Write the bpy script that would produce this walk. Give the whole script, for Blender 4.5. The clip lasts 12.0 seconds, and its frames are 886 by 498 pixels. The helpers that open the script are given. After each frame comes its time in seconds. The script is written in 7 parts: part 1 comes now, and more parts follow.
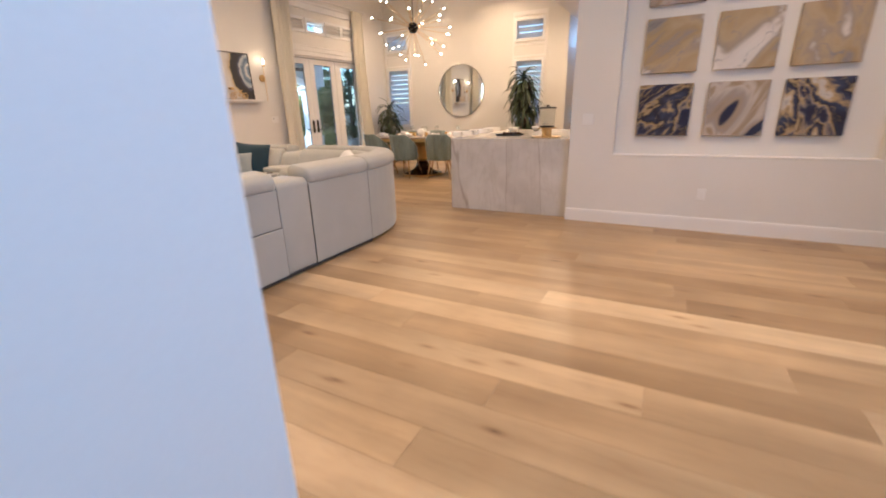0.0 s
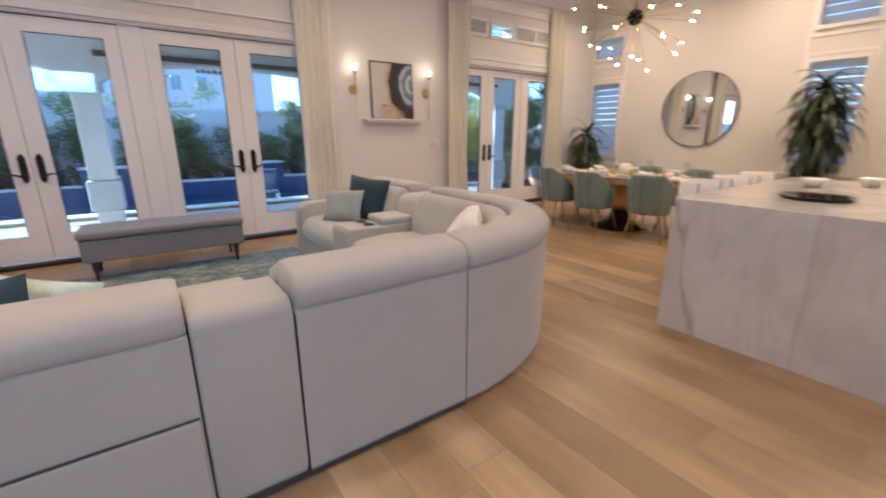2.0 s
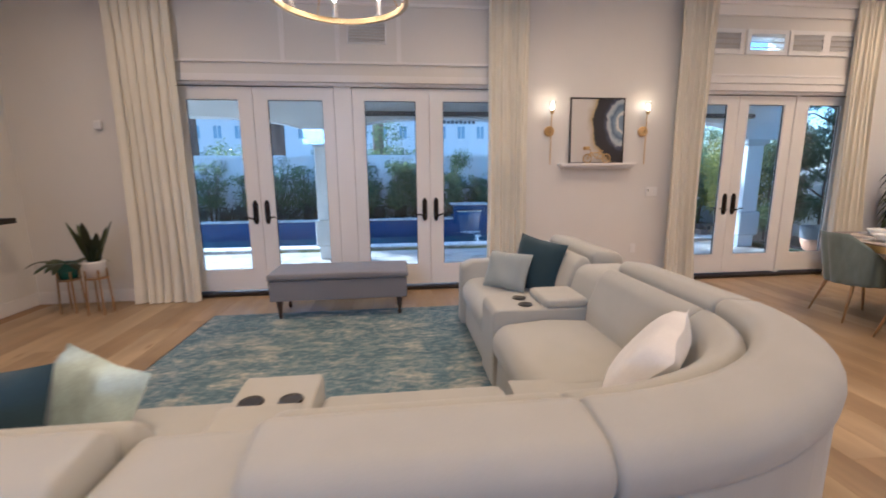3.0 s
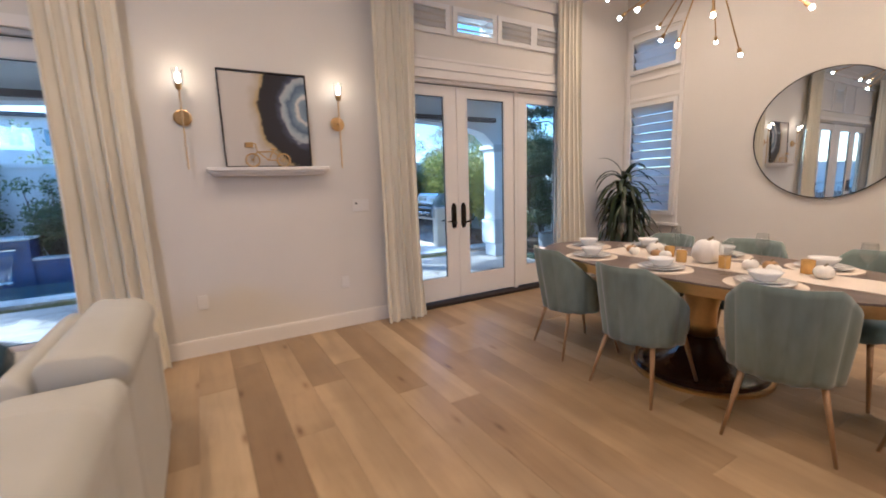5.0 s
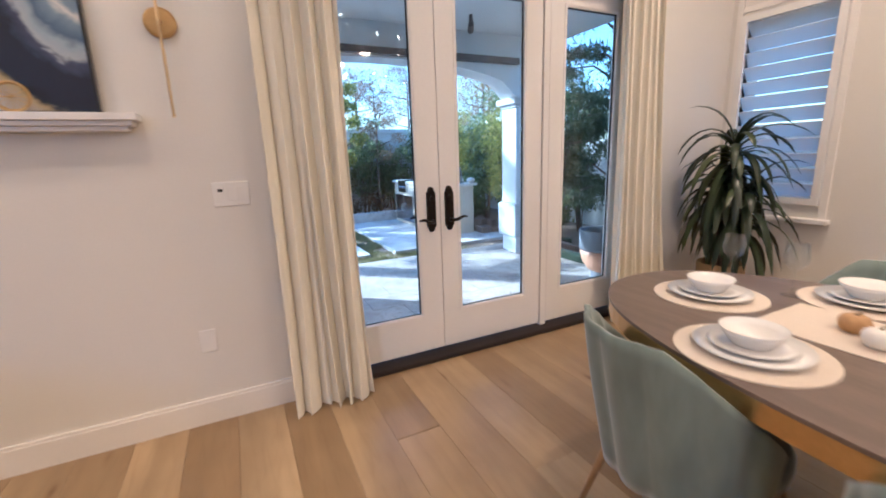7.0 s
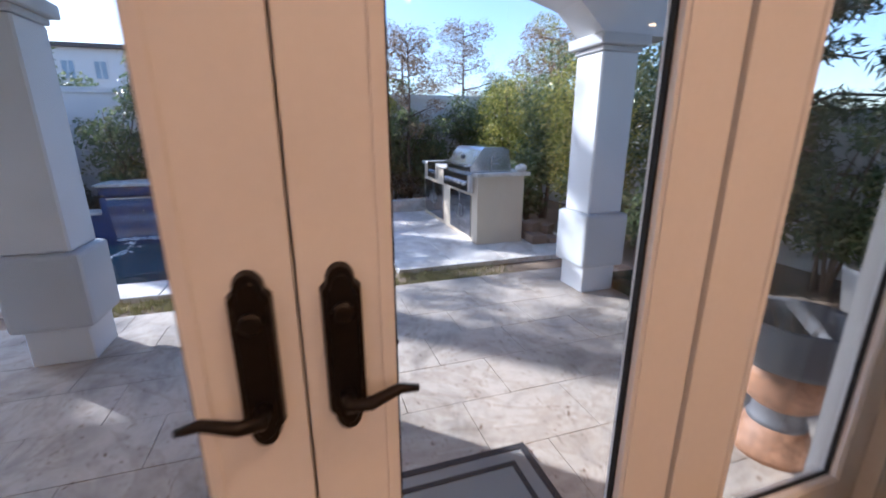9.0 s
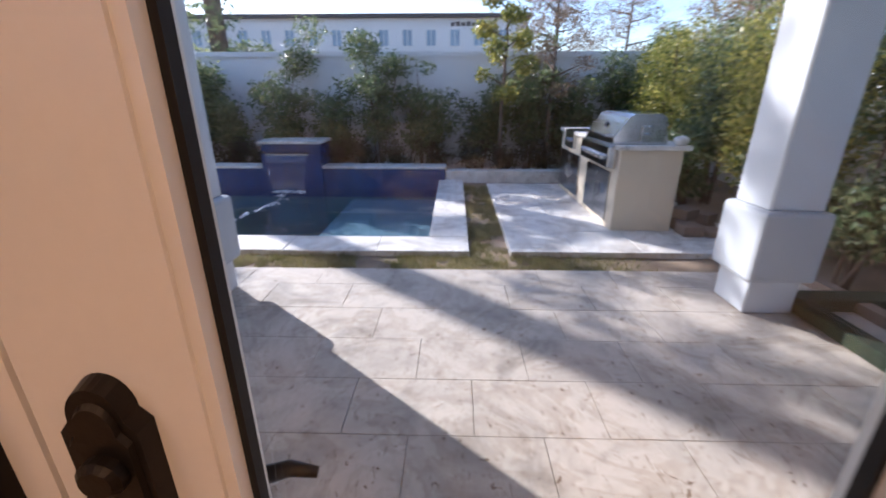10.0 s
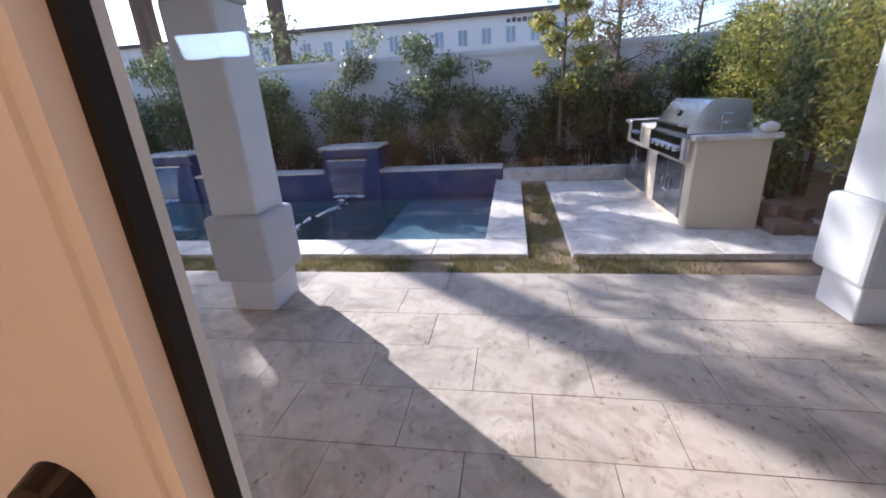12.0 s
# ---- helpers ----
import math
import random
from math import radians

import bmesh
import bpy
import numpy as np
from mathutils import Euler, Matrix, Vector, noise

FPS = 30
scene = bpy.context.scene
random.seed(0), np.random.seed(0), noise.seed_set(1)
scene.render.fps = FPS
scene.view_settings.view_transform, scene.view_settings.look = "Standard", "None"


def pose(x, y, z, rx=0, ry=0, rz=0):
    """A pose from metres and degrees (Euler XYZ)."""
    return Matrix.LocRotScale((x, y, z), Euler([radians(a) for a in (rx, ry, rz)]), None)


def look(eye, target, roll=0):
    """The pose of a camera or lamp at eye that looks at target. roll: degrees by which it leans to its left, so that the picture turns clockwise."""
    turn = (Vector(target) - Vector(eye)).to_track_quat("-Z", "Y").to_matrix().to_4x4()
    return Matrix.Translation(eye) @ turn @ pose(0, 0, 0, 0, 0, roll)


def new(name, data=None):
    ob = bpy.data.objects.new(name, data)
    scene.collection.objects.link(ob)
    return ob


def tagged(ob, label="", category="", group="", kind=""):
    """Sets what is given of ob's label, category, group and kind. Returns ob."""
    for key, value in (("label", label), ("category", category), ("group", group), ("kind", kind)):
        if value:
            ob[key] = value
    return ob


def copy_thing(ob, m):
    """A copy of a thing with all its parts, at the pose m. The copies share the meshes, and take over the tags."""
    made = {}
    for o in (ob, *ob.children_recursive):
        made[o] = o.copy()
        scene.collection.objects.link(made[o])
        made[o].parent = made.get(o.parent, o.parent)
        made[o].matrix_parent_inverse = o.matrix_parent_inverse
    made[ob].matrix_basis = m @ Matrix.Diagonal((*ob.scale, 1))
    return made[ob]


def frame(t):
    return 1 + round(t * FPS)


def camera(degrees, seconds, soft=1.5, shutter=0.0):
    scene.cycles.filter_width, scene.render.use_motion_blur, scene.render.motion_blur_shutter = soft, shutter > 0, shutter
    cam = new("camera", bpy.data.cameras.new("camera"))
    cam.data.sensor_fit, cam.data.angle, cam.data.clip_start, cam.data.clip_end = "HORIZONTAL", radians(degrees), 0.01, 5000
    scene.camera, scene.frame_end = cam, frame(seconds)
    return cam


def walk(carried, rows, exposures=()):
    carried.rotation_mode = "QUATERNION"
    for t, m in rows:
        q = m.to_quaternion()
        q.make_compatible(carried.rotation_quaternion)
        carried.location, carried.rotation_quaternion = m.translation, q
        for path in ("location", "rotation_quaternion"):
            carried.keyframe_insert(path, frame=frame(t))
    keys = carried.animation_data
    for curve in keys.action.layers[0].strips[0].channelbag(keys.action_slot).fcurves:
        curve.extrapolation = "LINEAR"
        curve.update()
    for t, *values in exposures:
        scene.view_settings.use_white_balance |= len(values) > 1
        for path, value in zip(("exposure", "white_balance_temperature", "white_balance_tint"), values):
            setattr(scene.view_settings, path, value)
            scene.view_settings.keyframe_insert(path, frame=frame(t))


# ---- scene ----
cam = camera(93.4, 12.0, soft=1.8, shutter=0.4)
PATH = [
    (0, (-0.471, 0.749, 1.259), (-1.364, 2.425, 0.63), -1.6),
    (0.3, (-0.558, 1.079, 1.316), (-1.556, 2.691, 0.676), -1.5),
    (0.5, (-0.621, 1.331, 1.324), (-1.679, 2.897, 0.668), -1.6),
    (1, (-0.934, 1.882, 1.307), (-2.083, 3.384, 0.657), -1.3),
    (1.5, (-1.247, 2.449, 1.323), (-2.57, 3.827, 0.732), -0.8),
    (2, (-1.624, 2.899, 1.328), (-3.194, 4.018, 0.796), -0.1),
    (2.5, (-2.001, 3.264, 1.37), (-3.891, 3.781, 0.967), 0.5),
    (2.7, (-2.134, 3.385, 1.428), (-4.091, 3.578, 1.065), -0.4),
    (4.3, (-3.07, 4.853, 1.358), (-4.881, 5.654, 1.076), -1.6),
    (4.5, (-3.226, 5.037, 1.348), (-4.977, 5.957, 1.05), -1.6),
    (5, (-3.485, 5.515, 1.368), (-5.195, 6.503, 1.055), -1.8),
    (5.5, (-3.785, 5.905, 1.376), (-5.524, 6.825, 1.018), -2.6),
    (6, (-4.207, 6.293, 1.345), (-5.929, 7.212, 0.91), -2.5),
    (6.5, (-4.657, 6.652, 1.345), (-6.41, 7.515, 0.917), -2.2),
    (6.7, (-4.82, 6.747, 1.327), (-6.576, 7.602, 0.896), -2.1),
    (8.3, (-6.38, 7.663, 1.333), (-8.142, 8.466, 0.831), -1.3),
    (8.5, (-6.541, 7.782, 1.324), (-8.317, 8.545, 0.807), -0.9),
    (9, (-6.862, 8.068, 1.329), (-8.692, 8.662, 0.783), -0.1),
    (9.5, (-7.115, 8.262, 1.332), (-8.978, 8.618, 0.697), 0.5),
    (10, (-7.236, 8.353, 1.327), (-9.108, 8.304, 0.626), 0.0),
    (10.5, (-7.315, 8.343, 1.313), (-9.154, 8.06, 0.58), -1.3),
    (11, (-7.342, 8.31, 1.312), (-9.165, 7.941, 0.577), -2.7),
    (11.5, (-7.338, 8.352, 1.321), (-9.177, 7.999, 0.619), -3.3),
    (12, (-7.336, 8.357, 1.319), (-9.183, 8.033, 0.626), -3.6),
]
walk(cam, [(t, look(eye, target, roll)) for t, eye, target, roll in PATH],
     [(0.0, 1.86, 4750, 2), (0.6, 1.68, 4900, -2), (1.2, 1.60, 4700, 1), (2.5, 1.58, 4350, 3), (4.5, 1.5, 4300, 3), (5.5, 1.52, 4300, 3), (6.7, 1.80, 4250, 3), (8.3, 1.3, 4850, 12), (9.2, 1.06, 5350, 19), (12.0, 1.06, 5750, 22)])

# ---- world and lights ----
SUN_AZ, SUN_EL = (-0.66, -0.75), 29.8
world = bpy.data.worlds.new("sky")
scene.world = world
world.use_nodes = True
wn = world.node_tree
sky = wn.nodes.new("ShaderNodeTexSky")
sky.sky_type, sky.sun_disc = "NISHITA", False
sky.sun_elevation, sky.sun_rotation = radians(SUN_EL), math.atan2(SUN_AZ[0], SUN_AZ[1])
wn.links.new(sky.outputs[0], wn.nodes["Background"].inputs[0])
wn.nodes["Background"].inputs[1].default_value = 0.15


def lamp(name, kind, where, energy, color, **extra):
    data = bpy.data.lights.new(name, kind)
    data.energy, data.color = energy, color
    for key, value in extra.items():
        if key == "size":
            data.size = value
        if key == "size_y":
            data.shape, data.size_y = "RECTANGLE", value
        if key == "radius":
            data.shadow_soft_size = value
        if key == "angle":
            data.angle = radians(value)
        if key == "spread":
            data.spread = radians(value)
    ob = new(name, data)
    ob.matrix_world = where
    return ob


sun_dir = Vector((SUN_AZ[0], SUN_AZ[1], 0)).normalized() * math.cos(radians(SUN_EL)) + Vector((0, 0, math.sin(radians(SUN_EL))))
lamp("sun", "SUN", look((0, 0, 20), tuple(Vector((0, 0, 20)) - sun_dir)), 4.5, (1.0, 0.90, 0.76), angle=0.6)
WARM = (1.0, 0.565, 0.275)
COOL = (0.58, 0.75, 1.0)
# daylight through the high entry window in the east wall
lamp("entry_daylight", "AREA", look((2.38, 1.38, 2.72), (-3.0, 1.9, 0.2)), 18, (0.56, 0.74, 1.0), size=1.7, size_y=0.54, spread=150)
# daylight through the kitchen windows
lamp("kitchen_daylight", "AREA", look((-2.2, 11.95, 2.8), (-2.4, 6.0, 0.8)), 1.5, COOL, size=0.8, size_y=0.4)
# recessed ceiling lights
DOWNLIGHTS = [(-6.0, 6.3), (-3.6, 6.6), (-6.2, 9.6), (-4.0, 9.8), (-5.6, 1.2), (-3.6, 2.6), (-5.6, 4.6), (-1.3, 3.6), (0.6, 4.4), (-0.4, 2.0)]
for x, y in DOWNLIGHTS:
    lamp("downlight_beam", "AREA", look((x, y, 3.885), (x, y, 0)), 8.0 if x > -1 else 10.0 if y > 9 else 5.0 if x < -5.9 or y > 6 else 10.0, WARM, size=0.12, spread=105 if x > -1 else 140)
for x, y in ((-2.3, 9.2), (-1.6, 7.4)):
    lamp("kitchen_beam", "AREA", look((x, y, 3.105), (x, y, 0)), 14.0, WARM, size=0.16)
HUB = Vector((-5.12, 8.5, 2.80))
RODS = 34


def rod_of(k):
    """Direction and length of one chandelier rod."""
    z, a = 1 - 2 * (k + 0.5) / RODS, k * 2.39996
    return Vector((math.sqrt(1 - z * z) * math.cos(a), math.sqrt(1 - z * z) * math.sin(a), z * 0.85)), 0.60 + 0.16 * ((k * 7) % 5) / 4


for k in range(1, RODS, 5):
    d, l = rod_of(k)
    lamp("chandelier_glow", "POINT", Matrix.Translation(HUB + d * (l + 0.09)), 1.75, WARM, radius=0.018)
for k in range(0, 8, 2):
    a = 2 * math.pi * k / 8 + 0.2
    lamp("ring_glow", "POINT", Matrix.Translation((-5.3 + 0.43 * math.cos(a), 3.28 + 0.43 * math.sin(a), 2.79)), 1.2, WARM, radius=0.018)
for y in (5.479, 6.691):
    lamp("sconce_glow", "POINT", look((-7.262, y, 2.25), (-7.262, y, 0)), 0.36, (1.0, 0.58, 0.27), radius=0.012)

# ---- materials ----


def nodes_of(name):
    m = bpy.data.materials.new(name)
    m.use_nodes = True
    nt = m.node_tree
    return m, nt, nt.nodes["Principled BSDF"]


def coords(nt, scale=(1, 1, 1), world_space=True):
    tc = nt.nodes.new("ShaderNodeTexCoord")
    mp = nt.nodes.new("ShaderNodeMapping")
    mp.inputs["Scale"].default_value = scale
    if world_space:
        g = nt.nodes.new("ShaderNodeNewGeometry")
        nt.links.new(g.outputs["Position"], mp.inputs["Vector"])
    else:
        nt.links.new(tc.outputs["Object"], mp.inputs["Vector"])
    return mp.outputs["Vector"]


def noise_of(nt, vec, scale, detail=4, rough=0.6, distortion=0.0):
    n = nt.nodes.new("ShaderNodeTexNoise")
    n.inputs["Scale"].default_value, n.inputs["Detail"].default_value = scale, detail
    n.inputs["Roughness"].default_value, n.inputs["Distortion"].default_value = rough, distortion
    nt.links.new(vec, n.inputs["Vector"])
    return n.outputs["Fac"]


def ramp_of(nt, fac, stops):
    r = nt.nodes.new("ShaderNodeValToRGB")
    while len(r.color_ramp.elements) < len(stops):
        r.color_ramp.elements.new(0.5)
    for e, (pos, col) in zip(r.color_ramp.elements, stops):
        e.position, e.color = pos, (*col, 1)
    nt.links.new(fac, r.inputs[0])
    return r.outputs[0]


def mix_of(nt, fac, a, b, mode="MIX"):
    m = nt.nodes.new("ShaderNodeMix")
    m.data_type, m.blend_type = "RGBA", mode
    for sock, v in ((m.inputs[0], fac), (m.inputs[6], a), (m.inputs[7], b)):
        if isinstance(v, bpy.types.NodeSocket):
            nt.links.new(v, sock)
        else:
            sock.default_value = v if isinstance(v, (int, float)) else (*v, 1)
    return m.outputs[2]


def bump_of(nt, bsdf, height, strength=0.2, dist=0.01):
    b = nt.nodes.new("ShaderNodeBump")
    b.inputs["Strength"].default_value, b.inputs["Distance"].default_value = strength, dist
    nt.links.new(height, b.inputs["Height"])
    nt.links.new(b.outputs[0], bsdf.inputs["Normal"])


def scaled(c, k):
    return tuple(min(1.0, v * k) for v in c)


def plain(name, color, rough=0.5, metal=0.0, vary=0.08, big=1.2, fine=60, bump=0.05, sheen=0.0, vec=(1, 1, 1), local=False):
    m, nt, b = nodes_of(name)
    v = coords(nt, vec, not local)
    n1, n2 = noise_of(nt, v, big, 3), noise_of(nt, v, fine, 3)
    c = ramp_of(nt, n1, [(0.38, scaled(color, 1 - vary)), (0.62, scaled(color, 1 + vary))])
    c = mix_of(nt, 0.35, c, ramp_of(nt, n2, [(0.35, scaled(color, 1 - 1.4 * vary)), (0.65, scaled(color, 1 + 1.2 * vary))]))
    nt.links.new(c, b.inputs["Base Color"])
    b.inputs["Roughness"].default_value, b.inputs["Metallic"].default_value = rough, metal
    if sheen:
        b.inputs["Sheen Weight"].default_value = sheen
        b.inputs["Sheen Roughness"].default_value = 0.4
    if bump:
        bump_of(nt, b, n2, bump * 4, 0.002)
    return m


def glass_pane(name, tint=(1, 1, 1), gloss=0.02, base=0.04, graze=0.75):
    m = bpy.data.materials.new(name)
    m.use_nodes = True
    nt = m.node_tree
    nt.nodes.remove(nt.nodes["Principled BSDF"])
    tr, gl = nt.nodes.new("ShaderNodeBsdfTransparent"), nt.nodes.new("ShaderNodeBsdfGlossy")
    mx, lw, pw, ma = (nt.nodes.new(k) for k in ("ShaderNodeMixShader", "ShaderNodeLayerWeight", "ShaderNodeMath", "ShaderNodeMath"))
    tr.inputs[0].default_value = (*tint, 1)
    gl.inputs["Roughness"].default_value = gloss
    pw.operation, ma.operation = "POWER", "MULTIPLY_ADD"
    pw.inputs[1].default_value, ma.inputs[1].default_value, ma.inputs[2].default_value = 4.5, graze, base
    nt.links.new(lw.outputs["Facing"], pw.inputs[0])
    nt.links.new(pw.outputs[0], ma.inputs[0])
    nt.links.new(ma.outputs[0], mx.inputs[0])
    nt.links.new(tr.outputs[0], mx.inputs[1])
    nt.links.new(gl.outputs[0], mx.inputs[2])
    nt.links.new(mx.outputs[0], nt.nodes["Material Output"].inputs[0])
    return m


def glow(name, color, strength):
    m, nt, b = nodes_of(name)
    b.inputs["Base Color"].default_value = (*color, 1)
    b.inputs["Emission Color"].default_value = (*color, 1)
    b.inputs["Emission Strength"].default_value = strength
    return m


def oak_material():
    m, nt, b = nodes_of("oak_planks")
    info = nt.nodes.new("ShaderNodeObjectInfo")
    geo = nt.nodes.new("ShaderNodeNewGeometry")
    both = nt.nodes.new("ShaderNodeMath")
    both.operation = "ADD"
    nt.links.new(info.outputs["Random"], both.inputs[0])
    nt.links.new(geo.outputs["Random Per Island"], both.inputs[1])
    fr = nt.nodes.new("ShaderNodeMath")
    fr.operation = "FRACT"
    nt.links.new(both.outputs[0], fr.inputs[0])
    off = nt.nodes.new("ShaderNodeVectorMath")
    off.operation = "ADD"
    sc = nt.nodes.new("ShaderNodeVectorMath")
    sc.operation = "SCALE"
    comb = nt.nodes.new("ShaderNodeCombineXYZ")
    for i in range(3):
        nt.links.new(fr.outputs[0], comb.inputs[i])
    nt.links.new(comb.outputs[0], sc.inputs[0])
    sc.inputs["Scale"].default_value = 37.0
    v = coords(nt)
    nt.links.new(v, off.inputs[0])
    nt.links.new(sc.outputs[0], off.inputs[1])
    mp = nt.nodes.new("ShaderNodeMapping")
    mp.inputs["Scale"].default_value = (1.2, 9, 1)
    nt.links.new(off.outputs[0], mp.inputs["Vector"])
    grain = noise_of(nt, mp.outputs[0], 3.0, 6, 0.65, 0.6)
    fine = noise_of(nt, mp.outputs[0], 22.0, 4)
    blot = noise_of(nt, off.outputs[0], 1.5, 3)
    tone = ramp_of(nt, fr.outputs[0], [(0.0, (0.296, 0.205, 0.106)), (0.25, (0.344, 0.247, 0.132)), (0.45, (0.412, 0.308, 0.176)), (0.6, (0.364, 0.265, 0.146)), (0.8, (0.316, 0.222, 0.118)), (0.93, (0.440, 0.334, 0.196)), (1.0, (0.512, 0.401, 0.244))])
    g = ramp_of(nt, grain, [(0.32, (0.84, 0.81, 0.77)), (0.5, (1.0, 1.0, 1.0)), (0.70, (1.08, 1.07, 1.05))])
    c = mix_of(nt, 0.55, tone, g, "MULTIPLY")
    # pale sapwood and darker heartwood run as long bands inside each board
    ms = nt.nodes.new("ShaderNodeMapping")
    ms.inputs["Scale"].default_value = (0.30, 2.6, 1)
    nt.links.new(off.outputs[0], ms.inputs["Vector"])
    band = noise_of(nt, ms.outputs[0], 1.6, 3, 0.5, 0.3)
    c = mix_of(nt, 0.62, c, ramp_of(nt, band, [(0.34, (0.76, 0.72, 0.67)), (0.5, (0.98, 0.97, 0.95)), (0.64, (1.30, 1.29, 1.27))]), "MULTIPLY")
    c = mix_of(nt, 0.5, c, ramp_of(nt, blot, [(0.38, (0.74, 0.70, 0.65)), (0.62, (1.10, 1.08, 1.05))]), "MULTIPLY")
    knot = nt.nodes.new("ShaderNodeTexVoronoi")
    mk = nt.nodes.new("ShaderNodeMapping")
    mk.inputs["Scale"].default_value = (0.75, 2.5, 1)
    nt.links.new(off.outputs[0], mk.inputs["Vector"])
    nt.links.new(mk.outputs[0], knot.inputs["Vector"])
    knot.inputs["Scale"].default_value = 2.1
    kf = ramp_of(nt, knot.outputs["Distance"], [(0.0, (0.22, 0.15, 0.10)), (0.035, (0.5, 0.40, 0.32)), (0.10, (0.88, 0.85, 0.81)), (0.16, (1, 1, 1))])
    c = mix_of(nt, 0.9, c, kf, "MULTIPLY")
    nt.links.new(c, b.inputs["Base Color"])
    r = ramp_of(nt, grain, [(0.3, (0.28,) * 3), (0.7, (0.42,) * 3)])
    nt.links.new(r, b.inputs["Roughness"])
    bump_of(nt, b, fine, 0.05, 0.001)
    return m


def marble_material():
    m, nt, b = nodes_of("veined_marble")
    v = coords(nt)
    mp = nt.nodes.new("ShaderNodeMapping")
    mp.inputs["Scale"].default_value = (1.15, 1.0, 0.20)
    mp.inputs["Rotation"].default_value = (0.1, 0.12, 0.1)
    nt.links.new(v, mp.inputs["Vector"])
    n = noise_of(nt, mp.outputs[0], 1.5, 4, 0.5, 0.25)
    vein = ramp_of(nt, n, [(0.0, (1, 1, 1)), (0.482, (1, 1, 1)), (0.497, (0.66, 0.62, 0.58)), (0.508, (0.95, 0.94, 0.93)), (1.0, (1, 1, 1))])
    n2 = noise_of(nt, mp.outputs[0], 3.4, 6, 0.6, 1.2)
    vein2 = ramp_of(nt, n2, [(0.0, (1, 1, 1)), (0.49, (1, 1, 1)), (0.505, (0.88, 0.87, 0.85)), (0.53, (1, 1, 1)), (1.0, (1, 1, 1))])
    cloud = ramp_of(nt, noise_of(nt, v, 2.5, 4), [(0.38, (0.56, 0.54, 0.51)), (0.62, (0.66, 0.64, 0.61))])
    c = mix_of(nt, 1.0, cloud, vein, "MULTIPLY")
    c = mix_of(nt, 0.8, c, vein2, "MULTIPLY")
    nt.links.new(c, b.inputs["Base Color"])
    b.inputs["Roughness"].default_value = 0.16
    return m


def travertine_material(name, base=(0.455, 0.395, 0.33)):
    m, nt, b = nodes_of(name)
    info = nt.nodes.new("ShaderNodeObjectInfo")
    v = coords(nt)
    n1, n2 = noise_of(nt, v, 2.6, 6, 0.65, 0.8), noise_of(nt, v, 38, 3)
    c = ramp_of(nt, n1, [(0.34, scaled(base, 0.56)), (0.45, base), (0.56, scaled(base, 1.30)), (0.66, scaled(base, 1.02))])
    c = mix_of(nt, 0.35, c, ramp_of(nt, info.outputs["Random"], [(0, scaled(base, 0.85)), (1, scaled(base, 1.12))]))
    mp = nt.nodes.new("ShaderNodeMapping")
    mp.inputs["Scale"].default_value = (3.5, 9, 1)
    mp.inputs["Rotation"].default_value = (0, 0, 0.5)
    nt.links.new(v, mp.inputs["Vector"])
    pit = noise_of(nt, mp.outputs[0], 4.0, 5, 0.7, 1.5)
    pc = ramp_of(nt, pit, [(0.0, (0.36, 0.31, 0.26)), (0.37, (0.55, 0.5, 0.44)), (0.415, (1, 1, 1))])
    c = mix_of(nt, 0.75, c, pc, "MULTIPLY")
    swirl = noise_of(nt, v, 1.1, 7, 0.62, 1.0)
    c = mix_of(nt, 0.5, c, ramp_of(nt, swirl, [(0.40, (1, 1, 1)), (0.47, (0.70, 0.63, 0.55)), (0.485, (1.06, 1.05, 1.03)), (0.55, (1, 1, 1)), (0.585, (0.76, 0.71, 0.64)), (0.61, (1.05, 1.04, 1.03))]), "MULTIPLY")
    hole = noise_of(nt, v, 26.0, 3, 0.6, 0.6)
    c = mix_of(nt, 0.9, c, ramp_of(nt, hole, [(0.0, (0.22, 0.15, 0.10)), (0.315, (0.36, 0.27, 0.19)), (0.345, (1, 1, 1))]), "MULTIPLY")
    nt.links.new(c, b.inputs["Base Color"])
    b.inputs["Roughness"].default_value = 0.6
    bump_of(nt, b, mix_of(nt, 0.5, pit, n2), 0.25, 0.004)
    return m


def random_tint(name, stops, rough=0.6, trans=0.0, noise_scale=0.0):
    m, nt, b = nodes_of(name)
    g = nt.nodes.new("ShaderNodeNewGeometry")
    c = ramp_of(nt, g.outputs["Random Per Island"], stops)
    if noise_scale:
        c = mix_of(nt, 0.5, c, ramp_of(nt, noise_of(nt, coords(nt), noise_scale, 3), [(0.3, scaled(stops[0][1], 0.8)), (0.7, stops[-1][1])]))
    nt.links.new(c, b.inputs["Base Color"])
    b.inputs["Roughness"].default_value = rough
    if trans:
        tl = nt.nodes.new("ShaderNodeBsdfTranslucent")
        nt.links.new(c, tl.inputs[0])
        mx = nt.nodes.new("ShaderNodeMixShader")
        mx.inputs[0].default_value = trans
        nt.links.new(b.outputs[0], mx.inputs[1])
        nt.links.new(tl.outputs[0], mx.inputs[2])
        nt.links.new(mx.outputs[0], nt.nodes["Material Output"].inputs[0])
    return m


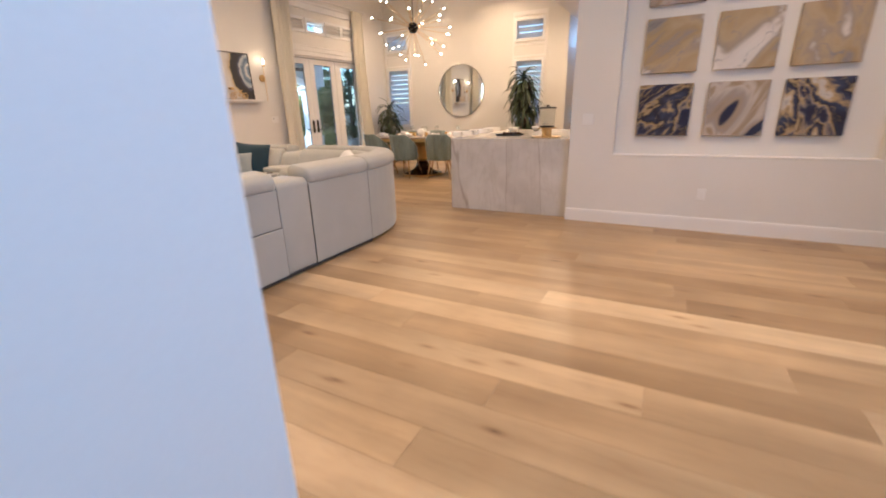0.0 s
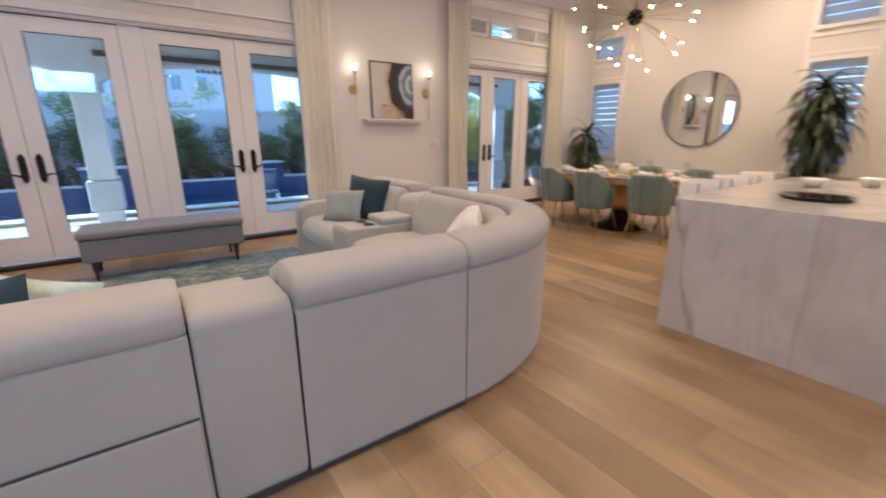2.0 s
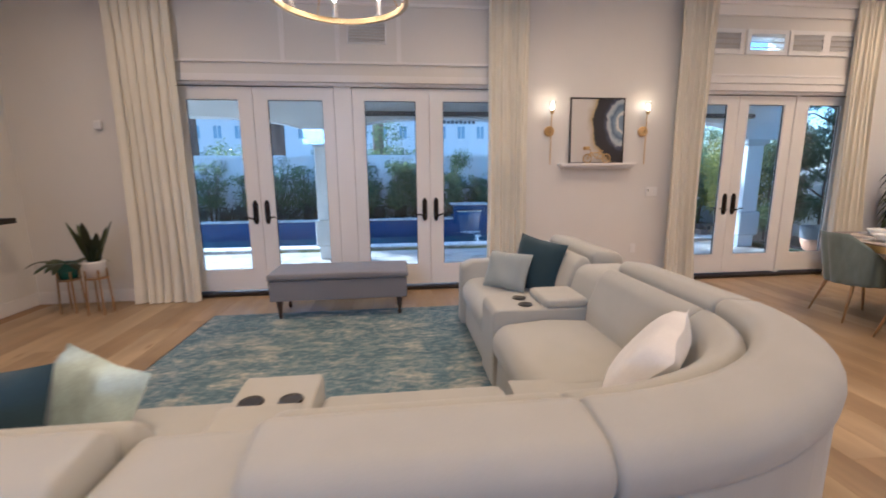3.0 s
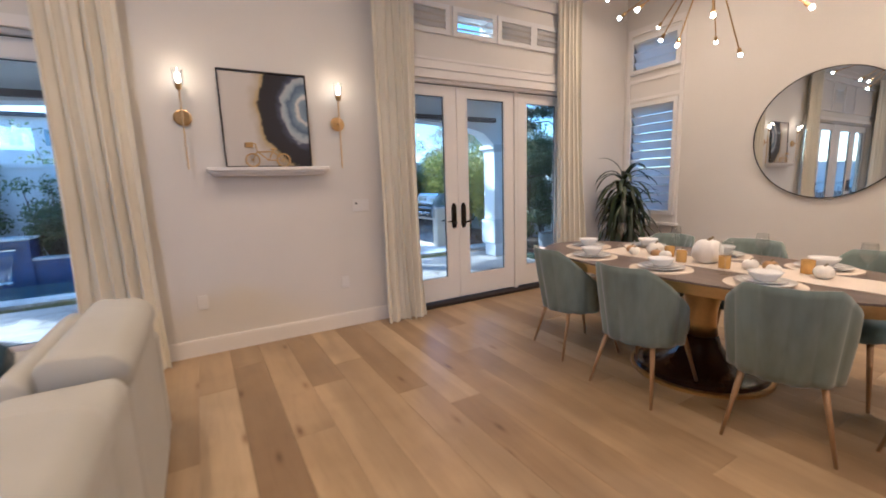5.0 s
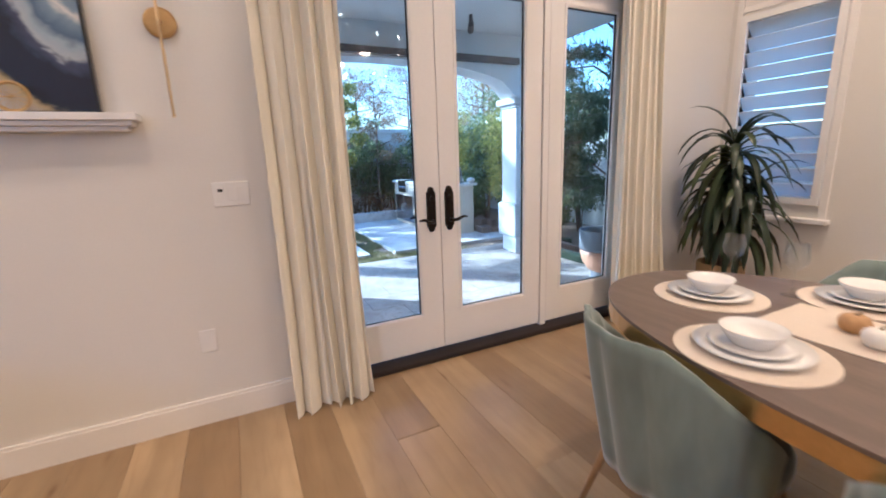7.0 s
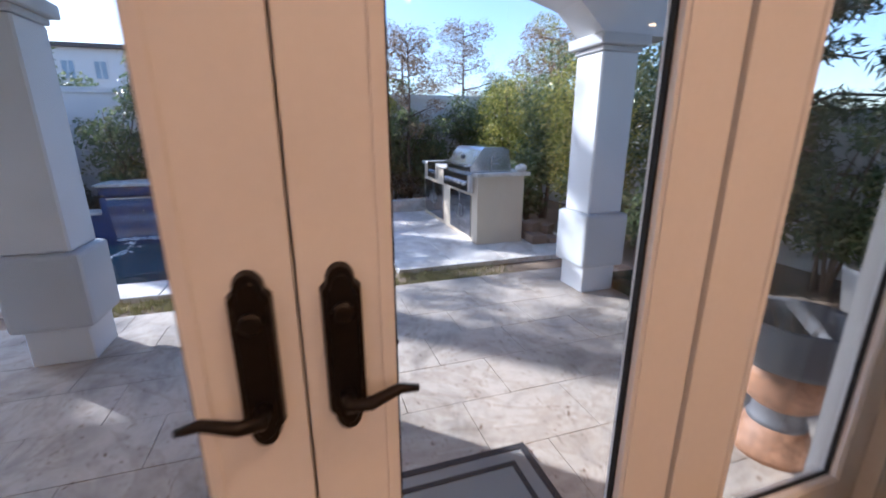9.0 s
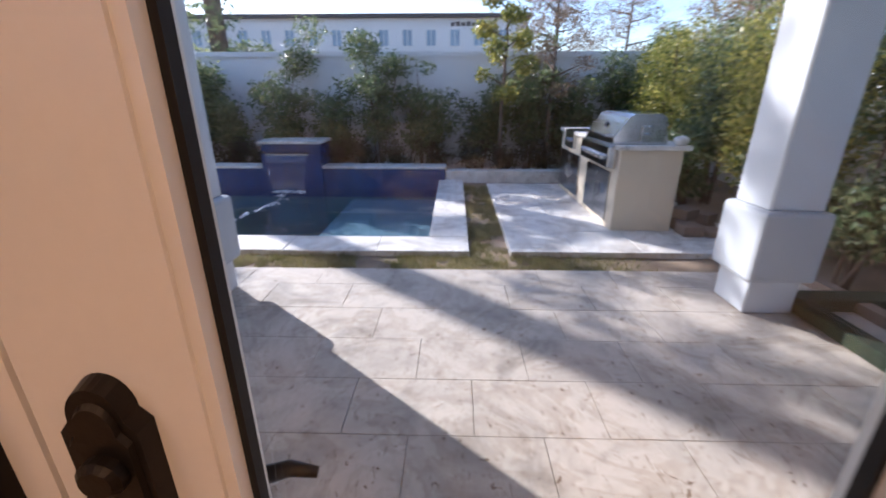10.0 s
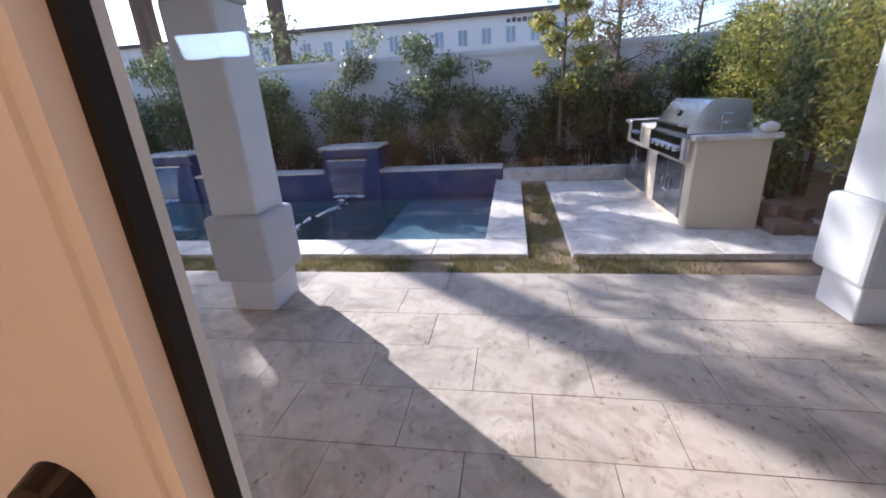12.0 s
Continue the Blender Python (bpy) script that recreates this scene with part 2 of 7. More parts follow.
M_WALL = plain("wall_paint", (0.73, 0.71, 0.67), 0.6, vary=0.02, fine=90, bump=0.03)
M_TRIM = plain("white_trim_paint", (0.82, 0.80, 0.775), 0.35, vary=0.02, bump=0.01)
M_CEIL = plain("ceiling_paint", (0.82, 0.81, 0.79), 0.7, vary=0.02)
M_OAK = oak_material()
M_GAP = plain("plank_joint", (0.30, 0.20, 0.12), 0.8)
M_MARBLE = marble_material()
M_BRONZE = plain("oil_rubbed_bronze", (0.018, 0.014, 0.012), 0.35, 0.6, vary=0.2)
M_GASKET = plain("black_glazing_bead", (0.006, 0.006, 0.007), 0.7)
M_GLASS = glass_pane("window_glass", (0.94, 0.97, 0.98))
M_LINEN = plain("ivory_linen", (0.79, 0.75, 0.63), 0.85, vary=0.06, fine=220, bump=0.06, sheen=0.2)
M_DARKWOOD = plain("dark_threshold", (0.022, 0.014, 0.011), 0.85, vary=0.25)
M_STUCCO = plain("grey_white_stucco", (0.66, 0.67, 0.68), 0.85, vary=0.05, big=3, fine=130, bump=0.12)
M_STUCCO2 = plain("grey_stucco_band", (0.50, 0.515, 0.53), 0.85, vary=0.05, big=3, fine=130, bump=0.12)
M_GARDENWALL = plain("white_garden_wall_render", (0.72, 0.72, 0.71), 0.85, vary=0.06, big=1.5, fine=80, bump=0.1)
M_TRAV = travertine_material("travertine_paver")
M_COPING = travertine_material("pale_coping", (0.66, 0.62, 0.57))
M_GROUT = plain("sandy_grout", (0.42, 0.37, 0.31), 0.9)
M_SOIL = plain("brown_garden_soil", (0.22, 0.16, 0.11), 0.95, vary=0.35, big=2, fine=30, bump=0.4)
M_GRASS = random_tint("dry_turf_blades", [(0.0, (0.10, 0.12, 0.042)), (0.5, (0.24, 0.225, 0.085)), (1.0, (0.50, 0.42, 0.22))], 0.8, 0.3, 3.0)
M_POOLTILE = plain("glossy_blue_pool_tile", (0.02, 0.05, 0.155), 0.25, vary=0.35, big=12, fine=60, bump=0.03)
M_POOLFLOOR = plain("grey_pool_plaster", (0.10, 0.22, 0.25), 0.6, vary=0.15, big=2)
M_LEDGE = plain("pale_pool_ledge", (0.30, 0.36, 0.41), 0.6, vary=0.12, big=2)

# ---- mesh helpers ----


def part(name, bm, material, parent=None, label="", smooth=False):
    me = bpy.data.meshes.new(name)
    bmesh.ops.recalc_face_normals(bm, faces=bm.faces)
    bm.to_mesh(me)
    bm.free()
    me.materials.append(material)
    if smooth:
        for p in me.polygons:
            p.use_smooth = True
    ob = new(name, me)
    if parent is not None:
        ob.parent = parent
        ob.matrix_parent_inverse = parent.matrix_world.inverted() if parent.data else Matrix.Translation(-parent.location)
    if label:
        ob["label"] = label
    return ob


def raw(name, verts, faces, material, parent=None, label="", smooth=False):
    me = bpy.data.meshes.new(name)
    me.from_pydata(verts, [], faces)
    me.materials.append(material)
    if smooth:
        for p in me.polygons:
            p.use_smooth = True
    ob = new(name, me)
    if parent is not None:
        ob.parent = parent
        ob.matrix_parent_inverse = Matrix.Translation(-parent.location)
    if label:
        ob["label"] = label
    return ob


def empty(name, x, y, z, label, category, group="", kind=""):
    ob = new(name)
    ob.location = (x, y, z)
    ob.empty_display_size = 0.1
    return tagged(ob, label, category, group, kind)


def add_box(bm, x0, x1, y0, y1, z0, z1, bevel=0.0, seg=1, m=None):
    got = bmesh.ops.create_cube(bm, size=1.0)
    vs = got["verts"]
    for v in vs:
        v.co = Vector((x0 + (v.co.x + 0.5) * (x1 - x0), y0 + (v.co.y + 0.5) * (y1 - y0), z0 + (v.co.z + 0.5) * (z1 - z0)))
    if bevel:
        es = list({e for v in vs for e in v.link_edges})
        r = bmesh.ops.bevel(bm, geom=es, offset=bevel, segments=seg, affect="EDGES", profile=0.5)
        vs = list({v for f in r["faces"] for v in f.verts} | {v for v in vs if v.is_valid})
    if m is not None:
        bmesh.ops.transform(bm, matrix=m, verts=[v for v in vs if v.is_valid])
    return bm


def box(x0, x1, y0, y1, z0, z1, bevel=0.0, seg=1):
    return add_box(bmesh.new(), x0, x1, y0, y1, z0, z1, bevel, seg)


def boxes(*rows, bevel=0.0):
    bm = bmesh.new()
    for r in rows:
        add_box(bm, *r, bevel=bevel)
    return bm


def add_lathe(bm, prof, cx=0, cy=0, cz=0, n=28, m=None):
    rings = []
    for r, z in prof:
        ring = []
        for i in range(n):
            a = 2 * math.pi * i / n
            p = Vector((cx + r * math.cos(a), cy + r * math.sin(a), cz + z))
            ring.append(bm.verts.new(m @ p if m else p))
        rings.append(ring)
    for a, b in zip(rings, rings[1:]):
        for i in range(n):
            bm.faces.new((a[i], a[(i + 1) % n], b[(i + 1) % n], b[i]))
    if prof[0][0] > 1e-6:
        bm.faces.new(rings[0][::-1])
    if prof[-1][0] > 1e-6:
        bm.faces.new(rings[-1])
    return bm


def lathe(prof, cx=0, cy=0, cz=0, n=28):
    return add_lathe(bmesh.new(), prof, cx, cy, cz, n)


def add_tube(bm, pts, radii, n=10):
    pts = [Vector(p) for p in pts]
    if not isinstance(radii, (list, tuple)):
        radii = [radii] * len(pts)
    rings = []
    up = Vector((0.13, 0.31, 0.94))
    for i, p in enumerate(pts):
        d = (pts[min(i + 1, len(pts) - 1)] - pts[max(i - 1, 0)]).normalized()
        a = d.cross(up)
        if a.length < 0.05:
            a = d.cross(Vector((1, 0, 0)))
        a.normalize()
        b = d.cross(a)
        rings.append([bm.verts.new(p + radii[i] * (math.cos(2 * math.pi * k / n) * a + math.sin(2 * math.pi * k / n) * b)) for k in range(n)])
    for a, b in zip(rings, rings[1:]):
        for k in range(n):
            bm.faces.new((a[k], a[(k + 1) % n], b[(k + 1) % n], b[k]))
    bm.faces.new(rings[0][::-1])
    bm.faces.new(rings[-1])
    return bm


def tube(pts, radii, n=10):
    return add_tube(bmesh.new(), pts, radii, n)


def wall_bm(axis, at, thick, a0, a1, z0, z1, holes=()):
    """A wall along y (axis 'x': its face at x = at) or along x, of boxes round its rectangular holes (a0, a1, z0, z1)."""
    cuts_a = sorted({a0, a1, *[h[0] for h in holes], *[h[1] for h in holes]})
    cuts_z = sorted({z0, z1, *[h[2] for h in holes], *[h[3] for h in holes]})
    bm = bmesh.new()
    lo, hi = min(at, at + thick), max(at, at + thick)
    for p, q in zip(cuts_a, cuts_a[1:]):
        run = None
        for r, s in zip(cuts_z, cuts_z[1:]):
            solid = not any(h[0] <= p and q <= h[1] and h[2] <= r and s <= h[3] for h in holes)
            if solid:
                run = (run[0], s) if run else (r, s)
            if run and (not solid or s == cuts_z[-1]):
                if axis == "x":
                    add_box(bm, lo, hi, p, q, *run)
                else:
                    add_box(bm, p, q, lo, hi, *run)
                run = None
    bmesh.ops.remove_doubles(bm, verts=bm.verts, dist=1e-5)
    seen, extra = {}, []
    for f in bm.faces:
        key = tuple(round(c, 4) for c in f.calc_center_median())
        if key in seen:
            extra += [f, seen[key]]
        seen[key] = f
    bmesh.ops.delete(bm, geom=list(set(extra)), context="FACES")
    return bm


def structure(name, bm, mat, label, category, parent=None):
    return tagged(part(name, bm, mat, parent), label, category, "", "structure")


# ---- the house's shell ----
WX, NY, SY, CEIL = -7.40, 10.75, -0.48, 3.90
wall_w = structure("wall_west", wall_bm("x", WX, -0.22, SY - 0.2, NY + 0.2, 0.0, CEIL, [(1.12, 4.94, 0.0, 2.46), (7.22, 9.66, 0.0, 2.43), (8.02, 8.48, 2.92, 3.09)]), M_WALL, "white painted wall with french doors to the patio", "wall")
WIN_N = [(-7.27, -6.68, 0.92, 2.28), (-7.27, -6.68, 2.76, 3.10), (-3.77, -3.18, 0.92, 2.28), (-3.77, -3.18, 2.74, 3.10)]
structure("wall_north", wall_bm("y", NY, 0.2, WX, -2.62, 0.0, CEIL, WIN_N), M_WALL, "cream painted dining wall with shuttered windows", "wall")
structure("wall_kitchen_side", box(-2.82, -2.62, NY + 0.2, 12.0, 0, CEIL), M_WALL, "white painted return wall beside the kitchen", "wall")
WIN_K = [(-2.50, -2.28, 2.60, 3.06), (-2.22, -1.84, 2.60, 3.06), (-2.56, -1.86, 1.0, 1.32)]
structure("wall_kitchen_back", wall_bm("y", 12.0, 0.2, -2.82, 2.4, 0, CEIL, WIN_K), M_WALL, "white kitchen wall with small high windows", "wall")
structure("wall_east", wall_bm("x", 2.4, 0.2, -3.2, 12.2, 0, CEIL, [(0.5, 2.27, 2.42, 3.02)]), M_WALL, "plain white painted wall with a high window", "wall")
structure("wall_south", box(WX, -1.2, SY - 0.2, SY, 0, CEIL), M_WALL, "white painted living room wall above a dark shelf", "wall")
structure("wall_entry_side", box(-1.2, -0.975, -3.2, 1.127, 0, CEIL, 0.006), M_WALL, "white painted wall end beside the entry", "wall")
# closing wall out of view, kept solid so no sun enters
structure("wall_entry_unseen", box(-1.2, 2.4, -3.2, -3.0, 0, CEIL), M_WALL, "unseen plain white wall added to keep sun out of the entry", "wall")
art_wall = structure("wall_art", wall_bm("y", 5.68, 0.11, -1.45, 2.4, 0, CEIL, [(-0.99, 1.17, 0.76, 2.85)]), M_WALL, "white painted wall with a recessed picture niche", "wall")
structure("niche_back", box(-1.45, 2.4, 5.79, 5.85, 0, CEIL), M_WALL, "white painted back of the picture niche", "wall")
structure("ceiling", box(WX - 0.2, 2.6, -3.2, 12.2, CEIL, CEIL + 0.15), M_CEIL, "flat white ceiling", "ceiling")
structure("kitchen_soffit", box(-2.62, 2.4, 5.85, 12.0, 3.12, CEIL), M_CEIL, "lowered white ceiling over the kitchen", "ceiling")
structure("sub_floor", box(WX - 0.12, 2.6, -3.2, 12.2, -0.12, -0.006), M_GAP, "dark base under the oak planks", "floor")


def baseboard(x0, x1, y0, y1):
    bm = boxes((x0, x1, y0, y1, 0, 0.125))
    dx, dy = (x1 - x0) < (y1 - y0), (x1 - x0) >= (y1 - y0)
    add_box(bm, x0, x1 - (0.004 if dx else 0), y0 + (0.004 if dy else 0), y1, 0.125, 0.14)
    structure("baseboard", bm, M_TRIM, "tall white painted baseboard", "baseboard")


baseboard(WX, WX + 0.016, 4.95, 7.20)
baseboard(WX, WX + 0.016, 9.68, NY - 0.02)
baseboard(WX, WX + 0.016, SY + 0.02, 1.10)
baseboard(WX, -2.62, NY - 0.016, NY)
baseboard(-1.45, 2.4, 5.664, 5.68)
structure("baseboard", box(WX + 0.02, -1.2, SY, SY + 0.016, 0, 0.14), M_TRIM, "tall white painted baseboard", "baseboard")
structure("trim", box(-0.988, 1.168, 5.676, 5.788, 0.752, 0.766, 0.003), M_TRIM, "white sill of the picture niche", "trim")

th = empty("window_8", 2.45, 1.38, 2.42, "wide high entry window in a white frame", "window", "", "structure")
part("window_frame", boxes((2.42, 2.52, 0.5, 0.54, 2.42, 3.02), (2.42, 2.52, 2.23, 2.27, 2.42, 3.02), (2.42, 2.52, 0.54, 2.23, 2.42, 2.46), (2.42, 2.52, 0.54, 2.23, 2.98, 3.02)), M_TRIM, th)
part("glass_pane", box(2.468, 2.474, 0.54, 2.23, 2.46, 2.98), M_GLASS, th).visible_shadow = False

# ---- french doors ----


def leaf(name, y0, y1, g0, g1, z0, z1, handle, side):
    """A door leaf in the plane of the west wall; g0, g1: the glass."""
    xf, xb, zt, zb = -7.475, -7.517, 2.275, 0.312
    thing = empty(name, xf, (y0 + y1) / 2, z0, "white painted french door leaf with one tall glass pane", "door", "french doors", "structure")
    bm = boxes((xb, xf, y0, g0, z0, z1), (xb, xf, g1, y1, z0, z1), (xb, xf, g0, g1, z0, zb), (xb, xf, g0, g1, zt, z1))
    part("door_frame", bm, M_TRIM, thing)
    if side < 0 and handle is not None:
        part("astragal", box(xb - 0.022, xb - 0.001, y1 - 0.02, y1 + 0.026, z0, z1, 0.003), M_TRIM, thing, "white cover strip over the meeting stiles")
    bead = bmesh.new()
    for w, xa in ((0.006, -7.4970),):
        add_box(bead, xa - 0.0065, xa + 0.0065, g0, g0 + w, zb, zt)
        add_box(bead, xa - 0.0065, xa + 0.0065, g1 - w, g1, zb, zt)
        add_box(bead, xa - 0.0065, xa + 0.0065, g0 + w, g1 - w, zb, zb + w * 0.6)
        add_box(bead, xa - 0.0065, xa + 0.0065, g0 + w, g1 - w, zt - w, zt)
    part("glazing_bead", bead, M_GASKET, thing, "black glazing bead")
    mould = bmesh.new()
    for a, b, c, d in ((g0 - 0.022, g0 - 0.010, zb - 0.022, zt + 0.022), (g1 + 0.010, g1 + 0.022, zb - 0.022, zt + 0.022), (g0 - 0.010, g1 + 0.010, zb - 0.022, zb - 0.010), (g0 - 0.010, g1 + 0.010, zt + 0.010, zt + 0.022)):
        add_box(mould, xf, xf + 0.004, a, b, c, d)
    part("moulding", mould, M_TRIM, thing)
    pane = part("glass_pane", box(-7.510, -7.504, g0 + 0.004, g1 - 0.004, zb, zt), M_GLASS, thing, "clear glass pane")
    pane.visible_shadow = False
    if handle is not None:
        for xo, s in ((xf, 1), (xb, -1)):
            bm = bmesh.new()
            h, w, c = 0.268, 0.062, handle
            pts = []
            for k in range(15):
                a = math.pi * k / 14
                pts.append((c + 0.5 * w * 0.72 * math.cos(a), 1.114 + 0.028 * math.sin(a)))
            outline = [(c + w / 2, 0.892), (c + w / 2, 1.104)] + pts + [(c - w / 2, 1.104), (c - w / 2, 0.892)] + [(2 * c - y, 1.996 - z) for y, z in pts]
            lo = [bm.verts.new((xo, y, z)) for y, z in outline]
            hi = [bm.verts.new((xo + s * 0.014, c + (y - c) * 0.9, 0.998 + (z - 0.998) * 0.97)) for y, z in outline]
            for i in range(len(lo)):
                j = (i + 1) % len(lo)
                bm.faces.new((lo[i], lo[j], hi[j], hi[i]))
            bm.faces.new(hi)
            plate = part("escutcheon", bm, M_BRONZE, thing, "dark bronze escutcheon plate")
            face = bmesh.new()
            rim = [(c + (y - c) * 0.74, 0.998 + (z - 0.998) * 0.90) for y, z in outline]
            f0 = [face.verts.new((xo + s * 0.0142, y, z)) for y, z in rim]
            f1 = [face.verts.new((xo + s * 0.018, c + (y - c) * 0.92, 0.998 + (z - 0.998) * 0.975)) for y, z in rim]
            for i in range(len(f0)):
                j = (i + 1) % len(f0)
                face.faces.new((f0[i], f0[j], f1[j], f1[i]))
            face.faces.new(f1)
            part("raised_panel", face, M_BRONZE, plate)
            part("thumb_turn", tube([(xo + s * 0.018, c, 1.068), (xo + s * 0.026, c, 1.068), (xo + s * 0.030, c, 1.068)], [0.017, 0.017, 0.012], 18), M_BRONZE, plate, "round bronze thumb turn")
            lev = tube([(xo + s * 0.014, c, 0.925), (xo + s * 0.05, c, 0.925), (xo + s * 0.056, c + side * 0.03, 0.928), (xo + s * 0.056, c + side * 0.075, 0.945), (xo + s * 0.056, c + side * 0.105, 0.940)], [0.014, 0.012, 0.011, 0.009, 0.006], 10)
            part("lever", lev, M_BRONZE, plate, "curved dark bronze lever", True)
    return thing


def door_frame(name, y0, y1, top, mullions):
    thing = empty(name, -7.5, (y0 + y1) / 2, 0, "white painted frame round the french doors with a dark threshold", "door frame", "", "structure")
    part("head", box(-7.56, -7.43, y0, y1, top - 0.035, top, 0.003), M_TRIM, thing)
    for a, b in ((y0, y0 + 0.02), (y1 - 0.02, y1)):
        part("jamb", box(-7.56, -7.43, a, b, 0.0, top - 0.035), M_TRIM, thing)
    for a, b in ((y0 + 0.02, y0 + 0.04), (y1 - 0.04, y1 - 0.02)):
        part("stop", box(-7.56, -7.523, a, b, 0.036, top - 0.036), M_TRIM, thing)
    for a, b in mullions:
        part("mullion", boxes((-7.521, -7.468, a, b, 0.036, top - 0.036), (-7.56, -7.523, a - 0.022, b + 0.022, 0.036, top - 0.036)), M_TRIM, thing)
        part("weather_strip", box(-7.515, -7.486, a - 0.009, a - 0.001, 0.05, top - 0.05), M_GASKET, thing, "dark weather strip beside the mullion")
    part("threshold", box(-7.58, -7.385, y0 + 0.02, y1 - 0.02, 0.0, 0.035, 0.006), M_DARKWOOD, thing, "dark brown threshold")
    part("seal", boxes((-7.50, -7.478, y0 + 0.02, y1 - 0.02, top - 0.047, top - 0.036)), M_GASKET, thing, "dark weather seal")
    bm = boxes((WX, WX + 0.014, y0 - 0.075, y0, 0, top + 0.075), (WX, WX + 0.014, y1, y1 + 0.075, 0, top + 0.075), (WX, WX + 0.014, y0, y1, top, top + 0.075))
    part("casing", bm, M_TRIM, thing, "flat white casing")


door_frame("door_frame_1", 7.22, 9.66, 2.43, [(8.848, 8.898)])
leaf("door_1", 7.245, 8.037, 7.395, 7.882, 0.055, 2.385, 7.976, -1)
leaf("door_2", 8.043, 8.838, 8.185, 8.693, 0.055, 2.385, 8.103, 1)
leaf("door_3", 8.906, 9.635, 9.044, 9.519, 0.055, 2.385, None, 1)
door_frame("door_frame_2", 1.12, 4.94, 2.46, [(2.925, 3.125)])
leaf("door_4", 1.145, 2.013, 1.30, 1.858, 0.055, 2.415, 1.95, -1)
leaf("door_5", 2.019, 2.92, 2.18, 2.79, 0.055, 2.415, 2.083, 1)
leaf("door_6", 3.13, 4.022, 3.27, 3.862, 0.055, 2.415, 3.955, -1)
leaf("door_7", 4.028, 4.915, 4.19, 4.76, 0.055, 2.415, 4.096, 1)

# ---- outdoors ----
GZ = -0.03
M_WATER = glass_pane("pool_water", (0.66, 0.80, 0.85), 0.03, 0.05, 1.0)
M_STEEL = plain("brushed_stainless_steel", (0.58, 0.58, 0.59), 0.17, 1.0, vary=0.08, vec=(1, 1, 14), fine=90, bump=0.03)
M_DARKSTEEL = plain("dark_burner_knob", (0.03, 0.03, 0.035), 0.35, 0.4)
# steel darkened unevenly to paint dark reflections into the grill doors
M_DOORSTEEL = plain("steel_dark_reflections", (0.36, 0.36, 0.38), 0.18, 1.0, vary=0.3, big=4, vec=(1, 1, 6), fine=90, bump=0.03)
M_CREAM = plain("cream_grill_render", (0.70, 0.58, 0.43), 0.85, vary=0.05, fine=120, bump=0.1)
M_BARK = plain("rough_brown_bark", (0.14, 0.095, 0.07), 0.95, vary=0.35, big=6, fine=40, bump=0.5, vec=(1, 1, 0.25))
M_LEAF_D = random_tint("dark_glossy_leaves", [(0.0, (0.06, 0.10, 0.045)), (0.5, (0.15, 0.20, 0.09)), (1.0, (0.33, 0.34, 0.16))], 0.35, 0.5)
M_LEAF_Y = random_tint("yellow_green_leaves", [(0.0, (0.09, 0.12, 0.03)), (0.5, (0.32, 0.32, 0.07)), (1.0, (0.62, 0.52, 0.14))], 0.35, 0.5)
M_LEAF_B = random_tint("brownish_low_shrub_leaves", [(0.0, (0.03, 0.03, 0.014)), (0.6, (0.06, 0.05, 0.025)), (1.0, (0.10, 0.085, 0.04))], 0.6, 0.2)
M_NEEDLE = random_tint("pine_needles", [(0.0, (0.03, 0.05, 0.02)), (1.0, (0.10, 0.11, 0.04))], 0.6, 0.2)
M_TWIG = random_tint("bare_straw_twigs", [(0.0, (0.20, 0.13, 0.08)), (1.0, (0.36, 0.25, 0.15))], 0.8, 0.2)
M_OFFICE = plain("white_office_render", (0.74, 0.72, 0.70), 0.85, vary=0.03, big=0.3)
M_ROOFDARK = plain("dark_roof_edge", (0.10, 0.085, 0.08), 0.7)
M_BLUEGLASS = plain("blue_window_glass", (0.28, 0.36, 0.44), 0.12, vary=0.15)
M_TERRA = plain("weathered_terracotta", (0.40, 0.21, 0.12), 0.6, vary=0.35, big=5, fine=40, bump=0.15)
M_GREYGLAZE = plain("grey_glazed_rim", (0.13, 0.13, 0.14), 0.5, vary=0.2)
M_BRICK = plain("greyish_brown_block", (0.24, 0.17, 0.13), 0.85, vary=0.2)
M_MAT = plain("grey_door_mat", (0.30, 0.30, 0.29), 0.95, vary=0.1, fine=300, bump=0.3)
M_MATLINE = plain("black_mat_stripe", (0.03, 0.03, 0.035), 0.9)

PX0, PX1, PY0, PY1 = -14.10, -11.16, -3.0, 8.14      # the pool's inside
bm = bmesh.new()
for x0, x1, y0, y1 in ((-400, -14.4, -400, 400), (-10.40, 400, -400, 400), (-14.4, -10.40, 8.14, 400), (-14.4, -10.40, -400, -3.0), (-11.16, -10.40, -3.0, 8.14), (-14.4, -14.10, -3.0, 8.14)):
    vs = [bm.verts.new(p) for p in ((x0, y0, -0.075), (x1, y0, -0.075), (x1, y1, -0.075), (x0, y1, -0.075))]
    bm.faces.new(vs)
structure("ground", bm, M_SOIL, "brown soil and leaf litter of the garden", "ground")
structure("patio_bed", box(-10.39, -7.62, -2.0, 11.0, -0.2, GZ - 0.012), M_GROUT, "sandy joints between the travertine pavers", "pavement")
structure("house_base", box(-7.62, -7.40, -2.0, 11.0, -0.2, -0.002), M_STUCCO2, "grey plinth under the outside doors", "wall")

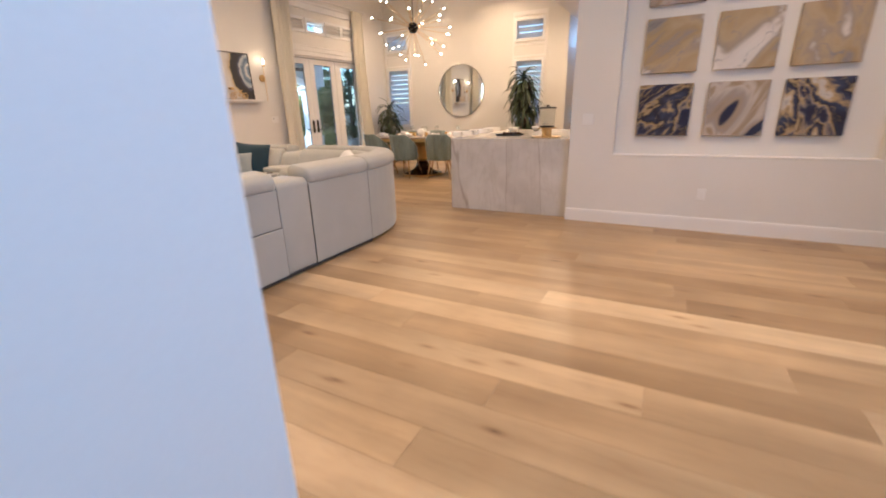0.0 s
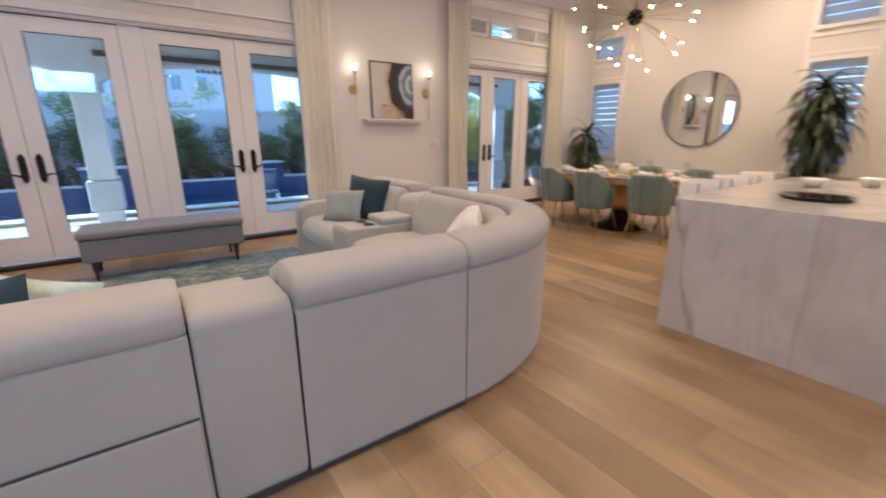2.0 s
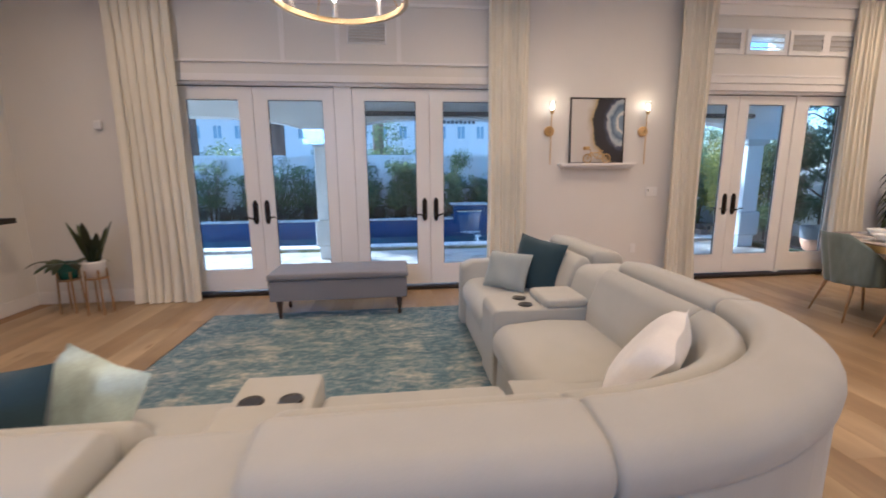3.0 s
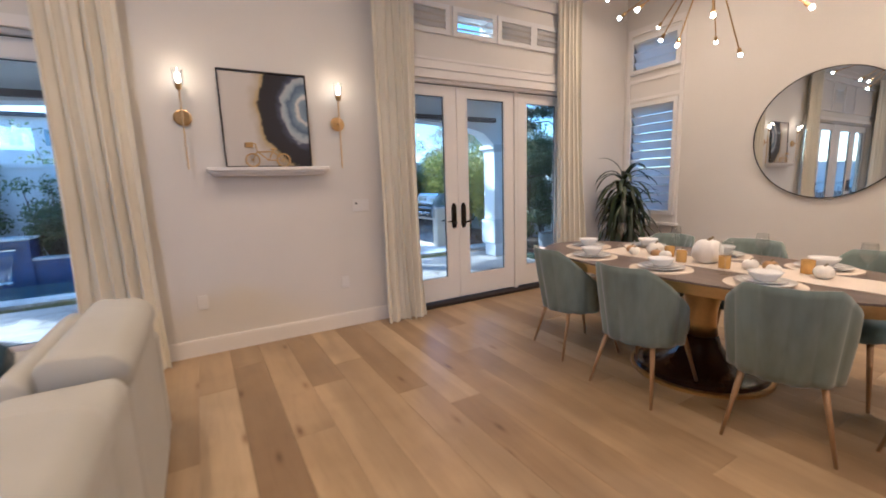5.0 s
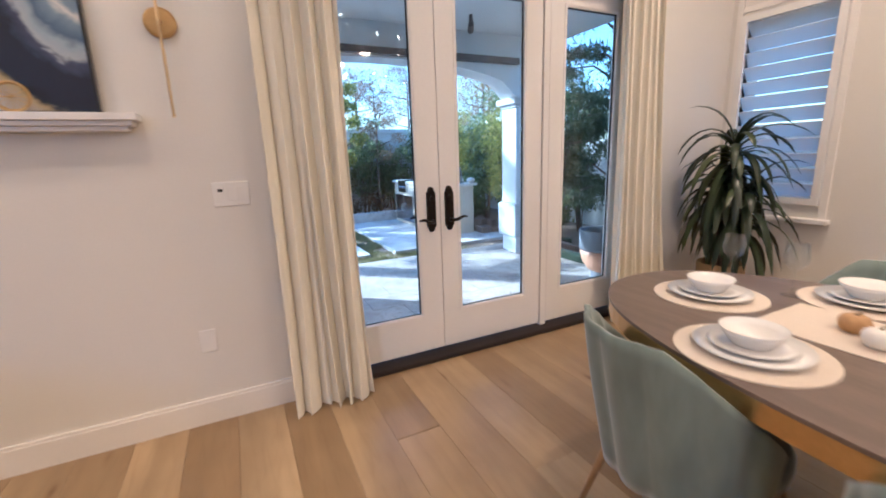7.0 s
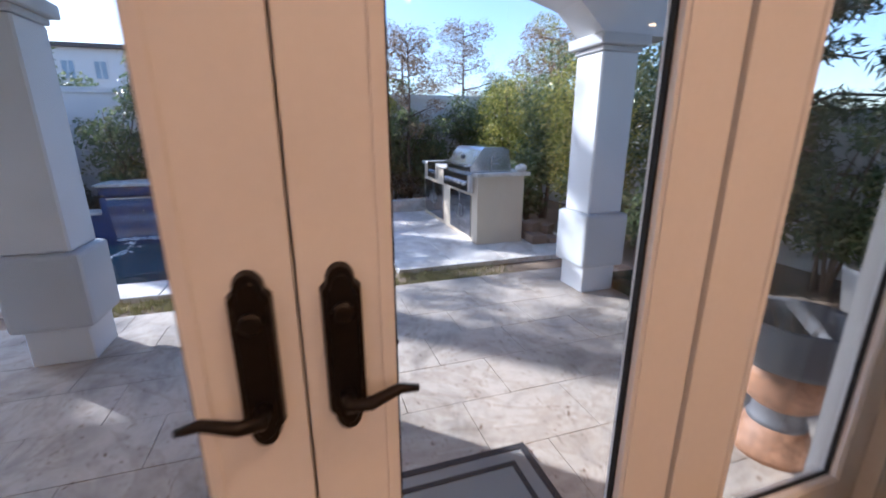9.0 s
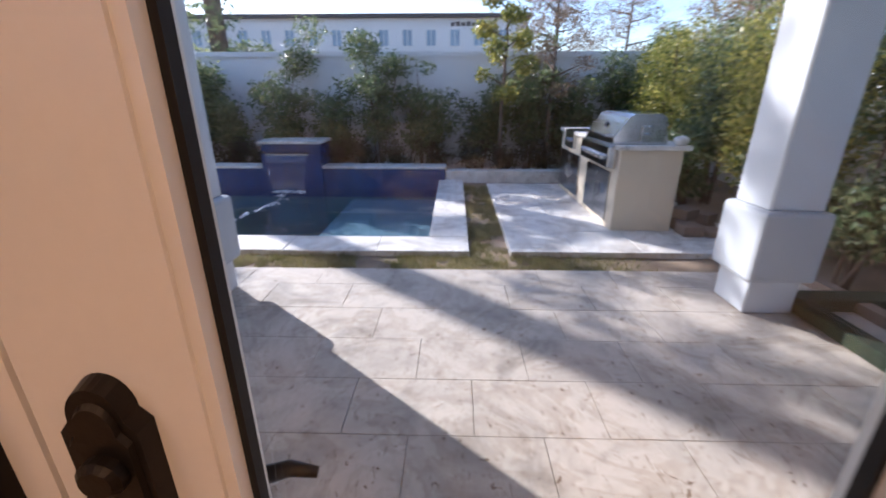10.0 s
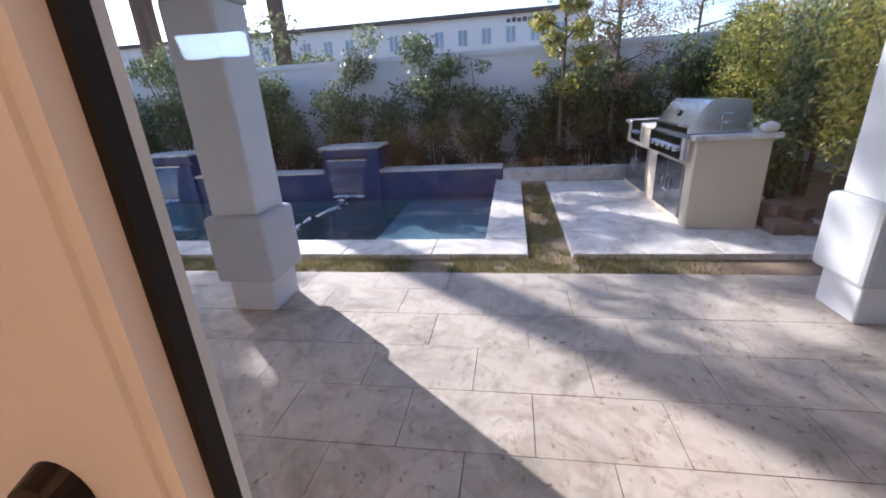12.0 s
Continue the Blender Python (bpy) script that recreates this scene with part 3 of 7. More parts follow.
pool = empty("swimming_pool", -12.6, 5, -1.2, "rectangular pool lined with blue tile and a shallow ledge", "pool", "", "structure")
part("basin", boxes((PX0 - 0.02, PX1 + 0.02, PY0, PY1 + 0.02, -1.3, -1.2)), M_POOLFLOOR, pool)
bm = boxes((PX1, PX1 + 0.06, PY0, PY1, -1.2, -0.035), (PX0, PX1, PY1, PY1 + 0.06, -1.2, -0.035), (PX0 - 0.04, PX0, PY0, PY1, -1.2, -0.035), (PX0, PX1, PY0 - 0.06, PY0, -1.2, -0.035))
part("inner_wall", bm, M_POOLFLOOR, pool)
bm = boxes((PX1 - 0.004, PX1, PY0, PY1 - 0.004, -0.32, -0.035), (PX0, PX1, PY1 - 0.004, PY1, -0.32, -0.035), (PX0, PX0 + 0.004, PY0, PY1 - 0.004, -0.32, -0.035))
part("tile_band", bm, M_POOLTILE, pool, "dark blue mosaic tile at the waterline")
part("ledge", box(PX0, PX1, 6.66, PY1, -1.2, -0.36), M_LEDGE, pool, "pale shallow sun ledge")
bm = bmesh.new()
nx, ny = 30, 90
grid = [[bm.verts.new((PX0 + (PX1 - PX0) * i / nx, PY0 + (PY1 - PY0) * j / ny, -0.19 + 0.006 * noise.noise(Vector((i * 0.35, j * 0.4, 0))) + 0.010 * math.exp(-((j * (PY1 - PY0) / ny + PY0 - 5.7) ** 2 + (PX0 + (PX1 - PX0) * i / nx + 13.85) ** 2) / 0.5) * math.sin(i * 2.1 + j * 1.3))) for j in range(ny + 1)] for i in range(nx + 1)]
for i in range(nx):
    for j in range(ny):
        bm.faces.new((grid[i][j], grid[i + 1][j], grid[i + 1][j + 1], grid[i][j + 1]))
part("water", bm, M_WATER, pool, "rippled clear water", True)
structure("pool_wall", box(-14.36, PX0, PY0, 8.20, -0.2, 0.155), M_POOLTILE, "raised blue tiled back wall of the pool", "wall")
structure("pool_wall_cap", box(-14.42, PX0 + 0.03, PY0, 8.22, 0.155, 0.195, 0.006), M_COPING, "pale stone cap of the raised pool wall", "trim")
structure("bed_kerb", boxes((-14.36, -14.14, 8.22, 9.2, -0.1, 0.12), (-14.36, -14.14, 9.208, 10.2, -0.1, 0.12), (-14.36, -14.14, 10.208, 11.4, -0.1, 0.12), bevel=0.006), M_COPING, "low pale stone kerb of the planting bed", "kerb")

M_SHEET = glass_pane("falling_water_sheet", (0.82, 0.9, 0.95), 0.08, 0.1, 0.6)
for y0, y1 in ((5.19, 6.22), (1.74, 2.74)):
    th = empty("water_feature", -14.0, (y0 + y1) / 2, -0.19, "blue tiled raised box spilling a sheet of water into the pool", "fountain", "pool water features")
    bm = boxes((-14.62, -14.04, y0 + 0.03, y1 - 0.03, -0.26, 0.40), (-14.62, -14.06, y0 + 0.03, y1 - 0.03, 0.44, 0.555), (-14.62, -14.14, y0 + 0.05, y1 - 0.05, 0.40, 0.44))
    part("tiled_box", bm, M_POOLTILE, th)
    part("cap", box(-14.66, -14.0, y0, y1, 0.555, 0.60, 0.008), M_COPING, th, "pale stone cap")
    part("spout", box(-14.08, -14.01, y0 + 0.12, y1 - 0.22, 0.375, 0.40), M_STEEL, th, "steel spillway lip")
    bm = bmesh.new()
    cols = []
    for k in range(13):
        u = k / 12
        row = []
        for s in range(9):
            v = s / 8
            inset = 0.08 * v
            y = (y0 + 0.13 + inset) * (1 - u) + (y1 - 0.23 - inset) * u
            row.append(bm.verts.new((-14.01 + 0.13 * math.sqrt(v + 0.001) + 0.008 * math.sin(u * 29 + v * 4) * v, y, 0.385 - 0.57 * v)))
        cols.append(row)
    for a, b in zip(cols, cols[1:]):
        for s in range(8):
            bm.faces.new((a[s], b[s], b[s + 1], a[s + 1]))
    sh = part("water_sheet", bm, M_SHEET, th, "thin falling water sheet", True)
    foam_glint = bmesh.new()
    for k in range(60):
        add_box(foam_glint, 0, 0.03, 0, 0.03, 0, 0.012, m=pose(-13.88 + random.gauss(0, 0.05), random.uniform(y0 + 0.2, y1 - 0.3), -0.19, random.uniform(-20, 20), random.uniform(-20, 20), random.uniform(0, 90)) @ Matrix.Scale(random.uniform(0.4, 1.3), 4))
    # a wavy line of white flakes paints the sun's glint on the ripples
    for k in range(70):
        f = random.random()
        add_box(foam_glint, 0, 0.05, 0, 0.016, 0, 0.006, m=pose(-13.7 + 2.0 * f, (y0 + y1) / 2 - 0.1 + 0.10 * math.sin(7 * f) + 0.10 * f + random.gauss(0, 0.03), -0.188, 0, 0, random.uniform(-50, 50)) @ Matrix.Scale(random.uniform(0.5, 1.4), 4))
    part("foam_glint", foam_glint, plain("white_foam_glint_%d" % int(y0), (0.8, 0.84, 0.86), 0.5), th, "white foam where the water lands and flakes painting a sun glint")["kind"] = "stuff"

# coping and grill pad as slabs
bm = bmesh.new()
for k in range(13):
    add_box(bm, PX1 - 0.03, -10.775, PY1 + 0.36 - (k + 1) * 0.86 + 0.004, PY1 + 0.36 - k * 0.86, -0.1, -0.02 - 0.002 * (k % 2), 0.006)
for k in range(4):
    add_box(bm, PX1 - 0.03 - (k + 1) * 0.74 + 0.004, PX1 - 0.034 - k * 0.74, PY1 - 0.03, PY1 + 0.36, -0.1, -0.021 - 0.002 * (k % 2), 0.006)
structure("pool_coping", bm, M_COPING, "pale travertine coping round the pool", "pavement")
bm = bmesh.new()
for i in range(5):
    for j in range(4):
        add_box(bm, -10.785 - (i + 1) * 0.612 + 0.003, -10.785 - i * 0.612, 8.875 + j * 0.60, 8.875 + (j + 1) * 0.60 - 0.003, -0.1, -0.022 - 0.0015 * ((i + j) % 2), 0.004)
structure("grill_pad", bm, M_COPING, "pale paved pad under the outdoor grill", "pavement")


def blades(name, rects, per_m2, label):
    vs, fs = [], []
    rng = np.random.default_rng(7)
    for x0, x1, y0, y1 in rects:
        for k in range(int(per_m2 * (x1 - x0) * (y1 - y0))):
            x, y, a, h = rng.uniform(x0, x1), rng.uniform(y0, y1), rng.uniform(0, 6.28), rng.uniform(0.012, 0.038)
            lx, ly = rng.normal(0, 0.014), rng.normal(0, 0.014)
            w = 0.004
            if noise.noise(Vector((x * 2.3, y * 2.3, 3.0))) + 0.5 * noise.noise(Vector((x * 9, y * 9, 1.0))) + max(0.0, y - 9.3) * (x > -10.775) < rng.uniform(-0.25, 0.05) or (y > 9.3 and x > -10.775 and rng.random() < (y - 9.2) * 1.1):
                continue
            i = len(vs)
            vs += [(x - w * math.cos(a), y - w * math.sin(a), -0.076), (x + w * math.cos(a), y + w * math.sin(a), -0.076), (x + lx, y + ly, -0.076 + h + 0.02)]
            fs.append((i, i + 1, i + 2))
    tagged(raw(name, vs, fs, M_GRASS), label, "grass", "", "stuff")


blades("grass", [(-10.775, -10.395, 1.0, 10.3), (-13.9, -10.775, 8.50, 8.875)], 6500, "dry yellow-green turf strip between the pavings")

# columns, arches and patio roof
for cy in (2.42, 6.585, 10.41):
    th = empty("patio_column", -9.87, cy, GZ, "square pale stucco column with a thick grey band near its foot", "column", "patio columns", "structure")
    part("plinth", box(-10.03, -9.71, cy - 0.16, cy + 0.16, GZ, 0.20, 0.008), M_STUCCO, th)
    bm = box(-10.08, -9.66, cy - 0.21, cy + 0.21, 0.20, 0.66, 0.03, 2)
    part("band", bm, M_STUCCO2, th, "thicker grey stucco band")
    part("shaft", box(-10.035, -9.705, cy - 0.165, cy + 0.165, 0.66, 1.90, 0.012), M_STUCCO, th)
    bm = boxes((-10.05, -9.69, cy - 0.18, cy + 0.18, 1.90, 1.94), (-10.09, -9.65, cy - 0.22, cy + 0.22, 1.94, 2.02), bevel=0.008)
    part("capital", bm, M_STUCCO2, th)
ends = [(-1.6, 2.26), (2.58, 6.425), (6.745, 10.25)]
bm = bmesh.new()
lower = []
for a, b in ends:
    for k in range(17):
        u = k / 16
        lower.append((a + (b - a) * u, 2.02 + 0.36 * math.sqrt(max(0.0, 1 - (2 * u - 1) ** 2)) ** 0.9))
    lower.append((b + 0.001, 2.02))
lower.append((10.9, 2.02))
fr = [[bm.verts.new((x, y, z)) for y, z in lower] for x in (-10.03, -9.71)]
tp = [[bm.verts.new((x, y, 2.95)) for y, z in lower] for x in (-10.03, -9.71)]
for i in range(len(lower) - 1):
    bm.faces.new((fr[0][i], fr[0][i + 1], tp[0][i + 1], tp[0][i]))
    bm.faces.new((fr[1][i], tp[1][i], tp[1][i + 1], fr[1][i + 1]))
    bm.faces.new((fr[0][i], fr[1][i], fr[1][i + 1], fr[0][i + 1]))
structure("arch_beam", bm, M_STUCCO, "pale stucco beam with shallow arches over the patio", "wall")
structure("patio_ceiling", box(-9.71, -7.62, -2.0, 10.95, 2.74, 2.86), M_STUCCO, "smooth pale patio ceiling", "ceiling")
# slab above the ceiling, out of view, added to block outdoor light
structure("roof", boxes((-7.75, -2.85, -3.6, 11.0, 4.06, 4.2), (-2.85, 2.8, -3.6, 12.3, 4.06, 4.2)), M_ROOFDARK, "unseen flat slab added over the house to block light", "roof")
structure("patio_roof", box(-9.70, -7.63, -2.2, 11.05, 2.862, 2.90), M_ROOFDARK, "dark flat roof of the patio", "roof")
th = empty("roller_shade_track", -9.66, 6, 2.42, "dark metal roller shade rail fixed along the patio beam", "shade rail")
part("rail", boxes((-9.71, -9.63, 2.6, 6.4, 2.40, 2.47), (-9.71, -9.63, 6.75, 10.24, 2.40, 2.47)), M_ROOFDARK, th)
th = empty("security_camera", -9.2, 9.2, 2.6, "small dark security camera under the patio ceiling", "camera")
part("mount", tube([(-9.2, 9.3, 2.74), (-9.2, 9.3, 2.66)], 0.02), M_ROOFDARK, th)
part("body", tube([(-9.16, 9.28, 2.64), (-9.28, 9.34, 2.61)], [0.03, 0.034], 14), M_ROOFDARK, th)

# dark turf border on the patio's north end
M_TURF = plain("dark_green_turf", (0.022, 0.034, 0.016), 0.95, vary=0.4, big=9, fine=150, bump=0.5)
th = empty("turf_border", -9.2, 10.7, GZ, "low dark green turf border laid on the patio beside the column", "turf border")
part("long_strip", box(-9.73, -7.95, 10.58, 10.71, GZ, 0.055, 0.012, 2), M_TURF, th)
part("short_strip", box(-9.90, -9.74, 10.64, 11.3, GZ - 0.04, 0.055, 0.012, 2), M_TURF, th)

# garden walls
structure("garden_wall_west", boxes((-15.75, -15.5, -30, 13.0, -0.2, 1.93), (-15.78, -15.47, -30, 13.0, 1.93, 2.02)), M_GARDENWALL, "white rendered garden wall behind the pool", "wall")
structure("garden_wall_north", boxes((-15.5, -3.0, 12.9, 13.1, -0.2, 1.44), (-15.5, -3.0, 12.87, 13.13, 1.44, 1.52)), M_GARDENWALL, "white rendered garden wall beside the house", "wall")

# ---- plants ----
RNG = np.random.default_rng(3)


def leaves_mesh(name, centres, radii, n, size, mat, parent, aspect=0.45, shell=0.55, label=""):
    """Many small folded leaves scattered through several ellipsoids."""
    centres, radii = np.array(centres, float), np.array(radii, float)
    vol = radii.prod(axis=1)
    pick = RNG.choice(len(centres), n, p=vol / vol.sum())
    d = RNG.normal(size=(n, 3))
    d /= np.linalg.norm(d, axis=1)[:, None]
    r = shell + (1 - shell) * RNG.random(n) ** 0.6
    r *= 1 + 0.22 * RNG.normal(size=n)
    p = centres[pick] + d * radii[pick] * r[:, None]
    a = RNG.normal(size=(n, 3))
    a[:, 2] -= 0.3
    a /= np.linalg.norm(a, axis=1)[:, None]
    b = np.cross(a, RNG.normal(size=(n, 3)))
    b /= np.linalg.norm(b, axis=1)[:, None]
    c = np.cross(a, b)
    s = size * RNG.uniform(0.6, 1.35, n)[:, None]
    verts = np.stack([p, p + a * s * 0.5 + b * s * aspect * 0.5 + c * s * 0.08, p + a * s, p + a * s * 0.5 - b * s * aspect * 0.5 + c * s * 0.08], axis=1).reshape(-1, 3)
    i = np.arange(n) * 4
    faces = np.concatenate([np.stack([i, i + 1, i + 2], 1), np.stack([i, i + 2, i + 3], 1)])
    ob = raw(name, verts.tolist(), faces.tolist(), mat, parent, label)
    return ob


def shrub(x, y, h, w, mat, label, n=2600, size=0.075, lean=0.0, group="garden shrubs", base=0.25):
    th = empty("shrub", x, y, -0.075, label, "shrub", group)
    stems = bmesh.new()
    cs, rs = [], []
    for k in range(6):
        a = RNG.uniform(0, 6.28)
        tx, ty, tz = x + 0.5 * w * math.cos(a) * RNG.uniform(0.2, 0.9), y + 0.5 * w * math.sin(a) * RNG.uniform(0.2, 0.9), h * RNG.uniform(0.55, 0.95)
        add_tube(stems, [(x + 0.05 * math.cos(a), y + 0.05 * math.sin(a), -0.08), ((x + tx) / 2 + RNG.normal(0, 0.05), (y + ty) / 2 + RNG.normal(0, 0.05), tz * 0.55), (tx, ty, tz)], [0.018, 0.013, 0.005], 6)
        for f in (0.42, 0.66, 0.95):
            if f * tz < base:
                continue
            cs.append((x + (tx - x) * f * 1.1 + RNG.normal(0, 0.06), y + (ty - y) * f * 1.1 + RNG.normal(0, 0.06), tz * f))
            rr = w * RNG.uniform(0.13, 0.25)
            rs.append((rr, rr, rr * RNG.uniform(0.6, 1.0)))
    part("stems", stems, M_BARK, th, "thin brown stems")
    leaves_mesh("crown", cs, rs, n, size, mat, th)
    return th


y = -2.5
k = 0
while y < 11.6:
    h = (2.15, 2.0, 2.4, 1.95, 2.1, 2.3)[k % 6]
    shrub(-15.05 + 0.08 * math.sin(k * 2.3), y, h * (0.96 + 0.15 * math.sin(k * 2.9)), 1.25, M_LEAF_D, "dark green loose leafy shrub in front of the garden wall", 4200 if y > 1 else 2400, 0.075, base=0.4)
    y += 0.86 + 0.16 * math.sin(k * 1.7)
    k += 1
y = -2.5
while y < 11.4:
    shrub(-14.72, y, 0.62, 0.75, M_LEAF_B, "low brownish shrub along the raised pool wall", 1500, 0.05, base=0.05)
    y += 0.62
# the sunlit hedge on the north side
k = 0
for x in np.arange(-15.0, -10.2, 0.72):
    h = (2.5, 2.9, 2.35, 2.75, 2.6)[k % 5]
    shrub(float(x), 11.75 + 0.12 * math.sin(k * 2.1), h, 1.45, M_LEAF_Y if k % 3 else M_LEAF_D, "tall yellow-green leafy hedge shrub in sun", 8500, 0.06, base=0.2, group="hedge")
    k += 1
for x, yy in ((-10.9, 11.35), (-10.2, 11.3), (-12.3, 11.2), (-13.3, 11.2)):
    shrub(x, yy, 1.0, 0.8, M_LEAF_D, "dark leafy undergrowth below the hedge", 1600, 0.07, base=0.05, group="hedge")


def small_tree(x, y, h, w, mat, label, n, size, trunk_r=0.04):
    th = empty("garden_tree", x, y, -0.075, label, "tree", "garden trees")
    bm = tube([(x, y, -0.1), (x + 0.03, y - 0.02, h * 0.35), (x - 0.02, y + 0.03, h * 0.7), (x, y, h * 0.95)], [trunk_r, trunk_r * 0.8, trunk_r * 0.5, trunk_r * 0.2], 8)
    cs, rs = [], []
    for j in range(13):
        z = h * (0.42 + 0.55 * j / 12)
        a = j * 2.4
        l = w * (0.75 - 0.4 * j / 12) * RNG.uniform(0.6, 1.1)
        tip = (x + l * math.cos(a), y + l * math.sin(a), z + 0.18 * l)
        add_tube(bm, [(x, y, z - 0.1), ((x + tip[0]) / 2, (y + tip[1]) / 2, z), tip], [trunk_r * 0.45, trunk_r * 0.3, 0.004], 6)
        cs.append(tip)
        rr = w * RNG.uniform(0.20, 0.32)
        rs.append((rr, rr, rr * 0.7))
    part("trunk", bm, M_BARK, th, "slim brown trunk with side limbs")
    leaves_mesh("crown", cs, rs, n, size, mat, th)


small_tree(-14.6, 9.15, 3.0, 0.62, M_LEAF_Y, "small sunlit garden tree with yellow-green leaves", 3400, 0.075)
small_tree(-14.9, 10.0, 3.0, 0.8, M_TWIG, "small tree with dry straw-coloured leaves", 2600, 0.05)


def pine(x, y, h, r, spread, first, label, n=5200, needle=0.26, limbs=16):
    th = empty("pine_tree", x, y, -0.075, label, "tree", "pine trees")
    lean = RNG.normal(0, 0.06)
    bm = tube([(x, y, -0.1), (x + lean * 0.3, y, h * 0.4), (x + lean, y + lean * 0.4, h * 0.75), (x + lean, y + lean, h)], [r, r * 0.85, r * 0.5, r * 0.12], 12)
    cs, rs = [], []
    for j in range(limbs):
        z = first + (h - first) * j / (limbs - 1)
        a = j * 2.4 + RNG.uniform(-0.4, 0.4)
        l = spread * (1 - 0.6 * j / (limbs - 1)) * RNG.uniform(0.7, 1.15)
        px, py = x + lean * z / h, y + lean * 0.5 * z / h
        mid = (px + 0.5 * l * math.cos(a), py + 0.5 * l * math.sin(a), z + 0.1 * l)
        tip = (px + l * math.cos(a), py + l * math.sin(a), z + 0.05 * l)
        add_tube(bm, [(px, py, z - 0.15), mid, tip], [r * 0.32, r * 0.2, 0.01], 7)
        for f in (0.45, 0.7, 0.95, 1.1):
            cs.append((px + f * l * math.cos(a) + RNG.normal(0, 0.2), py + f * l * math.sin(a) + RNG.normal(0, 0.2), z + 0.12 * l + RNG.normal(0, 0.1)))
            rs.append((max(0.24, 0.17 * spread), max(0.24, 0.17 * spread), max(0.11, 0.09 * spread)))
    part("trunk", bm, M_BARK, th, "reddish brown trunk with spreading limbs")
    leaves_mesh("crown", cs, rs, n, needle, M_NEEDLE, th, aspect=0.16, shell=0.1)


pine(-17.5, 3.05, 11.0, 0.21, 2.1, 4.3, "tall pine with a bare reddish trunk behind the wall", 8000, 0.26, 22)
pine(-17.5, -0.36, 14.0, 0.27, 1.8, 9.4, "tall pine with a bare reddish trunk behind the wall", 3600, 0.26, 12)
# the third pine is unseen, added so its crown shades the patio
pine(-17.0, -2.9, 10.5, 0.22, 1.12, 4.0, "unseen dense pine added behind the wall to shade the patio", 16000, 0.30, 40)
pine(-9.93, 12.3, 6.5, 0.075, 1.0, 0.45, "slender dark feathery pine beside the house", 30000, 0.12, 46)
for x, yy, h in ((-9.15, 12.35, 1.5), (-10.6, 12.3, 1.9), (-8.3, 12.45, 1.2)):
    shrub(x, yy, h, 1.0, M_LEAF_D, "dark leafy shrub along the side wall", 2600, 0.065, base=0.1)
for x, yy, h in ((-17.2, 3.0, 3.1), (-17.6, 4.3, 3.0), (-17.2, -1.5, 3.0)):
    shrub(x, yy, h, 2.4, M_LEAF_D, "grey-green bush rising behind the garden wall", 2600, 0.10, base=1.2)
for x, yy, h, m_ in ((-22, 11.5, 4.6, M_TWIG), (-24, 14.5, 5.4, M_TWIG), (-21, 17.0, 5.0, M_LEAF_Y), (-19, 15.5, 4.2, M_TWIG)):
    small_tree(x, yy, h, 1.9, m_, "bare-twigged winter tree beyond the garden", 9000, 0.065, 0.07)

# far office building
th = empty("office_building", -50, 0, -0.075, "long white two-storey office building with small blue windows beyond the wall", "building")
bm = boxes((-52, -45, -40, 14.2, -0.1, 6.95))
part("wall", bm, M_OFFICE, th)
part("roof", boxes((-52.3, -44.6, -40.3, 14.5, 6.95, 7.22)), M_ROOFDARK, th, "thin dark roof edge")
for k in range(24):
    wy = 12.2 - 1.93 * k
    for z0 in (4.85, 1.4):
        w = part("window", boxes((-45.0, -44.93, wy - 0.42, wy + 0.42, z0, z0 + 0.07), (-45.0, -44.93, wy - 0.42, wy + 0.42, z0 + 1.23, z0 + 1.3), (-45.0, -44.93, wy - 0.42, wy - 0.36, z0 + 0.07, z0 + 1.23), (-45.0, -44.93, wy + 0.36, wy + 0.42, z0 + 0.07, z0 + 1.23), (-45.0, -44.94, wy - 0.03, wy + 0.03, z0 + 0.07, z0 + 1.23)), M_OFFICE, th)
        part("pane", box(-45.0, -44.96, wy - 0.36, wy + 0.36, z0 + 0.07, z0 + 1.23), M_BLUEGLASS, w, "blue window glass")
bm = bmesh.new()
for k in range(9):
    add_box(bm, -45.0, -44.95, 8.0 + k * 0.42, 8.0 + k * 0.42 + 0.30, 6.35, 6.62 + 0.06 * (k % 2))
part("sign", bm, M_ROOFDARK, th, "row of dark wall letters too small to read")

# ---- outdoor grill ----
th = empty("outdoor_grill_island", -12.6, 10.3, GZ, "cream rendered grill island with stainless doors and a stone top", "grill island")
bm = box(-13.75, -11.44, 9.985, 10.60, -0.024, 0.80, 0.006)
part("body", bm, M_CREAM, th)
bm = boxes((-13.79, -12.46, 9.95, 10.66, 0.80, 0.845), (-11.52, -11.40, 9.95, 10.66, 0.80, 0.845), (-12.458, -11.522, 10.49, 10.66, 0.80, 0.845), bevel=0.006)
part("countertop", bm, M_COPING, th, "thin pale stone counter")
for x0, x1 in ((-12.37, -12.0), (-11.985, -11.615), (-13.65, -13.195), (-13.18, -12.72)):
    d = part("door", box(x0, x1, 9.962, 9.984, 0.04, 0.56, 0.004), M_DOORSTEEL, th, "stainless access door")
    hx = x1 - 0.05 if x0 in (-12.37, -13.65) else x0 + 0.05
    part("handle", tube([(hx, 9.962, 0.24), (hx, 9.935, 0.25), (hx, 9.935, 0.38), (hx, 9.962, 0.39)], 0.009, 8), M_STEEL, d, "tubular steel handle")
grill = empty("gas_grill", -12.3, 10.2, 0.56, "stainless steel gas grill with a closed hood set into the island", "grill")
bm = box(-12.45, -11.53, 9.93, 10.48, 0.60, 0.845, 0.005)
part("firebox", bm, M_STEEL, grill)
part("control_panel", box(-12.44, -11.50, 9.885, 9.93, 0.615, 0.83, 0.012), M_STEEL, grill, "brushed steel control panel")
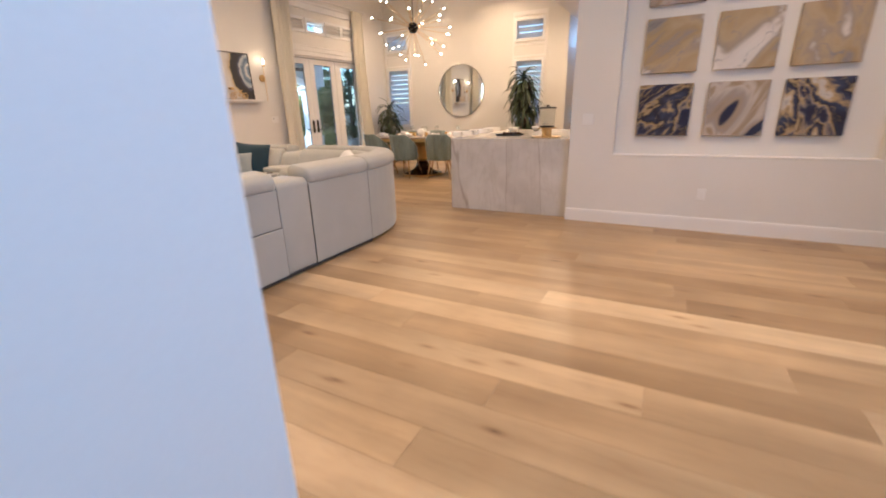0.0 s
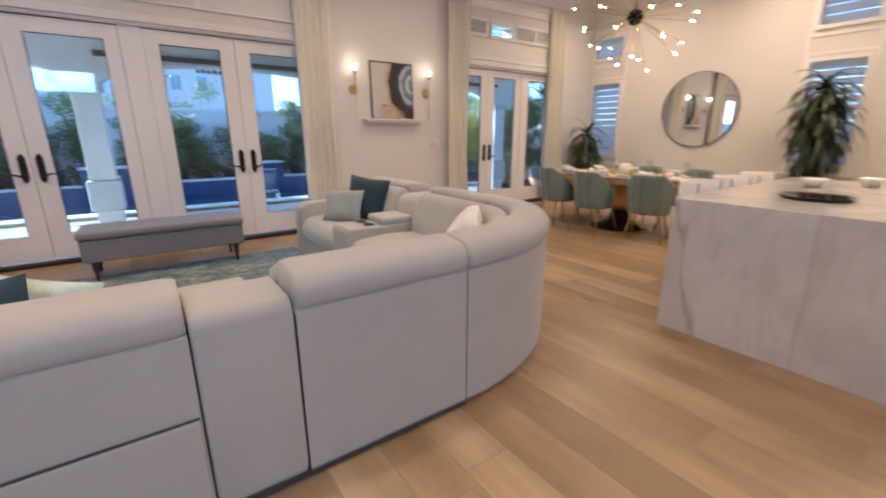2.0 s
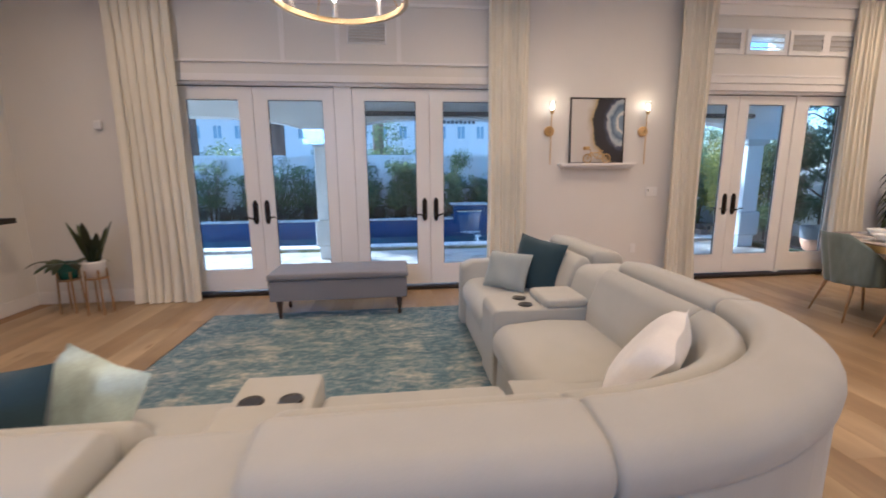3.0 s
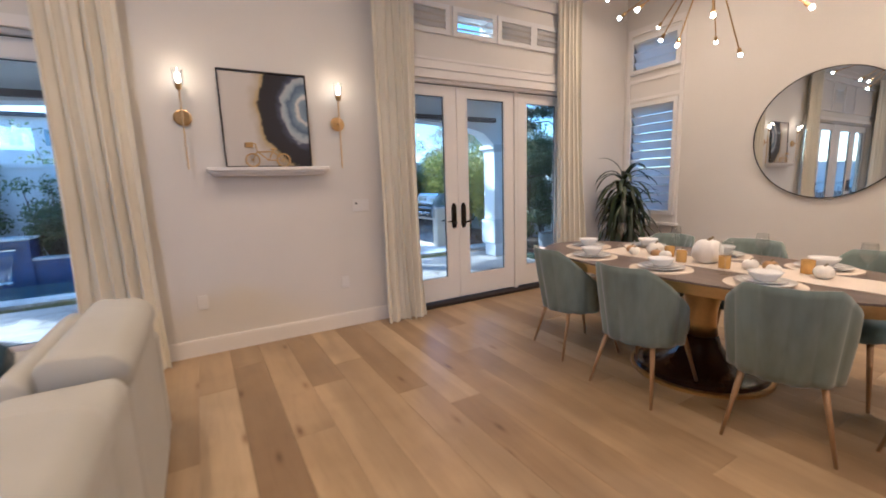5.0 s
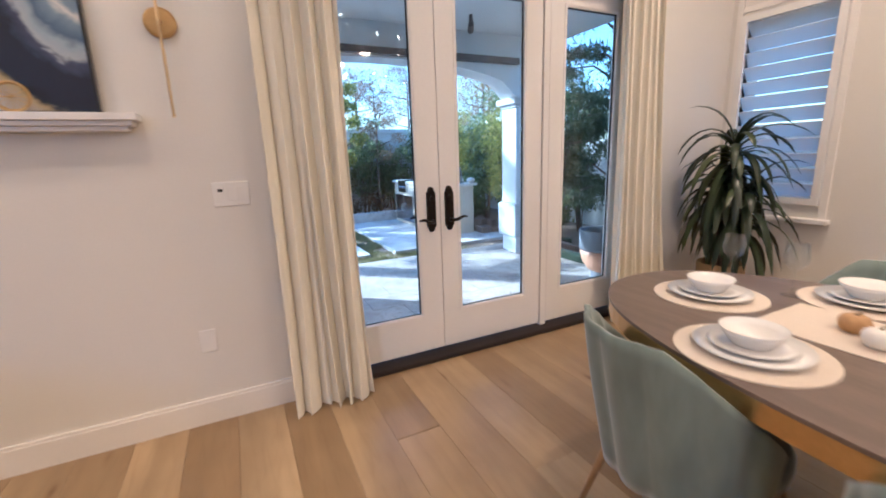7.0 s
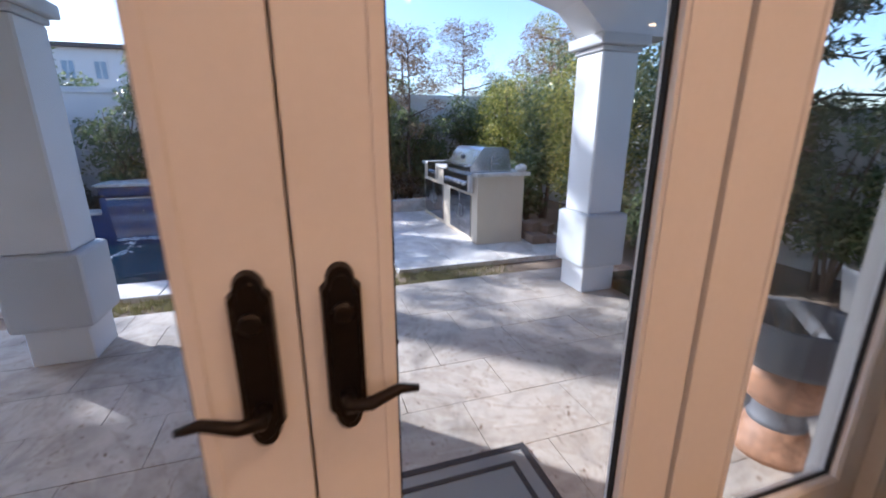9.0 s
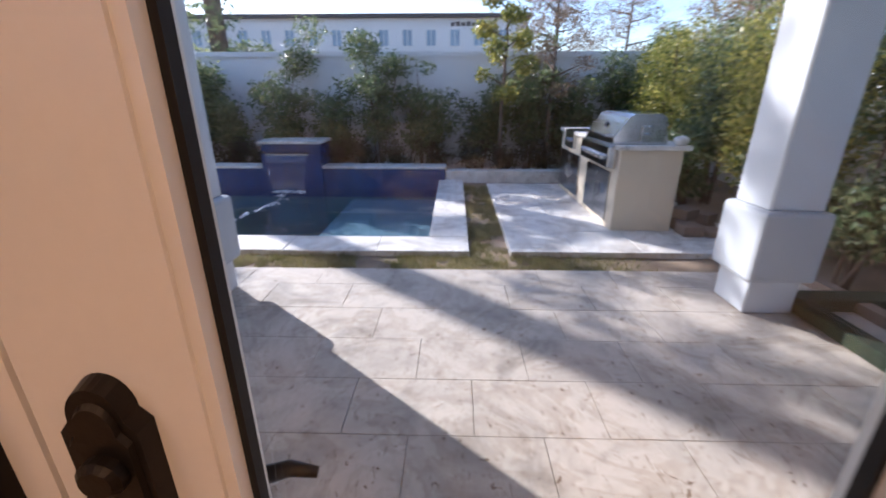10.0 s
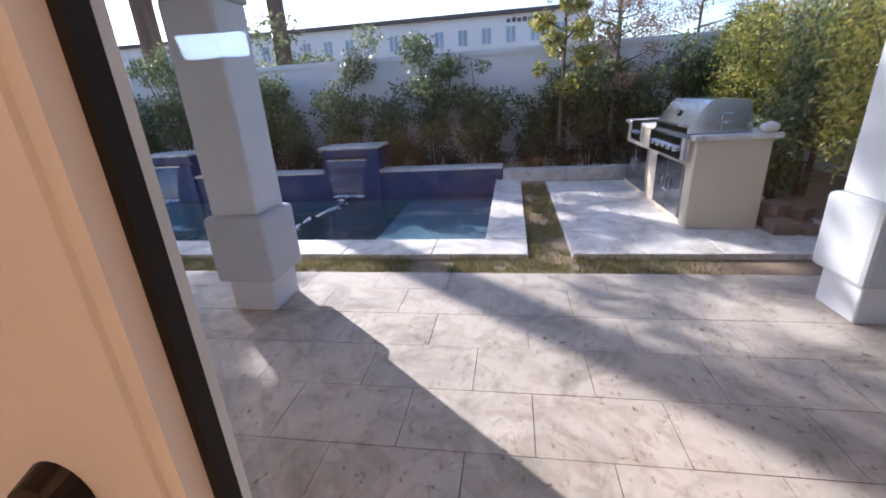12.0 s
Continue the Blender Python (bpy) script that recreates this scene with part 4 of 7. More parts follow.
for k in range(5):
    x = -12.30 + k * 0.16
    part("knob", tube([(x, 9.885, 0.71), (x, 9.875, 0.71), (x, 9.85, 0.71)], [0.032, 0.026, 0.024], 16), M_STEEL, grill, "polished burner knob")
bm = bmesh.new()
prof = [(9.935, 0.848), (9.935, 0.90), (10.07, 1.10), (10.12, 1.135), (10.38, 1.135), (10.43, 1.10), (10.475, 0.848)]
L = [bm.verts.new((-12.43, y, z)) for y, z in prof]
R = [bm.verts.new((-11.55, y, z)) for y, z in prof]
for i in range(len(prof)):
    j = (i + 1) % len(prof)
    bm.faces.new((L[i], L[j], R[j], R[i]))
bm.faces.new(L[::-1])
bm.faces.new(R)
hood = part("hood", bm, M_STEEL, grill, "polished steel hood")
part("hood_handle", tube([(-12.36, 9.95, 0.92), (-12.36, 9.885, 0.925), (-11.62, 9.885, 0.925), (-11.62, 9.95, 0.92)], 0.012, 8), M_STEEL, hood, "long tubular handle")
part("thermometer", tube([(-12.0, 10.015, 1.005), (-12.0, 9.995, 1.018)], 0.03, 16), M_DARKSTEEL, hood, "round dial thermometer")
sb = empty("side_burner", -13.1, 10.25, 0.6, "stainless side burner set into the grill island", "burner")
part("burner_box", box(-13.42, -13.0, 9.94, 10.40, 0.62, 0.852, 0.004), M_STEEL, sb)
for k in range(2):
    part("knob", tube([(-13.28 + 0.15 * k, 9.94, 0.72), (-13.28 + 0.15 * k, 9.905, 0.72)], 0.024, 14), M_STEEL, sb, "polished burner knob")
part("side_latch", boxes((-11.548, -11.53, 10.20, 10.30, 0.87, 1.02), (-11.53, -11.50, 10.22, 10.28, 0.93, 0.95), bevel=0.004), M_STEEL, hood, "steel hinge bracket on the hood's side")
ST = empty("stone", -11.46, 10.56, 0.845, "pale round stone on the grill counter", "stone")
bm = bmesh.new()
bmesh.ops.create_icosphere(bm, subdivisions=2, radius=0.08)
for v in bm.verts:
    v.co = Vector((v.co.x * 0.7 - 11.46, v.co.y + 10.56, max(0, v.co.z * 0.6 + 0.045) + 0.845)) + 0.008 * noise.noise_vector(v.co * 20)
part("stone_body", bm, M_COPING, ST, smooth=True)
for k, (x, yy, z) in enumerate(((-11.33, 10.74, -0.022), (-11.33, 10.97, -0.075), (-11.55, 10.76, -0.022), (-11.57, 10.99, -0.075), (-11.55, 10.78, 0.088), (-11.58, 11.0, 0.035))):
    b = tagged(part("paving_block", box(-0.10, 0.10, -0.10, 0.10, 0, 0.11, 0.008), M_BRICK), "loose reddish brown paving block stacked by the hedge", "paving block", "spare paving blocks")
    b.matrix_world = pose(x, yy, z, 0, 0, 7 * k)
for k, (x0, x1, y0, y1) in enumerate(((-10.3, -9.0, 11.0, 11.09),)):
    structure("bed_edge", box(x0, x1, y0, y1, -0.1, 0.04), M_BRICK, "low brown edging of the hedge bed", "kerb")

# ---- planter and mat by the door ----
pot = empty("terracotta_planter", -7.89, 9.93, GZ, "large weathered terracotta urn with a grey upper bowl on the patio", "planter")
prof = [(0.0, 0.0), (0.150, 0.0), (0.156, 0.03), (0.150, 0.06), (0.125, 0.10), (0.112, 0.15)]
part("foot", lathe(prof, -7.89, 9.93, GZ, 36), M_TERRA, pot, smooth=True)
part("rim", lathe([(0.208, 0.445), (0.214, 0.47), (0.220, 0.625), (0.210, 0.635), (0.196, 0.62), (0.185, 0.45), (0.09, 0.30), (0.0, 0.28)], -7.89, 9.93, GZ, 36), M_GREYGLAZE, pot, "smooth grey upper half of the bowl", True)
part("waist", lathe([(0.112, 0.15), (0.098, 0.165), (0.098, 0.225), (0.112, 0.24)], -7.89, 9.93, GZ, 36), M_GREYGLAZE, pot, "dark grey waist", True)
part("lower_bowl", lathe([(0.112, 0.24), (0.145, 0.27), (0.182, 0.33), (0.203, 0.40), (0.208, 0.445)], -7.89, 9.93, GZ, 36), M_TERRA, pot, smooth=True)
bm = bmesh.new()
for k in range(9):
    a = k * 2.4
    l = 0.06 + 0.07 * ((k * 7) % 5) / 5
    add_tube(bm, [(-7.89 + 0.05 * math.cos(a), 9.93 + 0.05 * math.sin(a), 0.27), (-7.89 + l * 0.6 * math.cos(a), 9.93 + l * 0.6 * math.sin(a), 0.42 + l * 0.8), (-7.89 + l * math.cos(a), 9.93 + l * math.sin(a), 0.50 + l * 1.2)], [0.004, 0.003, 0.001], 4)
part("dry_stems", bm, M_TWIG, pot, "thin dry plant stems")
wp = empty("white_plant_pot", -8.75, 12.2, -0.075, "white round pot with a dark leafy plant by the side wall", "plant pot")
part("pot", lathe([(0.0, 0.0), (0.13, 0.0), (0.17, 0.30), (0.18, 0.36), (0.16, 0.36), (0.15, 0.31), (0.0, 0.30)], -8.75, 12.2, -0.075, 24), M_GARDENWALL, wp, smooth=True)
leaves_mesh("foliage", [(-8.75, 12.2, 0.5), (-8.72, 12.25, 0.7)], [(0.20, 0.20, 0.18), (0.14, 0.14, 0.18)], 500, 0.08, M_LEAF_D, wp)
mat_ = empty("door_mat", -7.95, 8.4, GZ, "grey outdoor mat with two dark border lines", "door mat")
part("mat_body", box(-8.24, -7.66, 7.86, 8.89, GZ, GZ + 0.012, 0.003), M_MAT, mat_)
bm = bmesh.new()
for i_, w in ((0.0, 0.03), (0.085, 0.022)):
    a0, a1, c0, c1, z = -8.24 + i_, -7.66 - i_, 7.86 + i_, 8.89 - i_, GZ + 0.012
    for q in ((a0, a0 + w, c0, c1), (a1 - w, a1, c0, c1), (a0 + w, a1 - w, c0, c0 + w), (a0 + w, a1 - w, c1 - w, c1)):
        add_box(bm, *q, z - 0.002, z + 0.003)
part("border", bm, M_MATLINE, mat_, "dark double border")

# ---- curtains, shutters, wall trim ----
M_LOUVER = random_tint("thin_white_louver", [(0.0, (0.80, 0.80, 0.80)), (1.0, (0.82, 0.82, 0.82))], 0.4, 0.7)
M_SHUTTER = plain("white_shutter_paint", (0.80, 0.80, 0.80), 0.4, vary=0.02)
M_BRASS = plain("brushed_brass", (0.58, 0.40, 0.17), 0.3, 1.0, vary=0.1)
M_PALEGOLD = plain("pale_gold", (0.70, 0.53, 0.28), 0.32, 1.0, vary=0.08)
M_WHITEPLASTIC = plain("white_plastic", (0.80, 0.79, 0.77), 0.35, vary=0.01)
M_BLACK = plain("black_lacquer", (0.015, 0.014, 0.014), 0.35, vary=0.2)
M_FROST = glow("warm_frosted_bulb", (1.0, 0.74, 0.44), 4.0)
M_CLEAR = glass_pane("clear_tumbler_glass", (0.96, 0.97, 0.97), 0.02, 0.07, 0.8)


def curtain(y0, y1, x, folds, top, label, flare=0.06, seed=1, kick=0.0):
    """A drape of uneven pleats; kick: how far the hem stands off the wall at its far side."""
    th = empty("curtain", x, (y0 + y1) / 2, 0, label, "curtain", "ivory curtains")
    n, rows = folds * 14, 22
    vs, fs = [], []
    r = random.Random(seed)
    ph = [r.uniform(-0.5, 0.5) for _ in range(folds + 3)]
    wide = [r.uniform(0.65, 1.35) for _ in range(folds)]
    ends = [sum(wide[:k]) / sum(wide) for k in range(folds + 1)]
    for side in (0, 1):
        for j in range(rows + 1):
            v = j / rows
            z = 0.008 + (top - 0.008) * v
            for i in range(n + 1):
                f = i / 14
                k = min(int(f), folds - 1)
                u = ends[k] + (ends[k + 1] - ends[k]) * (f - k)
                amp = 0.042 * (0.80 + 0.55 * (1 - v) ** 1.5) * (0.75 + 0.6 * abs(ph[k] + (ph[k + 1] - ph[k]) * (f - k)))
                a = 2 * math.pi * f + 1.1 * ph[k] * math.sin(3 * v + k)
                w = math.sin(a) + 0.22 * math.sin(2 * a + ph[k] * 4)
                spread = 1 + flare * (1 - v) ** 2
                yy = (y0 + y1) / 2 + (u - 0.5) * (y1 - y0) * spread + 0.016 * math.sin(2 * a + 0.6) + 0.010 * math.sin(4 * v + 3 * u)
                hem = (1 - v) ** 9
                xx = x + amp * w + 0.010 * math.sin(9 * u + 5 * v) + (0.004 if side else 0) + 0.04 * hem + kick * u * (1 - v) ** 1.4
                vs.append((xx, yy + 0.02 * hem * math.sin(11 * u + seed), z))
    m_ = (n + 1) * (rows + 1)
    for j in range(rows):
        for i in range(n):
            a = j * (n + 1) + i
            fs.append((a, a + 1, a + n + 2, a + n + 1))
            fs.append((m_ + a, m_ + a + n + 1, m_ + a + n + 2, m_ + a + 1))
    raw("drape", vs, fs, M_LINEN, th, "", True)
    return th


curtain(7.02, 7.44, -7.275, 5, 3.50, "floor-length ivory linen curtain drawn beside the french doors", seed=2)
curtain(9.41, 9.80, -7.325, 6, 3.50, "floor-length ivory linen curtain drawn beside the dining corner", 0.06, seed=3, kick=0.14)
curtain(4.70, 5.16, -7.275, 5, 3.50, "floor-length ivory linen curtain between doors and picture", seed=4)
curtain(0.66, 1.32, -7.275, 7, 3.50, "wide floor-length ivory linen curtain beside the living room doors", seed=5)
for a, b in ((6.95, 9.92), (0.60, 5.2)):
    th = empty("curtain_rod", -7.3, (a + b) / 2, 3.52, "thin white curtain rod on the wall", "curtain rod")
    part("rod", tube([(-7.3, a, 3.52), (-7.3, b, 3.52)], 0.012), M_TRIM, th)
    for y in (a + 0.05, b - 0.05):
        part("bracket", box(-7.40, -7.29, y - 0.01, y + 0.01, 3.50, 3.54), M_TRIM, th)


def louvers(thing, x0, x1, y, z0, z1, pitch, tilt, depth=0.06, along="x"):
    n = int((z1 - z0) / pitch)
    slat = None
    for k in range(n):
        z = z0 + (k + 0.5) * (z1 - z0) / n
        if slat is None:
            bm = bmesh.new()
            if along == "x":
                add_box(bm, -(x1 - x0) / 2, (x1 - x0) / 2, -depth / 2, depth / 2, -0.005, 0.005, 0.003)
            else:
                add_box(bm, -depth / 2, depth / 2, -(x1 - x0) / 2, (x1 - x0) / 2, -0.005, 0.005, 0.003)
            slat = part("louver", bm, M_LOUVER)
            ob = slat
        else:
            ob = new("louver", slat.data)
        ob.parent = thing
        ob.matrix_parent_inverse = Matrix.Translation(-thing.location)
        ob.matrix_basis = pose((x0 + x1) / 2, y, z, tilt, 0, 0) if along == "x" else pose(y, (x0 + x1) / 2, z, 0, tilt, 0)


for i, (x0, x1, z0, z1) in enumerate(WIN_N):
    th = empty("window_%d" % (i + 1), (x0 + x1) / 2, NY, z0, "small window with white louvered shutters, slats half open", "window", "dining windows", "structure")
    bm = boxes((x0 - 0.05, x0, NY - 0.03, NY + 0.05, z0 - 0.05, z1 + 0.05), (x1, x1 + 0.05, NY - 0.03, NY + 0.05, z0 - 0.05, z1 + 0.05), (x0, x1, NY - 0.03, NY + 0.05, z0 - 0.05, z0), (x0, x1, NY - 0.03, NY + 0.05, z1, z1 + 0.05))
    part("shutter_frame", bm, M_SHUTTER, th)
    louvers(th, x0 + 0.004, x1 - 0.004, NY + 0.012, z0, z1, 0.112, -55, 0.118)
    pane = part("glass_pane", box(x0, x1, NY + 0.12, NY + 0.126, z0, z1), M_GLASS, th, "clear glass pane")
    pane.visible_shadow = False
for x0, x1 in ((-7.36, -6.58), (-3.86, -3.08)):
    bm = boxes((x0, x0 + 0.045, NY - 0.014, NY, 0.77, 3.20), (x1 - 0.045, x1, NY - 0.014, NY, 0.77, 3.20), (x0, x1, NY - 0.018, NY, 3.20, 3.28), (x0 + 0.045, x1 - 0.045, NY - 0.012, NY, 2.36, 2.40), (x0 + 0.045, x1 - 0.045, NY - 0.012, NY, 2.60, 2.64))
    structure("trim", bm, M_TRIM, "white window casing", "trim")
    structure("trim", box(x0 - 0.03, x1 + 0.03, NY - 0.075, NY, 0.735, 0.77, 0.005), M_TRIM, "projecting white window sill", "trim")
for i, (x0, x1, z0, z1) in enumerate(WIN_K):
    th = empty("window_%d" % (i + 5), (x0 + x1) / 2, 12.0, z0, "small bright kitchen window in a white frame", "window", "kitchen windows", "structure")
    part("window_frame", boxes((x0 - 0.03, x0, 11.98, 12.03, z0 - 0.03, z1 + 0.03), (x1, x1 + 0.03, 11.98, 12.03, z0 - 0.03, z1 + 0.03), (x0, x1, 11.98, 12.03, z0 - 0.03, z0), (x0, x1, 11.98, 12.03, z1, z1 + 0.03)), M_TRIM if z0 > 2 else M_BLACK, th)
    pane = part("glass_pane", box(x0, x1, 12.08, 12.086, z0, z1), M_GLASS, th)
    pane.visible_shadow = False

# transom panels over the doors
th = empty("transom_shutter", WX, 8.45, 2.6, "white panelled transom with four small louvered shutters, one open", "shutter", "", "structure")
bm = boxes((WX, WX + 0.02, 7.30, 9.60, 2.52, 2.60), (WX, WX + 0.03, 7.30, 9.60, 2.60, 2.625), (WX, WX + 0.016, 7.30, 7.36, 2.625, 3.30), (WX, WX + 0.016, 9.54, 9.60, 2.625, 3.30), (WX, WX + 0.03, 7.30, 9.60, 3.30, 3.33), (WX, WX + 0.045, 7.26, 9.64, 3.42, 3.46), (WX, WX + 0.02, 7.28, 9.62, 3.33, 3.42))
part("panel_frame", bm, M_TRIM, th)
for a, b, tilt in ((7.48, 7.88, 62), (8.02, 8.48, 12), (8.60, 9.02, 62), (9.12, 9.50, 62)):
    part("shutter_stile", boxes((WX, WX + 0.024, a - 0.05, a, 2.86, 3.15), (WX, WX + 0.024, b, b + 0.05, 2.86, 3.15), (WX, WX + 0.024, a, b, 3.10, 3.15), (WX, WX + 0.024, a, b, 2.86, 2.91)), M_SHUTTER, th)
    louvers(th, a + 0.003, b - 0.003, WX + 0.016, 2.91, 3.10, 0.062, tilt, 0.058, along="y")
pane = part("glass_pane", box(-7.55, -7.545, 8.02, 8.48, 2.92, 3.09), M_GLASS, th)
pane.visible_shadow = False
th = empty("transom_panel", WX, 3.03, 2.6, "white panelled transom over the living room doors with a vent", "panel", "", "structure")
bm = boxes((WX, WX + 0.03, 1.10, 4.96, 2.655, 2.68), (WX, WX + 0.03, 1.10, 4.96, 3.27, 3.30), (WX, WX + 0.045, 1.06, 5.0, 3.42, 3.46))
for y in (1.12, 2.38, 2.98, 3.66, 4.90):
    add_box(bm, WX, WX + 0.014, y, y + 0.05, 2.68, 3.27)
part("panel_frame", bm, M_TRIM, th)
vent = part("vent", boxes((WX, WX + 0.012, 3.11, 3.55, 2.87, 2.89), (WX, WX + 0.012, 3.11, 3.55, 3.11, 3.13), (WX, WX + 0.012, 3.11, 3.13, 2.89, 3.11), (WX, WX + 0.012, 3.53, 3.55, 2.89, 3.11)), M_SHUTTER, th, "square white vent")
louvers(th, 3.133, 3.527, WX + 0.01, 2.89, 3.11, 0.03, 50, 0.026, along="y")

for x, y in DOWNLIGHTS + [(-2.3, 9.2), (-1.6, 7.4)]:
    z = 3.12 if (x, y) in ((-2.3, 9.2), (-1.6, 7.4)) else CEIL
    th = empty("recessed_light", x, y, z, "round white recessed ceiling light, lit", "ceiling light", "recessed lights")
    part("ring", lathe([(0.085, 0.0), (0.115, 0.0), (0.115, -0.006), (0.085, -0.008)], x, y, z, 24), M_TRIM, th)

# ---- wall lamps, picture, shelf ----
for y in (5.479, 6.691):
    th = empty("wall_sconce", -7.38, y, 1.93, "slender brass wall sconce with a lit frosted shade", "wall lamp", "picture sconces")
    part("backplate", tube([(WX, y, 1.927), (WX + 0.02, y, 1.927), (WX + 0.026, y, 1.927)], [0.062, 0.062, 0.05], 24), M_BRASS, th, "round brass backplate")
    part("stem", tube([(WX + 0.08, y, 1.53), (WX + 0.08, y, 2.14)], 0.006, 10), M_PALEGOLD, th, "long thin stem")
    part("arm", tube([(WX + 0.02, y, 1.927), (WX + 0.08, y, 1.927)], 0.009, 10), M_BRASS, th)
    part("cup", lathe([(0.0, 2.12), (0.016, 2.12), (0.026, 2.15), (0.026, 2.16), (0.0, 2.165)], WX + 0.095, y, 0, 16), M_BRASS, th)
    part("bulb", lathe([(0.0, 2.165), (0.012, 2.17), (0.02, 2.20), (0.014, 2.235), (0.0, 2.245)], WX + 0.095, y, 0, 14), M_FROST, th, "glowing bulb", True)
    sh = part("shade", lathe([(0.028, 2.15), (0.036, 2.20), (0.040, 2.27), (0.038, 2.27), (0.033, 2.20), (0.026, 2.152)], WX + 0.095, y, 0, 20), M_CLEAR, th, "clear flared glass shade", True)
    sh.visible_shadow = False
th = empty("wall_shelf", WX, 6.08, 1.5, "narrow white picture ledge shelf", "shelf")
bm = boxes((WX, WX + 0.13, 5.60, 6.56, 1.515, 1.545), (WX, WX + 0.11, 5.62, 6.54, 1.495, 1.515), (WX, WX + 0.085, 5.64, 6.52, 1.475, 1.495), bevel=0.003)
part("ledge", bm, M_TRIM, th)


def agate_material():
    m, nt, b = nodes_of("agate_painting")
    g = coords(nt)
    sub = nt.nodes.new("ShaderNodeVectorMath")
    sub.operation = "SUBTRACT"
    nt.links.new(g, sub.inputs[0])
    sub.inputs[1].default_value = (-7.33, 6.42, 2.03)
    mp = nt.nodes.new("ShaderNodeMapping")
    mp.inputs["Scale"].default_value = (0, 0.93, 0.72)
    nt.links.new(sub.outputs[0], mp.inputs["Vector"])
    ln = nt.nodes.new("ShaderNodeVectorMath")
    ln.operation = "LENGTH"
    nt.links.new(mp.outputs[0], ln.inputs[0])
    n = noise_of(nt, g, 7.0, 5, 0.6, 0.4)
    ad = nt.nodes.new("ShaderNodeMath")
    ad.operation = "MULTIPLY_ADD"
    nt.links.new(n, ad.inputs[0])
    ad.inputs[1].default_value = 0.11
    nt.links.new(ln.outputs["Value"], ad.inputs[2])
    c = ramp_of(nt, ad.outputs[0], [(0.0, (0.10, 0.16, 0.25)), (0.11, (0.22, 0.30, 0.40)), (0.135, (0.70, 0.68, 0.63)), (0.155, (0.22, 0.30, 0.40)), (0.20, (0.09, 0.14, 0.23)), (0.225, (0.34, 0.41, 0.48)), (0.25, (0.42, 0.46, 0.50)), (0.265, (0.06, 0.07, 0.12)), (0.30, (0.015, 0.016, 0.03)), (0.405, (0.015, 0.013, 0.02)), (0.42, (0.45, 0.36, 0.18)), (0.45, (0.50, 0.45, 0.37)), (0.50, (0.60, 0.57, 0.53))])
    nt.links.new(c, b.inputs["Base Color"])
    b.inputs["Roughness"].default_value = 0.35
    return m


th = empty("agate_painting", -7.37, 6.08, 1.545, "framed abstract agate painting in navy, white and gold on the ledge", "painting")
lean = pose(-7.352, 6.085, 1.545, 0, -2.2, 0)
bm = bmesh.new()
add_box(bm, -0.028, -0.004, -0.335, 0.335, 0.012, 0.765, m=lean)
part("canvas", bm, agate_material(), th)
bm = bmesh.new()
for q in ((-0.345, -0.335, 0.0, 0.78), (0.335, 0.345, 0.0, 0.78), (-0.335, 0.335, 0.0, 0.01), (-0.335, 0.335, 0.767, 0.78)):
    add_box(bm, -0.03, 0.006, *q, m=lean)
part("frame", bm, M_BLACK, th, "thin dark frame")
th = empty("bicycle_ornament", -7.30, 6.2, 1.545, "small gold wire bicycle ornament on the ledge", "ornament")
bx = -7.292


def ring(bm, c, r, t, axis="x", n=28):
    pts = [(c[0], c[1] + r * math.cos(2 * math.pi * k / n), c[2] + r * math.sin(2 * math.pi * k / n)) if axis == "x" else (c[0] + r * math.cos(2 * math.pi * k / n), c[1] + r * math.sin(2 * math.pi * k / n), c[2]) for k in range(n + 1)]
    return add_tube(bm, pts, t, 8)


for y in (5.940, 6.180):
    bm = ring(bmesh.new(), (bx, y, 1.60), 0.052, 0.0065)
    for k in range(6):
        a = math.pi * k / 6
        add_tube(bm, [(bx, y - 0.05 * math.cos(a), 1.60 - 0.05 * math.sin(a)), (bx, y + 0.05 * math.cos(a), 1.60 + 0.05 * math.sin(a))], 0.0012, 5)
    part("wheel", bm, M_BRASS, th)
bm = tube([(bx, 5.940, 1.60), (bx, 5.980, 1.67), (bx, 5.970, 1.73), (bx, 5.940, 1.74)], 0.0055, 7)
add_tube(bm, [(bx, 5.980, 1.67), (bx, 6.060, 1.60), (bx, 6.180, 1.60), (bx, 6.100, 1.67), (bx, 5.980, 1.665)], 0.0055, 7)
add_tube(bm, [(bx, 6.060, 1.60), (bx, 6.110, 1.69)], 0.0055, 7)
part("bicycle_frame", bm, M_BRASS, th)
part("saddle", box(bx - 0.008, bx + 0.008, 6.085, 6.135, 1.685, 1.698, 0.003), M_BRASS, th)
part("basket", boxes((bx - 0.025, bx + 0.025, 5.890, 5.950, 1.70, 1.74), bevel=0.004), M_BRASS, th)


